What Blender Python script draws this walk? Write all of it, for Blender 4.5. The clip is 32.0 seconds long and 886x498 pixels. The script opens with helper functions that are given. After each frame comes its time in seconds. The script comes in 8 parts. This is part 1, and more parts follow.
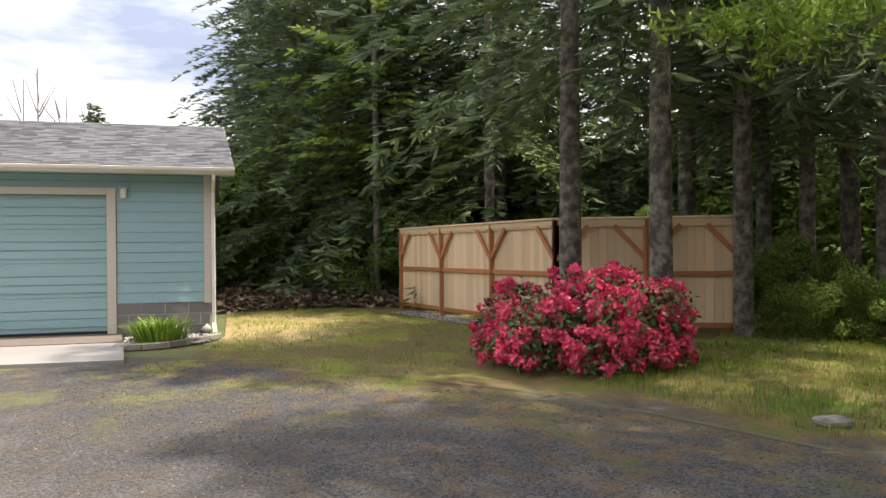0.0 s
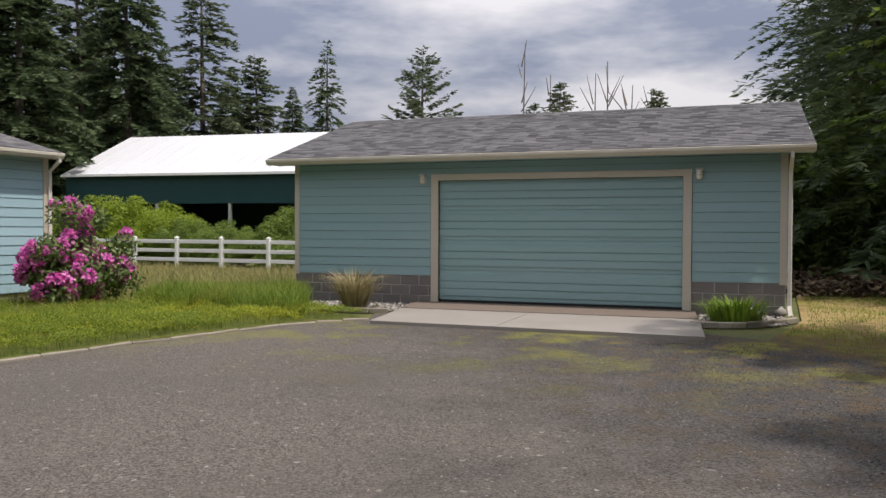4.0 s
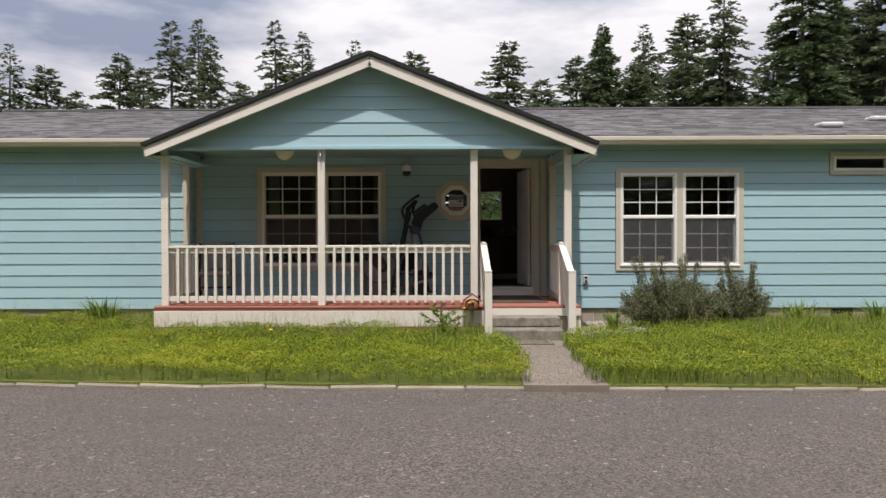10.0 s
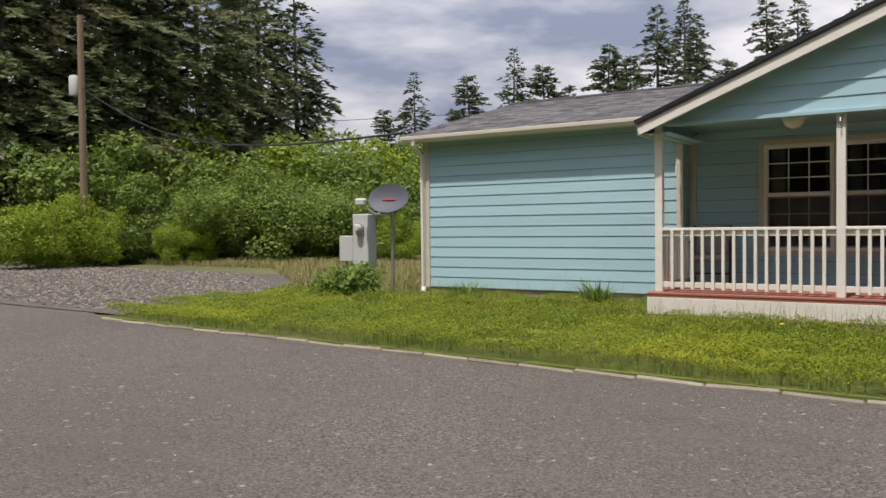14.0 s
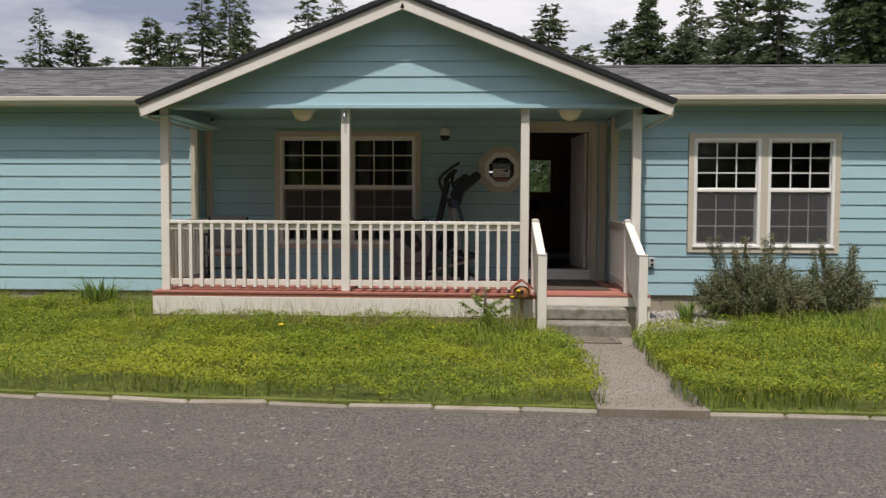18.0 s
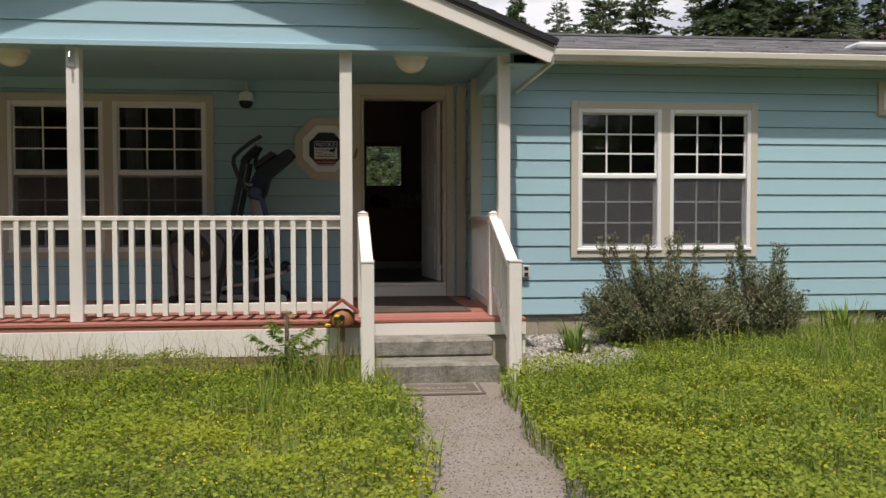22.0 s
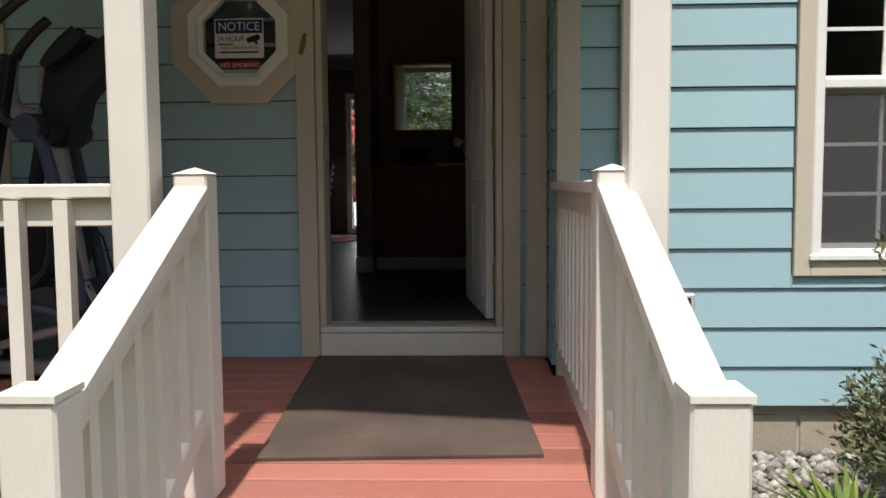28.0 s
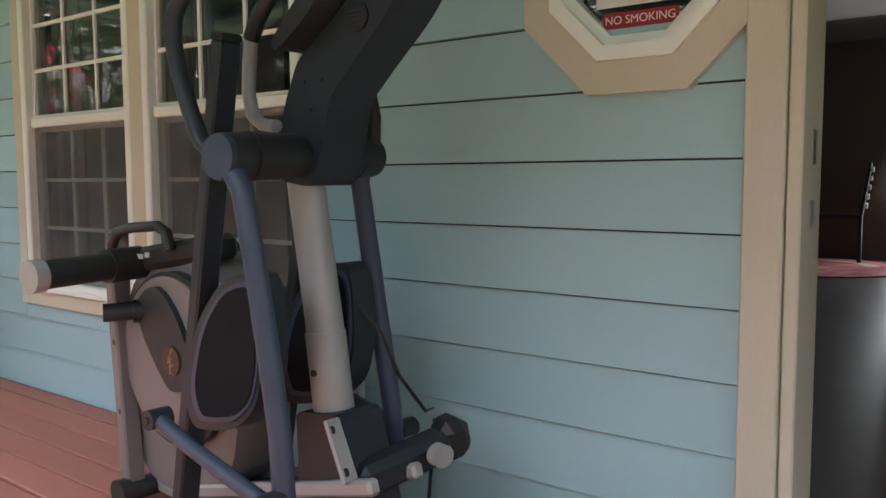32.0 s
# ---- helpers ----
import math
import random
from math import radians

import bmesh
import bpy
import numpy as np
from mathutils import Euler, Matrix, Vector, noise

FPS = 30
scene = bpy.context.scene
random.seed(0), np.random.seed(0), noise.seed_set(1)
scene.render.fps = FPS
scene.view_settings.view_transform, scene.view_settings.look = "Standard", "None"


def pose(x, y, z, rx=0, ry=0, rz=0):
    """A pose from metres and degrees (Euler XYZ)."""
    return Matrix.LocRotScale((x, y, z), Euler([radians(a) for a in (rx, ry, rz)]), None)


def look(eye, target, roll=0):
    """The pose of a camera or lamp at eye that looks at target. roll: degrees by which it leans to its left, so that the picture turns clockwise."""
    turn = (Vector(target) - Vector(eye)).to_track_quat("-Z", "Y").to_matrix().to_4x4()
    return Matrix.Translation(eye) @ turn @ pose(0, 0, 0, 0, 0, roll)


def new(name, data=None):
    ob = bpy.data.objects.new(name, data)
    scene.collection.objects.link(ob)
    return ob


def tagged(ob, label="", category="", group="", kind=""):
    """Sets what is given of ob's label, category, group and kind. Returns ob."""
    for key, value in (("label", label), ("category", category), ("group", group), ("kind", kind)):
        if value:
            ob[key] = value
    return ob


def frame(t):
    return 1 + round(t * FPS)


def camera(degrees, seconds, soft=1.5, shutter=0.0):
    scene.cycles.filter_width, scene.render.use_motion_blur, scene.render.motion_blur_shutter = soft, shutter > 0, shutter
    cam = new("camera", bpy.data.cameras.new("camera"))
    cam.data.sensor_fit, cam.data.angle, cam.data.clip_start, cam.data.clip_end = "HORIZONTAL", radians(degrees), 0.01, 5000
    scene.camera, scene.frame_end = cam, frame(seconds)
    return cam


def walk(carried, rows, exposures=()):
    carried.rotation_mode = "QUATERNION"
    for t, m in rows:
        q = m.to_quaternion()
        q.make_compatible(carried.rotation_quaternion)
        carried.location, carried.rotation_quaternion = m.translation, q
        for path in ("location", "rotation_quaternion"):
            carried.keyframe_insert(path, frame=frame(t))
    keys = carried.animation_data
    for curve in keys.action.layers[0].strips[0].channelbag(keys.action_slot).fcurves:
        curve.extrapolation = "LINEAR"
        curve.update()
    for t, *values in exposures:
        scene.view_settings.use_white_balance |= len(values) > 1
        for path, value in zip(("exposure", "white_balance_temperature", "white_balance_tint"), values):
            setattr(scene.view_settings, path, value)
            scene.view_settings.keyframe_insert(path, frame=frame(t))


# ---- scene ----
cam = camera(56.7, 32.0)
PATH = [
    (0.0, -1.270, -0.358, 1.409, 90.08, 0.52, -101.22),
    (0.5, -1.257, -0.357, 1.412, 90.08, 0.44, -95.50),
    (1.0, -1.211, -0.411, 1.411, 90.09, 0.32, -89.31),
    (1.5, -1.155, -0.449, 1.408, 89.93, -0.00, -84.58),
    (2.0, -1.094, -0.451, 1.398, 89.91, -0.07, -79.71),
    (2.5, -1.073, -0.427, 1.397, 89.89, -0.18, -75.17),
    (4.5, -1.446, 0.240, 1.414, 88.46, -0.13, -58.97),
    (5.0, -1.481, 0.330, 1.417, 88.36, 0.02, -52.06),
    (5.5, -1.456, 0.411, 1.424, 88.33, 0.20, -45.60),
    (6.0, -1.440, 0.482, 1.426, 88.44, 0.45, -39.16),
    (6.5, -1.424, 0.533, 1.422, 88.56, 0.54, -35.14),
    (7.0, -1.428, 0.550, 1.436, 88.64, 0.66, -31.64),
    (7.5, -1.454, 0.581, 1.441, 88.70, 0.57, -27.65),
    (8.0, -1.467, 0.626, 1.421, 88.77, 0.52, -24.08),
    (8.5, -1.456, 0.710, 1.386, 88.89, 0.62, -18.83),
    (9.0, -1.417, 0.838, 1.349, 89.23, 0.68, -12.21),
    (9.5, -1.379, 0.912, 1.324, 89.39, 0.35, -5.98),
    (10.0, -1.397, 0.992, 1.325, 89.28, 0.16, 0.40),
    (10.5, -1.420, 1.088, 1.318, 89.21, 0.21, 4.14),
    (11.0, -1.499, 1.213, 1.311, 88.94, 0.56, 7.53),
    (11.5, -1.527, 1.369, 1.286, 88.71, 0.70, 11.67),
    (12.0, -1.538, 1.543, 1.273, 88.89, 0.89, 17.85),
    (12.5, -1.623, 1.705, 1.255, 88.50, 0.49, 24.07),
    (13.0, -1.742, 1.793, 1.247, 88.70, 0.40, 27.74),
    (13.5, -1.811, 1.747, 1.252, 88.81, 0.41, 30.92),
    (15.5, -1.706, 1.950, 1.443, 87.84, 1.44, 35.37),
    (16.0, -1.687, 1.954, 1.449, 87.35, 1.06, 30.10),
    (16.5, -1.703, 2.083, 1.449, 87.19, 0.79, 23.04),
    (17.0, -1.647, 2.241, 1.446, 87.15, 0.22, 16.88),
    (17.5, -1.584, 2.447, 1.424, 87.29, -0.35, 9.63),
    (18.0, -1.527, 2.685, 1.385, 87.22, -0.26, 2.81),
    (18.5, -1.407, 2.990, 1.355, 87.44, 0.00, 0.17),
    (19.0, -1.356, 3.340, 1.327, 87.42, 0.12, -1.72),
    (19.5, -1.299, 3.701, 1.303, 87.30, 0.16, -3.12),
    (20.0, -1.215, 4.075, 1.282, 87.44, 0.16, -3.98),
    (20.5, -1.154, 4.460, 1.253, 87.59, 0.21, -4.68),
    (21.0, -1.072, 4.839, 1.220, 87.55, 0.17, -5.18),
    (21.5, -1.004, 5.235, 1.196, 87.80, 0.12, -5.64),
    (22.0, -0.955, 5.649, 1.194, 88.05, 0.11, -5.93),
    (22.5, -0.866, 6.064, 1.198, 88.13, 0.00, -5.86),
    (23.0, -0.824, 6.491, 1.183, 88.22, 0.13, -5.80),
    (23.5, -0.771, 6.910, 1.161, 88.11, 0.22, -6.31),
    (24.0, -0.679, 7.343, 1.129, 88.53, 0.47, -6.73),
    (24.5, -0.589, 7.747, 1.106, 88.72, 0.59, -6.71),
    (26.5, -0.291, 9.240, 1.206, 86.25, -0.33, -1.22),
    (27, -0.271, 9.590, 1.219, 86.08, -0.09, -0.53),
    (27.5, -0.228, 9.951, 1.225, 85.87, 0.19, 0.53),
    (28, -0.193, 10.309, 1.229, 85.52, 0.49, 1.79),
    (28.5, -0.188, 10.668, 1.253, 85.41, 0.62, 3.17),
    (29, -0.178, 11.017, 1.262, 85.32, 0.20, 6.89),
    (29.5, -0.219, 11.353, 1.263, 85.44, -0.07, 9.55),
    (30, -0.243, 11.638, 1.283, 85.39, -0.01, 12.80),
    (30.5, -0.226, 11.862, 1.303, 85.38, -0.43, 22.27),
    (31, -0.269, 12.037, 1.313, 85.34, -0.34, 29.12),
    (31.5, -0.375, 12.182, 1.349, 85.95, 0.33, 33.15),
    (32, -0.405, 12.319, 1.414, 85.07, 0.27, 37.64),
]
walk(cam, [(t, pose(x, y, z, rx, ry, rz)) for t, x, y, z, rx, ry, rz in PATH], exposures=[(0.0, 1.44, 6600, 14), (1.0, 1.16, 6580, 14), (2.5, 0.90, 6550, 14), (4.5, 0.30, 6500, 16), (5.5, 0.40, 6500, 16), (7.0, 0.54, 6500, 16), (9.0, 0.50, 6500, 16), (13.0, 0.46, 6480, 16), (17.0, 0.38, 6450, 15), (20.0, 0.38, 6450, 15), (23.0, 0.56, 6450, 16), (24.5, 0.64, 6450, 16), (27.0, 0.80, 6400, 15), (28.0, 0.82, 6350, 13), (29.0, 1.40, 6300, 13), (30.0, 1.98, 6320, 13), (31.0, 2.10, 6320, 12), (32.0, 2.62, 6350, 13)])

# ---- world, sun, exposure ----
SUN_EL, SUN_AZ = 66.0, 184.0
world = bpy.data.worlds.new("overcast_sky")
scene.world = world
world.use_nodes = True
wn, wl = world.node_tree.nodes, world.node_tree.links
wn.clear()
w_out, w_bg, w_sky = wn.new("ShaderNodeOutputWorld"), wn.new("ShaderNodeBackground"), wn.new("ShaderNodeTexSky")
w_sky.sky_type, w_sky.sun_disc = "NISHITA", False
w_sky.sun_elevation, w_sky.sun_rotation = radians(SUN_EL), radians(SUN_AZ)
w_co, w_map, w_n1, w_n2 = wn.new("ShaderNodeTexCoord"), wn.new("ShaderNodeMapping"), wn.new("ShaderNodeTexNoise"), wn.new("ShaderNodeTexNoise")
w_map.inputs["Scale"].default_value = (1.0, 1.0, 3.4)
w_n1.inputs["Scale"].default_value, w_n1.inputs["Detail"].default_value, w_n1.inputs["Roughness"].default_value = 2.2, 6, 0.55
w_n2.inputs["Scale"].default_value, w_n2.inputs["Detail"].default_value = 1.1, 3
w_ramp, w_ramp2 = wn.new("ShaderNodeValToRGB"), wn.new("ShaderNodeValToRGB")
w_ramp.color_ramp.elements[0].position, w_ramp.color_ramp.elements[0].color = 0.41, (3.35, 3.85, 4.95, 1)
w_ramp.color_ramp.elements[1].position, w_ramp.color_ramp.elements[1].color = 0.585, (10.0, 10.0, 10.0, 1)
w_ramp2.color_ramp.elements[0].position, w_ramp2.color_ramp.elements[0].color = 0.30, (0.82, 0.82, 0.82, 1)
w_ramp2.color_ramp.elements[1].position, w_ramp2.color_ramp.elements[1].color = 0.52, (0.97, 0.97, 0.97, 1)
w_mix = wn.new("ShaderNodeMixRGB")
wl.new(w_co.outputs["Generated"], w_map.inputs["Vector"])
wl.new(w_map.outputs["Vector"], w_n1.inputs["Vector"])
wl.new(w_map.outputs["Vector"], w_n2.inputs["Vector"])
wl.new(w_n1.outputs["Fac"], w_ramp.inputs["Fac"])
wl.new(w_n2.outputs["Fac"], w_ramp2.inputs["Fac"])
wl.new(w_ramp2.outputs["Color"], w_mix.inputs["Fac"])
wl.new(w_sky.outputs["Color"], w_mix.inputs["Color1"])
wl.new(w_ramp.outputs["Color"], w_mix.inputs["Color2"])
w_sep, w_lift, w_mul = wn.new("ShaderNodeSeparateXYZ"), wn.new("ShaderNodeMapRange"), wn.new("ShaderNodeMixRGB")
w_lift.inputs["From Min"].default_value, w_lift.inputs["From Max"].default_value = 0.12, 0.85
w_lift.inputs["To Min"].default_value, w_lift.inputs["To Max"].default_value = 0.80, 1.62
w_mul.blend_type = "MULTIPLY"
w_mul.inputs["Fac"].default_value = 1.0
wl.new(w_co.outputs["Generated"], w_sep.inputs[0])
wl.new(w_sep.outputs["Z"], w_lift.inputs["Value"])
wl.new(w_mix.outputs["Color"], w_mul.inputs["Color1"])
wl.new(w_lift.outputs["Result"], w_mul.inputs["Color2"])
wl.new(w_mul.outputs["Color"], w_bg.inputs["Color"])
w_bg.inputs["Strength"].default_value = 0.075
wl.new(w_bg.outputs["Background"], w_out.inputs["Surface"])

sun_data = bpy.data.lights.new("sun", "SUN")
sun_data.energy, sun_data.angle, sun_data.color = 3.1, radians(1.2), (1.0, 0.94, 0.84)
sun = new("sun", sun_data)
sun_dir = Vector((math.sin(radians(SUN_AZ)) * math.cos(radians(SUN_EL)), math.cos(radians(SUN_AZ)) * math.cos(radians(SUN_EL)), math.sin(radians(SUN_EL))))
sun.matrix_world = look(sun_dir * 60, (0, 0, 0))

# fill lamps added inside the back openings to brighten the rooms
for wx, wy, wz, ww, wh, power in ((-4.2, 21.72, 1.68, 1.86, 1.30, 1.0), (-1.56, 21.72, 1.53, 0.52, 1.8, 2.2)):
    sky_data = bpy.data.lights.new("window_fill", "AREA")
    sky_data.shape, sky_data.size, sky_data.size_y, sky_data.energy, sky_data.color = "RECTANGLE", ww, wh, power, (0.92, 0.97, 1.0)
    new("window_fill", sky_data).matrix_world = look((wx, wy, wz), (wx, wy - 2, wz - 0.5))

# ---- materials ----
MATS = {}


def nodes_of(name):
    m = bpy.data.materials.new(name)
    m.use_nodes = True
    MATS[name] = m
    return m, m.node_tree.nodes, m.node_tree.links, m.node_tree.nodes["Principled BSDF"]


def noise_node(n, l, vec, scale, detail=4, rough=0.6):
    t = n.new("ShaderNodeTexNoise")
    t.inputs["Scale"].default_value, t.inputs["Detail"].default_value, t.inputs["Roughness"].default_value = scale, detail, rough
    if vec is not None:
        l.new(vec, t.inputs["Vector"])
    return t


def mix_node(n, l, fac, a, b, mode="MIX"):
    m = n.new("ShaderNodeMixRGB")
    m.blend_type = mode
    for sock, v in (("Fac", fac), ("Color1", a), ("Color2", b)):
        if hasattr(v, "is_linked"):
            l.new(v, m.inputs[sock])
        elif isinstance(v, tuple):
            m.inputs[sock].default_value = (*v[:3], 1)
        else:
            m.inputs[sock].default_value = v
    return m.outputs["Color"]


def ramp_node(n, l, fac, p0, p1, c0=(0, 0, 0), c1=(1, 1, 1)):
    r = n.new("ShaderNodeValToRGB")
    e = r.color_ramp.elements
    e[0].position, e[0].color, e[1].position, e[1].color = p0, (*c0, 1), p1, (*c1, 1)
    l.new(fac, r.inputs["Fac"])
    return r.outputs["Color"]


def bump_node(n, l, bsdf, height, strength, dist):
    b = n.new("ShaderNodeBump")
    b.inputs["Strength"].default_value, b.inputs["Distance"].default_value = strength, dist
    l.new(height, b.inputs["Height"])
    l.new(b.outputs["Normal"], bsdf.inputs["Normal"])


def coords(n, l, stretch=None, world_space=True):
    if world_space:
        g = n.new("ShaderNodeNewGeometry")
        vec = g.outputs["Position"]
    else:
        vec = n.new("ShaderNodeTexCoord").outputs["Object"]
    if stretch:
        mp = n.new("ShaderNodeMapping")
        mp.inputs["Scale"].default_value = stretch
        l.new(vec, mp.inputs["Vector"])
        vec = mp.outputs["Vector"]
    return vec


def surface(name, col, rough=0.6, dirt=(0.5, 0.45, 0.38), dirt_amount=0.18, grain=60.0, stretch=None, bump=0.15, bump_dist=0.002,
            metal=0.0, per_piece=0.0, large=1.3, grain_amount=0.12, spec=0.4):
    """Painted, woody or mineral surface: grain, blotches, wear, and a shift from piece to piece."""
    m, n, l, b = nodes_of(name)
    vec = coords(n, l)
    gvec = coords(n, l, stretch) if stretch else vec
    g1, g2 = noise_node(n, l, gvec, grain, 6, 0.65), noise_node(n, l, vec, large, 5, 0.6)
    c = mix_node(n, l, ramp_node(n, l, g2.outputs["Fac"], 0.42, 0.75), col, tuple(x * y * 1.6 for x, y in zip(col, dirt)))
    base = mix_node(n, l, dirt_amount, col, c)
    dark = tuple(x * 0.55 for x in col)
    fac = n.new("ShaderNodeMath")
    fac.operation = "MULTIPLY"
    fac.inputs[1].default_value = grain_amount * 2
    l.new(ramp_node(n, l, g1.outputs["Fac"], 0.45, 0.75), fac.inputs[0])
    base = mix_node(n, l, fac.outputs[0], base, dark)
    if per_piece:
        info = n.new("ShaderNodeObjectInfo")
        hsv = n.new("ShaderNodeHueSaturation")
        mr = n.new("ShaderNodeMapRange")
        mr.inputs["To Min"].default_value, mr.inputs["To Max"].default_value = 1 - per_piece, 1 + per_piece
        l.new(info.outputs["Random"], mr.inputs["Value"])
        l.new(mr.outputs["Result"], hsv.inputs["Value"])
        l.new(base, hsv.inputs["Color"])
        base = hsv.outputs["Color"]
    l.new(base, b.inputs["Base Color"])
    rr = n.new("ShaderNodeMapRange")
    rr.inputs["To Min"].default_value, rr.inputs["To Max"].default_value = max(0.05, rough - 0.12), min(1.0, rough + 0.12)
    l.new(g2.outputs["Fac"], rr.inputs["Value"])
    l.new(rr.outputs["Result"], b.inputs["Roughness"])
    b.inputs["Metallic"].default_value = metal
    b.inputs["Specular IOR Level"].default_value = spec
    bump_node(n, l, b, g1.outputs["Fac"], bump, bump_dist)
    return m


def island_surface(name, c0, c1, rough=0.85, grain=90.0, bump=0.3, translucent=0.0, spec=0.25, patch=0.0, patch_col=(0.1, 0.1, 0.03)):
    """For many small pieces in one mesh: the colour runs from c0 to c1 piece by piece."""
    m, n, l, b = nodes_of(name)
    g = n.new("ShaderNodeNewGeometry")
    t = noise_node(n, l, g.outputs["Position"], grain, 3)
    c = ramp_node(n, l, g.outputs["Random Per Island"], 0.0, 1.0, c0, c1)
    if patch:
        pn = noise_node(n, l, g.outputs["Position"], patch, 3)
        c = mix_node(n, l, ramp_node(n, l, pn.outputs["Fac"], 0.46, 0.66), c, patch_col)
    c2 = mix_node(n, l, ramp_node(n, l, t.outputs["Fac"], 0.4, 0.7), c, (0.35, 0.35, 0.35), "MULTIPLY")
    c = mix_node(n, l, 0.4, c, c2)
    l.new(c, b.inputs["Base Color"])
    b.inputs["Roughness"].default_value = rough
    b.inputs["Specular IOR Level"].default_value = spec
    if bump:
        bump_node(n, l, b, t.outputs["Fac"], bump, 0.004)
    if translucent:
        tr, mx = n.new("ShaderNodeBsdfTranslucent"), n.new("ShaderNodeMixShader")
        l.new(c, tr.inputs["Color"])
        mx.inputs["Fac"].default_value = translucent
        l.new(b.outputs["BSDF"], mx.inputs[1])
        l.new(tr.outputs["BSDF"], mx.inputs[2])
        l.new(mx.outputs["Shader"], n["Material Output"].inputs["Surface"])
    return m


BLUE = surface("blue_green_siding_paint", (0.355, 0.530, 0.590), 0.55, (0.62, 0.62, 0.58), 0.22, 30, (1.0, 9.0, 14.0), 0.10, 0.002, per_piece=0.045, grain_amount=0.05)
GBLUE = surface("garage_siding_paint", (0.285, 0.425, 0.445), 0.6, (0.6, 0.6, 0.56), 0.22, 30, (4.0, 1.0, 14.0), 0.2, 0.003, per_piece=0.03, grain_amount=0.05)
GDOOR = surface("garage_door_paint", (0.29, 0.44, 0.45), 0.5, (0.6, 0.6, 0.56), 0.15, 22, (4.0, 1.0, 10.0), 0.1, 0.002, grain_amount=0.04)
TAN = surface("tan_trim_paint", (0.56, 0.51, 0.42), 0.5, (0.6, 0.56, 0.48), 0.25, 45, (6.0, 6.0, 1.0), 0.12, 0.002, grain_amount=0.06, per_piece=0.03)
CREAM = surface("cream_rail_paint", (0.74, 0.705, 0.65), 0.5, (0.5, 0.46, 0.38), 0.35, 55, (5.0, 5.0, 1.4), 0.18, 0.002, grain_amount=0.08, per_piece=0.025)
WHITE = surface("white_vinyl", (0.80, 0.80, 0.78), 0.4, (0.6, 0.58, 0.52), 0.18, 40, None, 0.05, 0.001, grain_amount=0.04)
GUTTER = surface("almond_gutter_enamel", (0.66, 0.62, 0.53), 0.4, (0.5, 0.46, 0.38), 0.35, 18, (1.0, 6.0, 6.0), 0.08, 0.002, grain_amount=0.07)
REDWOOD = surface("red_stained_deck_wood", (0.36, 0.135, 0.100), 0.65, (0.62, 0.75, 0.8), 0.7, 34, (1.0, 9.0, 9.0), 0.5, 0.004, per_piece=0.24, grain_amount=0.28, large=2.6)
CONCRETE = surface("weathered_concrete", (0.28, 0.26, 0.225), 0.9, (0.22, 0.22, 0.15), 1.0, 30, None, 1.0, 0.014, large=7.0, grain_amount=0.5)
SLAB = surface("pale_broom_concrete", (0.27, 0.25, 0.225), 0.9, (0.5, 0.48, 0.42), 0.5, 50, (1.0, 6.0, 1.0), 0.35, 0.003, large=0.9, grain_amount=0.12)
WALKM = surface("worn_aggregate_walk", (0.25, 0.215, 0.180), 0.95, (0.45, 0.42, 0.34), 0.8, 60, None, 0.9, 0.010, large=2.6, grain_amount=0.45)
KERBM = surface("old_kerb_concrete", (0.29, 0.262, 0.215), 0.9, (0.34, 0.31, 0.24), 0.7, 60, None, 0.6, 0.008, large=2.2, grain_amount=0.3, per_piece=0.25)
BLOCK = surface("grey_split_block", (0.20, 0.18, 0.17), 0.92, (0.5, 0.46, 0.42), 0.4, 80, None, 0.5, 0.004, per_piece=0.12, grain_amount=0.25)
MORTAR = surface("pale_mortar", (0.48, 0.46, 0.43), 0.95, grain=90)
FOUND = surface("tan_foundation_block", (0.40, 0.35, 0.28), 0.92, (0.4, 0.38, 0.3), 0.6, 70, None, 0.4, 0.005, large=2.0, per_piece=0.1, grain_amount=0.2)
CEDAR = surface("fresh_cedar_board", (0.64, 0.47, 0.30), 0.7, (0.62, 0.5, 0.42), 0.45, 26, (9.0, 9.0, 1.0), 0.3, 0.003, per_piece=0.16, grain_amount=0.14, large=0.8)
CEDARR = surface("red_cedar_frame", (0.37, 0.150, 0.058), 0.65, (0.7, 0.6, 0.5), 0.4, 26, (7.0, 7.0, 1.5), 0.3, 0.003, per_piece=0.12, grain_amount=0.14)
BRUSHWOOD = island_surface("dead_twigs", (0.10, 0.065, 0.045), (0.27, 0.20, 0.15), 0.9, 40, 0)
EDGEWOOD = surface("mossy_buried_timber", (0.085, 0.075, 0.050), 0.95, (0.6, 0.9, 0.4), 0.5, 30, None, 0.5, 0.004)
SCRAPWOOD = surface("tan_scrap_lumber", (0.36, 0.26, 0.165), 0.85, (0.55, 0.5, 0.45), 0.5, 30, (1.0, 8.0, 8.0), 0.4, 0.004, per_piece=0.4)
SILLSLAB = surface("brown_stained_concrete", (0.165, 0.130, 0.105), 0.9, (0.6, 0.55, 0.5), 0.5, 40, None, 0.4, 0.003)
OLDWOOD = surface("grey_weathered_lumber", (0.21, 0.15, 0.10), 0.9, (0.5, 0.45, 0.4), 0.5, 30, (1.0, 8.0, 8.0), 0.4, 0.004, per_piece=0.35)
BARK = surface("grey_brown_bark", (0.10, 0.080, 0.065), 0.95, (2.6, 2.7, 2.5), 0.75, 14, (5.0, 5.0, 1.1), 0.9, 0.03, large=3.0, grain_amount=0.3)
LICHEN = surface("lichen_spotted_bark", (0.082, 0.072, 0.060), 0.95, (3.6, 3.7, 3.4), 0.85, 14, (5.0, 5.0, 1.1), 0.9, 0.03, large=6.5, grain_amount=0.25)
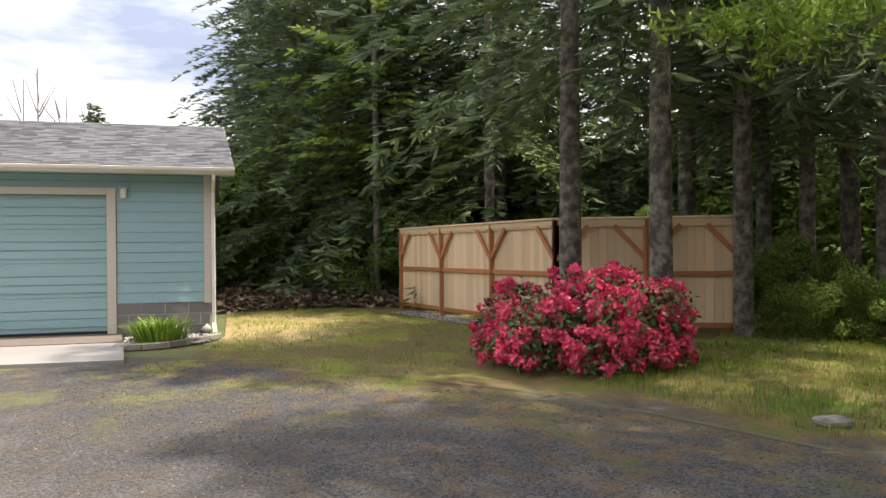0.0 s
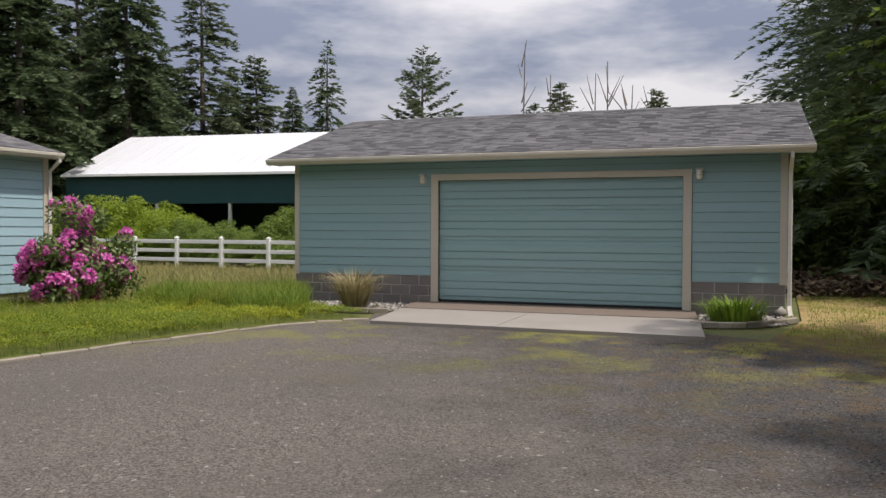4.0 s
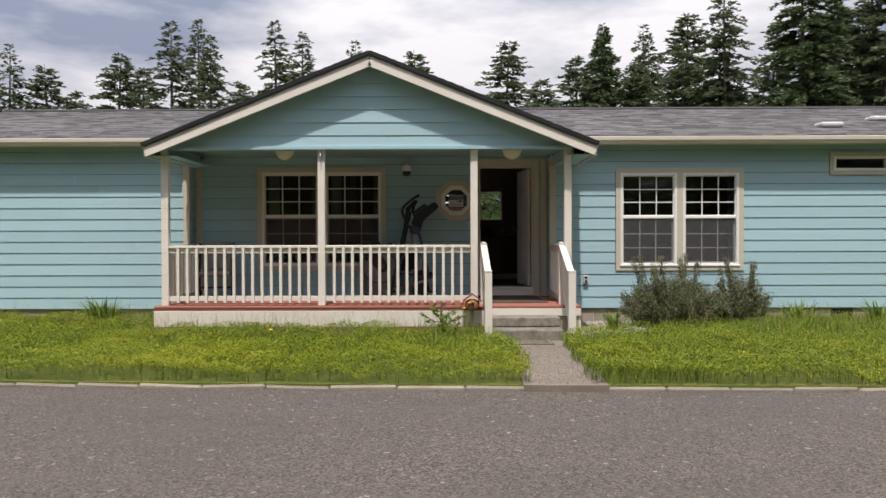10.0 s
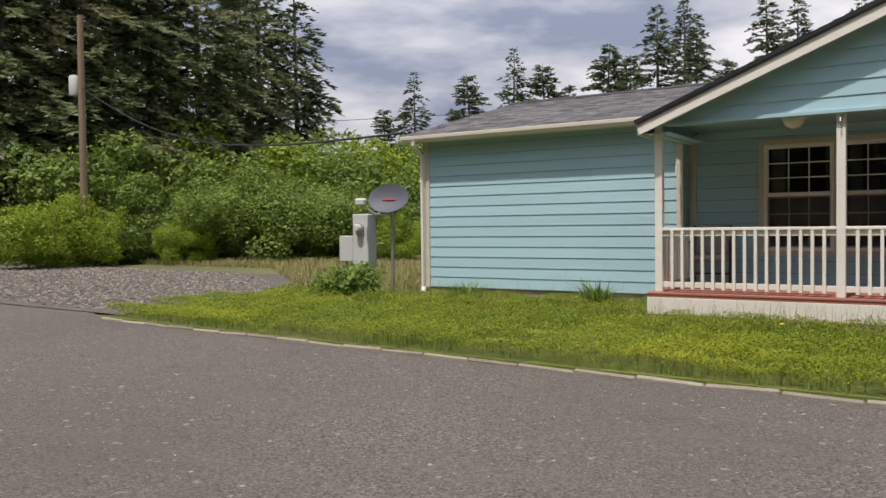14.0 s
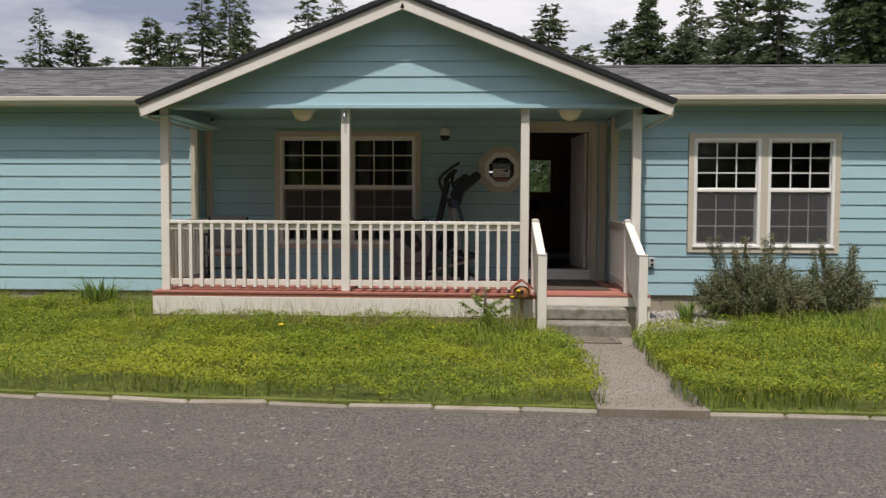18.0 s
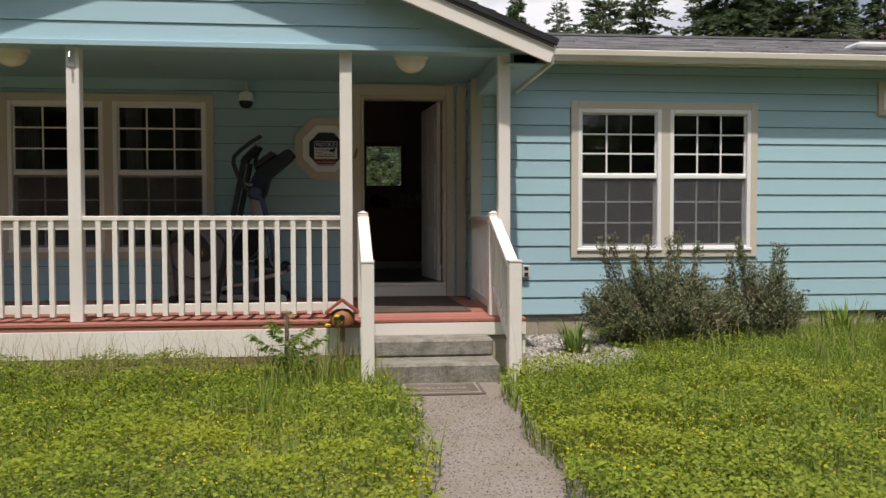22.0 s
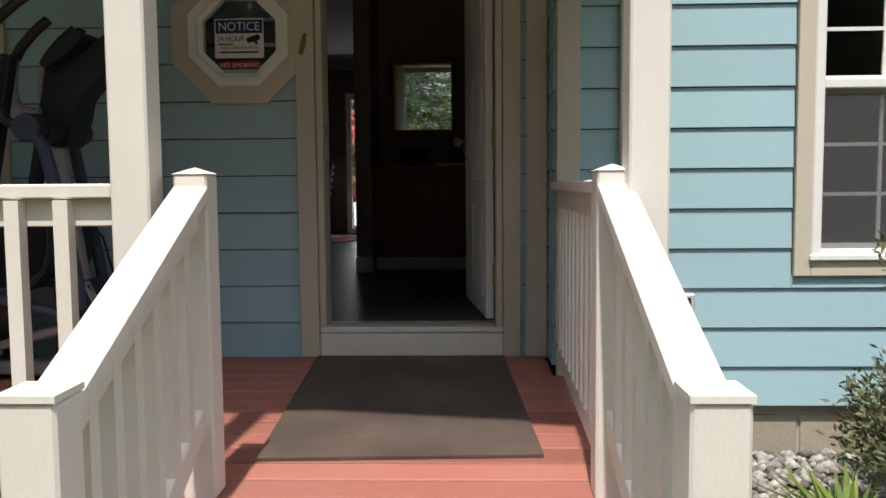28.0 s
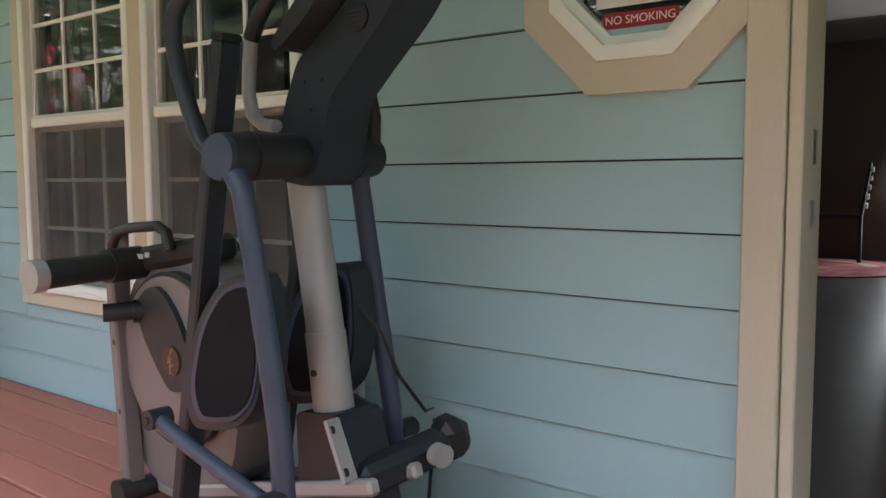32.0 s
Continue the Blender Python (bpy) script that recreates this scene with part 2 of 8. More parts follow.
PALEBARK = surface("pale_alder_bark", (0.17, 0.15, 0.125), 0.95, (2.0, 2.0, 1.9), 0.6, 12, (3.0, 3.0, 2.0), 0.7, 0.02, large=4.0, grain_amount=0.3)
DARKWOOD = surface("dark_cabinet_wood", (0.27, 0.125, 0.066), 0.45, grain=26, stretch=(8.0, 8.0, 1.0), grain_amount=0.2)
INWALL = surface("dim_interior_paint", (0.36, 0.31, 0.27), 0.85, grain=40, grain_amount=0.05)
DARKLINING = surface("dark_brown_lining", (0.12, 0.092, 0.075), 0.7, grain=30, stretch=(8.0, 8.0, 1.0), grain_amount=0.2)
RUBBER = surface("matt_black_rubber", (0.012, 0.013, 0.016), 0.9, grain=90, grain_amount=0.2, spec=0.1)
INCEIL = surface("interior_ceiling_paint", (0.55, 0.53, 0.5), 0.9, grain=40, grain_amount=0.05)
INFLOOR = surface("dark_laminate_floor", (0.085, 0.070, 0.064), 0.35, grain=18, stretch=(1.0, 8.0, 1.0), grain_amount=0.2)
BLACK = surface("black_plastic", (0.015, 0.016, 0.018), 0.5, (1.6, 1.6, 1.55), 0.3, 160, None, 0.12, 0.001, large=5.0, grain_amount=0.05)
CHARCOAL = surface("charcoal_enamel", (0.014, 0.019, 0.026), 0.5, (1.3, 1.3, 1.3), 0.3, 120, None, 0.05, 0.001, large=4.0, grain_amount=0.05)
SLATE = surface("slate_blue_enamel", (0.034, 0.046, 0.078), 0.45, (1.3, 1.2, 1.1), 0.25, 120, None, 0.05, 0.001, large=4.0, grain_amount=0.05)
SILVER = surface("silver_grey_enamel", (0.31, 0.31, 0.315), 0.45, (0.6, 0.56, 0.5), 0.25, 90, None, 0.04, 0.001, large=4.0, grain_amount=0.05, metal=0.2)
WARMGREY = surface("dusty_silver_shroud", (0.175, 0.165, 0.170), 0.5, (0.75, 0.68, 0.6), 0.4, 90, None, 0.05, 0.001, large=5.0, grain_amount=0.06, metal=0.15)
METERGREY = surface("grey_meter_enamel", (0.50, 0.51, 0.50), 0.5, grain=60, grain_amount=0.06)
DISHGREY = surface("grey_dish_enamel", (0.085, 0.09, 0.115), 0.6, grain=60, grain_amount=0.04)
STEEL = surface("galvanised_steel", (0.42, 0.43, 0.43), 0.4, grain=40, metal=0.7, grain_amount=0.1)
BRASS = surface("dull_brass", (0.42, 0.33, 0.17), 0.4, grain=40, metal=0.8)
MATB = surface("brown_ribbed_mat", (0.080, 0.058, 0.046), 0.95, (1.8, 1.8, 1.7), 0.4, 260, None, 0.7, 0.004, large=3.0, grain_amount=0.3)
DOORMAT = surface("worn_rubber_doormat", (0.11, 0.085, 0.07), 0.95, (1.6, 1.5, 1.4), 0.5, 120, None, 0.6, 0.004, grain_amount=0.25)
BARNROOF = surface("white_metal_roofing", (0.60, 0.61, 0.63), 0.45, (0.7, 0.68, 0.62), 0.2, 6, (1.0, 8.0, 1.0), 0.05, 0.003, grain_amount=0.05)
BARNWALL = surface("dark_teal_metal_wall", (0.010, 0.055, 0.060), 0.5, grain=8, stretch=(6.0, 6.0, 1.0), grain_amount=0.1)
NOTICEW = surface("white_sign_vinyl", (0.72, 0.72, 0.70), 0.4, grain=50, grain_amount=0.02)
NOTICEB = surface("dark_blue_sign_ink", (0.015, 0.03, 0.14), 0.4, grain=50, grain_amount=0.02)
SIGNRED = surface("red_sign_ink", (0.30, 0.012, 0.018), 0.4, grain=50, grain_amount=0.02)
INK = surface("black_sign_ink", (0.015, 0.015, 0.018), 0.5, grain=50, grain_amount=0.02)
LAMPGLASS = surface("milky_lamp_glass", (0.78, 0.74, 0.64), 0.25, grain=20, grain_amount=0.03)
TERRACOTTA = surface("carved_orange_wood", (0.30, 0.13, 0.055), 0.7, grain=40, stretch=(1.0, 1.0, 6.0), grain_amount=0.2)
RUSTRED = surface("faded_red_wood", (0.26, 0.06, 0.04), 0.7, grain=40, grain_amount=0.2)
REDRUG = surface("patterned_red_rug", (0.30, 0.05, 0.07), 0.95, (1.8, 4.0, 3.0), 0.8, 90, None, 0.4, 0.003, large=2.4)
RUGCREAM = surface("cream_rug_wool", (0.45, 0.38, 0.30), 0.95, grain=90, grain_amount=0.3)
REDBARN = surface("red_barn_paint", (0.42, 0.03, 0.05), 0.6, grain=20)
SHINGLE = island_surface("grey_asphalt_shingle", (0.10, 0.10, 0.108), (0.235, 0.232, 0.24), 0.95, 160, 0.5)
NEEDLE = island_surface("dark_fir_needles", (0.050, 0.080, 0.038), (0.150, 0.200, 0.092), 0.7, 20, 0, 0.38)
# brightness put into the needle colour, as the crowded western rows fall dark
NEEDLE4 = island_surface("brightened_spruce_needles", (0.120, 0.165, 0.080), (0.31, 0.37, 0.175), 0.7, 20, 0, 0.45, patch=0.25, patch_col=(0.23, 0.23, 0.12))
NEEDLE2 = island_surface("grey_green_spruce_needles", (0.065, 0.095, 0.052), (0.185, 0.22, 0.118), 0.7, 20, 0, 0.38)
NEEDLE3 = island_surface("deep_shade_hemlock_needles", (0.070, 0.105, 0.062), (0.200, 0.260, 0.138), 0.7, 20, 0, 0.30, patch=0.35, patch_col=(0.19, 0.25, 0.075))
BROWNNEEDLE = island_surface("dead_brown_needles", (0.13, 0.082, 0.058), (0.27, 0.17, 0.11), 0.8, 20, 0, 0.15)
FRESH = island_surface("fresh_bright_green_leaves", (0.13, 0.23, 0.022), (0.31, 0.43, 0.065), 0.6, 30, 0, 0.35)
LEAF = island_surface("mid_green_leaves", (0.095, 0.165, 0.030), (0.29, 0.385, 0.078), 0.55, 30, 0, 0.42)
LEAFLT = island_surface("yellow_green_hedge_leaves", (0.15, 0.24, 0.018), (0.37, 0.46, 0.05), 0.55, 30, 0, 0.42)
DARKLEAF = island_surface("dark_rhododendron_leaves", (0.035, 0.065, 0.020), (0.115, 0.170, 0.050), 0.45, 30, 0, 0.15)
SAGE = island_surface("grey_green_rosemary_needles", (0.080, 0.102, 0.048), (0.235, 0.260, 0.140), 0.7, 30, 0, 0.15, patch=5.0, patch_col=(0.22, 0.20, 0.12))
REDPETAL = island_surface("crimson_petals", (0.58, 0.03, 0.10), (0.92, 0.16, 0.26), 0.6, 40, 0, 0.25)
RHODOLEAF = island_surface("mid_green_rhododendron_leaves", (0.055, 0.095, 0.028), (0.21, 0.28, 0.085), 0.45, 30, 0, 0.2)
PINKPETAL = island_surface("magenta_petals", (0.66, 0.08, 0.46), (0.95, 0.36, 0.74), 0.6, 40, 0, 0.25)
WHITEPETAL = island_surface("white_petals", (0.6, 0.57, 0.55), (0.8, 0.76, 0.74), 0.6, 40, 0, 0.25)
PURPLE = island_surface("dark_purple_petals", (0.03, 0.015, 0.12), (0.09, 0.04, 0.25), 0.6, 40, 0, 0.2)
YELLOW = island_surface("yellow_flower_petals", (0.55, 0.42, 0.01), (0.75, 0.60, 0.03), 0.6, 40, 0, 0.25)
GRASS = island_surface("lawn_grass_blades", (0.10, 0.18, 0.018), (0.27, 0.36, 0.055), 0.6, 30, 0, 0.35, patch=0.8, patch_col=(0.25, 0.29, 0.05))
CLOVER = island_surface("clover_and_buttercup_leaves", (0.085, 0.145, 0.012), (0.30, 0.36, 0.03), 0.55, 30, 0, 0.35, patch=0.40, patch_col=(0.33, 0.36, 0.025))
STRAW = island_surface("bleached_straw_leaves", (0.26, 0.24, 0.11), (0.56, 0.47, 0.28), 0.8, 30, 0, 0.3)
DRYGRASS = island_surface("dry_meadow_grass", (0.18, 0.19, 0.06), (0.44, 0.38, 0.17), 0.8, 30, 0, 0.3)
STONE = island_surface("pale_river_pebbles", (0.13, 0.12, 0.11), (0.50, 0.47, 0.42), 0.8, 60, 0.3)
GRIT = island_surface("loose_gravel_chips", (0.08, 0.071, 0.060), (0.34, 0.305, 0.26), 0.9, 60, 0.2)
DARKGRIT = island_surface("dark_crushed_gravel", (0.030, 0.029, 0.029), (0.13, 0.125, 0.12), 0.9, 60, 0.2)
LITTER = island_surface("brown_brush_and_twigs", (0.09, 0.06, 0.04), (0.30, 0.22, 0.15), 0.9, 40, 0)


def math_node(n, l, op, a, b):
    m = n.new("ShaderNodeMath")
    m.operation = op
    for k, v in enumerate((a, b)):
        if hasattr(v, "is_linked"):
            l.new(v, m.inputs[k])
        else:
            m.inputs[k].default_value = v
    return m.outputs[0]


def range_node(n, l, value, a, b):
    r = n.new("ShaderNodeMapRange")
    r.inputs["From Min"].default_value, r.inputs["From Max"].default_value = a, b
    l.new(value, r.inputs["Value"])
    return r.outputs["Result"]


def chipseal(name, yard):
    """Chip seal; with yard it runs out into dark gravel and mossy soil across the line from the fir to the garage corner."""
    m, n, l, b = nodes_of(name)
    vec = coords(n, l)
    vo = n.new("ShaderNodeTexVoronoi")
    vo.inputs["Scale"].default_value = 75
    l.new(vec, vo.inputs["Vector"])
    vo2 = n.new("ShaderNodeTexVoronoi")
    vo2.inputs["Scale"].default_value = 30
    l.new(vec, vo2.inputs["Vector"])
    stone = ramp_node(n, l, vo.outputs["Color"], 0.1, 0.95, (0.029, 0.025, 0.022), (0.222, 0.195, 0.170))
    big = noise_node(n, l, vec, 0.35, 5)
    mid = noise_node(n, l, coords(n, l, (0.35, 1.6, 1.0)), 1.1, 5)
    c = mix_node(n, l, ramp_node(n, l, big.outputs["Fac"], 0.35, 0.7, (0.15, 0.15, 0.15), (0.7, 0.7, 0.7)), stone, (0.080, 0.071, 0.062))
    c = mix_node(n, l, ramp_node(n, l, mid.outputs["Fac"], 0.5, 0.75, (0, 0, 0), (0.5, 0.5, 0.5)), c, (0.118, 0.103, 0.089))
    chip = ramp_node(n, l, vo2.outputs["Color"], 0.90, 0.97, (0, 0, 0), (0.8, 0.8, 0.8))
    c = mix_node(n, l, chip, c, (0.36, 0.34, 0.31))
    height = vo.outputs["Distance"]
    if yard:
        sep = n.new("ShaderNodeSeparateXYZ")
        l.new(vec, sep.inputs[0])
        d = math_node(n, l, "SUBTRACT", math_node(n, l, "SUBTRACT", math_node(n, l, "MULTIPLY", sep.outputs["X"], 0.646), math_node(n, l, "MULTIPLY", sep.outputs["Y"], 0.763)), 6.164)
        warp, warp2 = noise_node(n, l, vec, 0.7, 6, 0.65), noise_node(n, l, vec, 3.2, 5, 0.65)
        fine = noise_node(n, l, vec, 26, 5, 0.7)
        sway = math_node(n, l, "ADD", math_node(n, l, "MULTIPLY", math_node(n, l, "SUBTRACT", warp.outputs["Fac"], 0.5), 7.0), math_node(n, l, "MULTIPLY", math_node(n, l, "SUBTRACT", warp2.outputs["Fac"], 0.5), 3.0))
        dd = math_node(n, l, "ADD", d, sway)
        # dark crushed stone before the yard
        dark = mix_node(n, l, ramp_node(n, l, vo.outputs["Color"], 0.2, 0.9), (0.018, 0.017, 0.016), (0.100, 0.095, 0.092))
        c = mix_node(n, l, math_node(n, l, "MULTIPLY", range_node(n, l, dd, -5.8, -3.2), 0.92), c, dark)
        # brown fir litter and olive moss in patches
        litter = ramp_node(n, l, warp2.outputs["Fac"], 0.48, 0.66)
        c = mix_node(n, l, math_node(n, l, "MULTIPLY", math_node(n, l, "MULTIPLY", litter, range_node(n, l, d, -5.5, -1.5)), 0.7), c, (0.115, 0.075, 0.030))
        soil = mix_node(n, l, ramp_node(n, l, warp2.outputs["Fac"], 0.36, 0.62), (0.130, 0.108, 0.030), (0.170, 0.108, 0.046))
        soil = mix_node(n, l, ramp_node(n, l, warp.outputs["Fac"], 0.54, 0.64), soil, (0.085, 0.115, 0.018))
        # straw-coloured dry ground at the garage's side, its sun patch brightened into the colour
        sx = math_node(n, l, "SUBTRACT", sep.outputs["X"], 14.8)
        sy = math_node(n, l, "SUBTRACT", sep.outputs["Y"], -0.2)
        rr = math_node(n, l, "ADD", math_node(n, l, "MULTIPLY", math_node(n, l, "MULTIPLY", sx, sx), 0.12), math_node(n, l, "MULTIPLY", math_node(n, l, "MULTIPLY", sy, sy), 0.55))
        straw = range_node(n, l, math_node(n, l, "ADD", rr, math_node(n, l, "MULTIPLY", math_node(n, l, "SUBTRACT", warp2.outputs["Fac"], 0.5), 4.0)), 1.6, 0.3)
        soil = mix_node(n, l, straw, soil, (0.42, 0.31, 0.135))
        soil = mix_node(n, l, ramp_node(n, l, fine.outputs["Fac"], 0.42, 0.68, (0, 0, 0), (0.65, 0.65, 0.65)), soil, (0.055, 0.045, 0.022))
        c = mix_node(n, l, range_node(n, l, dd, -1.1, 0.7), c, soil)
        # moss in cracks near the apron
        moss = math_node(n, l, "MULTIPLY", range_node(n, l, sep.outputs["X"], 5.0, 11.0), math_node(n, l, "MULTIPLY", ramp_node(n, l, warp.outputs["Fac"], 0.50, 0.60), ramp_node(n, l, fine.outputs["Fac"], 0.33, 0.55)))
        c = mix_node(n, l, moss, c, (0.20, 0.195, 0.030))
    l.new(c, b.inputs["Base Color"])
    b.inputs["Roughness"].default_value = 0.92
    b.inputs["Specular IOR Level"].default_value = 0.3
    bump_node(n, l, b, height, 0.9, 0.008)
    return m


def ground_mat():
    m, n, l, b = nodes_of("rough_grass_and_soil")
    vec = coords(n, l)
    big, mid, fine = noise_node(n, l, vec, 0.16, 4), noise_node(n, l, vec, 1.4, 6), noise_node(n, l, vec, 24, 5)
    c = mix_node(n, l, ramp_node(n, l, mid.outputs["Fac"], 0.4, 0.65), (0.085, 0.12, 0.022), (0.17, 0.15, 0.055))
    c = mix_node(n, l, ramp_node(n, l, big.outputs["Fac"], 0.45, 0.7, (0, 0, 0), (0.7, 0.7, 0.7)), c, (0.11, 0.09, 0.055))
    c = mix_node(n, l, ramp_node(n, l, fine.outputs["Fac"], 0.4, 0.7, (0, 0, 0), (0.6, 0.6, 0.6)), c, (0.045, 0.05, 0.016))
    l.new(c, b.inputs["Base Color"])
    b.inputs["Roughness"].default_value = 0.95
    bump_node(n, l, b, fine.outputs["Fac"], 0.8, 0.03)
    return m


def moss_mat(name, c_a, c_b, c_c):
    m, n, l, b = nodes_of(name)
    vec = coords(n, l)
    big, mid, fine = noise_node(n, l, vec, 0.5, 5), noise_node(n, l, vec, 3.0, 6), noise_node(n, l, vec, 60, 5)
    c = mix_node(n, l, ramp_node(n, l, big.outputs["Fac"], 0.38, 0.62), c_a, c_b)
    c = mix_node(n, l, ramp_node(n, l, mid.outputs["Fac"], 0.5, 0.7), c, c_c)
    c = mix_node(n, l, ramp_node(n, l, fine.outputs["Fac"], 0.4, 0.7, (0, 0, 0), (0.6, 0.6, 0.6)), c, (0.05, 0.045, 0.022))
    l.new(c, b.inputs["Base Color"])
    b.inputs["Roughness"].default_value = 0.95
    bump_node(n, l, b, fine.outputs["Fac"], 0.7, 0.02)
    return m


def glass_mat(name, dark):
    """A window pane: clear glass with true reflection."""
    m, n, l, b = nodes_of(name)
    b.inputs["Base Color"].default_value = (0.85, 0.9, 0.9, 1)
    b.inputs["Roughness"].default_value = 0.01
    b.inputs["IOR"].default_value = 1.5
    b.inputs["Transmission Weight"].default_value = dark
    return m


def screen_mat():
    m, n, l, b = nodes_of("grey_insect_screen")
    b.inputs["Base Color"].default_value = (0.11, 0.108, 0.112, 1)
    b.inputs["Roughness"].default_value = 0.8
    tr, mx = n.new("ShaderNodeBsdfTransparent"), n.new("ShaderNodeMixShader")
    mx.inputs["Fac"].default_value = 0.66
    l.new(b.outputs["BSDF"], mx.inputs[1])
    l.new(tr.outputs["BSDF"], mx.inputs[2])
    l.new(mx.outputs["Shader"], n["Material Output"].inputs["Surface"])
    return m


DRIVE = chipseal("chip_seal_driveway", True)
GRAVELLOT = chipseal("gravel_lot", False)
GROUND = ground_mat()
LAWNSOIL = moss_mat("green_lawn_soil", (0.13, 0.17, 0.018), (0.17, 0.19, 0.03), (0.09, 0.13, 0.015))
GLASS, SCREEN = glass_mat("window_glass", 1.0), screen_mat()
CURTAIN = surface("grey_inner_curtain", (0.16, 0.16, 0.17), 0.9, grain=30, stretch=(12.0, 12.0, 0.6), grain_amount=0.25)
# dimness of unlit rooms put into a near-black colour for inner walls
DARKROOM = surface("painted_room_dimness", (0.05, 0.048, 0.045), 0.9, grain=30)


# ---- mesh tools ----
class Geo:
    """Collects corners and faces of one mesh."""

    def __init__(self):
        self.v, self.f, self.weld = [], [], False

    def add(self, v, f):
        k = len(self.v)
        self.v += [tuple(p) for p in v]
        self.f += [tuple(i + k for i in q) for q in f]
        return self

    def box(self, x0, x1, y0, y1, z0, z1, m=None, bevel=0.0):
        if bevel <= 0:
            v = [(x, y, z) for z in (z0, z1) for y in (y0, y1) for x in (x0, x1)]
            f = [(0, 2, 3, 1), (4, 5, 7, 6), (0, 1, 5, 4), (2, 6, 7, 3), (0, 4, 6, 2), (1, 3, 7, 5)]
        else:
            b = min(bevel, (x1 - x0) * 0.45, (y1 - y0) * 0.45, (z1 - z0) * 0.45)
            v, idx = [], {}
            for sx in (0, 1):
                for sy in (0, 1):
                    for sz in (0, 1):
                        X, Y, Z = (x0, x1)[sx], (y0, y1)[sy], (z0, z1)[sz]
                        ix, iy, iz = X + (b if sx == 0 else -b), Y + (b if sy == 0 else -b), Z + (b if sz == 0 else -b)
                        for ax, p in enumerate(((X, iy, iz), (ix, Y, iz), (ix, iy, Z))):
                            idx[sx, sy, sz, ax] = len(v)
                            v.append(p)
            f = []
            for s in (0, 1):
                f.append(tuple(idx[s, a, c, 0] for a, c in ((0, 0), (0, 1), (1, 1), (1, 0))[:: 1 if s == 0 else -1]))
                f.append(tuple(idx[a, s, c, 1] for a, c in ((0, 0), (1, 0), (1, 1), (0, 1))[:: 1 if s == 0 else -1]))
                f.append(tuple(idx[a, c, s, 2] for a, c in ((0, 0), (0, 1), (1, 1), (1, 0))[:: 1 if s == 0 else -1]))
            for a in (0, 1):
                for c in (0, 1):
                    f.append((idx[a, c, 0, 0], idx[a, c, 1, 0], idx[a, c, 1, 1], idx[a, c, 0, 1]))
                    f.append((idx[a, 0, c, 0], idx[a, 1, c, 0], idx[a, 1, c, 2], idx[a, 0, c, 2]))
                    f.append((idx[0, a, c, 1], idx[1, a, c, 1], idx[1, a, c, 2], idx[0, a, c, 2]))
                    for e in (0, 1):
                        f.append((idx[a, c, e, 0], idx[a, c, e, 1], idx[a, c, e, 2]))
        if m is not None:
            v = [m @ Vector(p) for p in v]
        return self.add(v, f)

    def beam(self, a, b, w, h, up=(0, 0, 1), bevel=0.0):
        """A square timber from a to b, w wide and h high."""
        a, b = Vector(a), Vector(b)
        d = b - a
        y = d.normalized()
        x = y.cross(Vector(up))
        if x.length < 1e-4:
            x = y.cross(Vector((1, 0, 0)))
        x.normalize()
        z = x.cross(y)
        m = Matrix(((x.x, y.x, z.x, a.x), (x.y, y.y, z.y, a.y), (x.z, y.z, z.z, a.z), (0, 0, 0, 1)))
        return self.box(-w / 2, w / 2, 0, d.length, -h / 2, h / 2, m, bevel)

    def tube(self, pts, r, n=10, caps=True, flat=1.0):
        """A round bar along the points; r is a number or one radius a point."""
        pts = [Vector(p) for p in pts]
        rs = r if isinstance(r, (list, tuple)) else [r] * len(pts)
        ring, up = [], None
        for i, p in enumerate(pts):
            d = (pts[min(i + 1, len(pts) - 1)] - pts[max(i - 1, 0)]).normalized()
            if up is None:
                up = d.orthogonal().normalized()
            up = (up - d * up.dot(d)).normalized()
            side = d.cross(up)
            ring.append([p + (up * math.cos(a) * flat + side * math.sin(a)) * rs[i] for a in (2 * math.pi * k / n for k in range(n))])
        v = [q for rg in ring for q in rg]
        f = [(i * n + k, i * n + (k + 1) % n, (i + 1) * n + (k + 1) % n, (i + 1) * n + k) for i in range(len(pts) - 1) for k in range(n)]
        if caps:
            f += [tuple(range(n))[::-1], tuple((len(pts) - 1) * n + k for k in range(n))]
        return self.add(v, f)

    def lathe(self, prof, n=20, m=None):
        """Turned about z: prof is (radius, height) pairs."""
        v = [(r * math.cos(2 * math.pi * k / n), r * math.sin(2 * math.pi * k / n), z) for r, z in prof for k in range(n)]
        f = [(i * n + k, i * n + (k + 1) % n, (i + 1) * n + (k + 1) % n, (i + 1) * n + k) for i in range(len(prof) - 1) for k in range(n)]
        f += [tuple(range(n))[::-1], tuple((len(prof) - 1) * n + k for k in range(n))]
        if m is not None:
            v = [m @ Vector(p) for p in v]
        return self.add(v, f)

    def prism(self, poly, a, b, m=None):
        """The outline poly (x, y) drawn out from z=a to z=b."""
        n = len(poly)
        v = [(x, y, a) for x, y in poly] + [(x, y, b) for x, y in poly]
        f = [tuple(range(n))[::-1], tuple(range(n, 2 * n))] + [(i, (i + 1) % n, n + (i + 1) % n, n + i) for i in range(n)]
        if m is not None:
            v = [m @ Vector(p) for p in v]
        return self.add(v, f)

    def mesh(self, name, mat, smooth=False):
        me = bpy.data.meshes.new(name)
        me.from_pydata(self.v, [], self.f)
        me.validate()
        bm = bmesh.new()
        bm.from_mesh(me)
        if self.weld:
            bmesh.ops.remove_doubles(bm, verts=bm.verts, dist=1e-4)
        bmesh.ops.recalc_face_normals(bm, faces=bm.faces)
        bm.to_mesh(me)
        bm.free()
        if mat:
            me.materials.append(mat)
        if smooth:
            me.shade_smooth()
            me.set_sharp_from_angle(angle=radians(40))
        return me


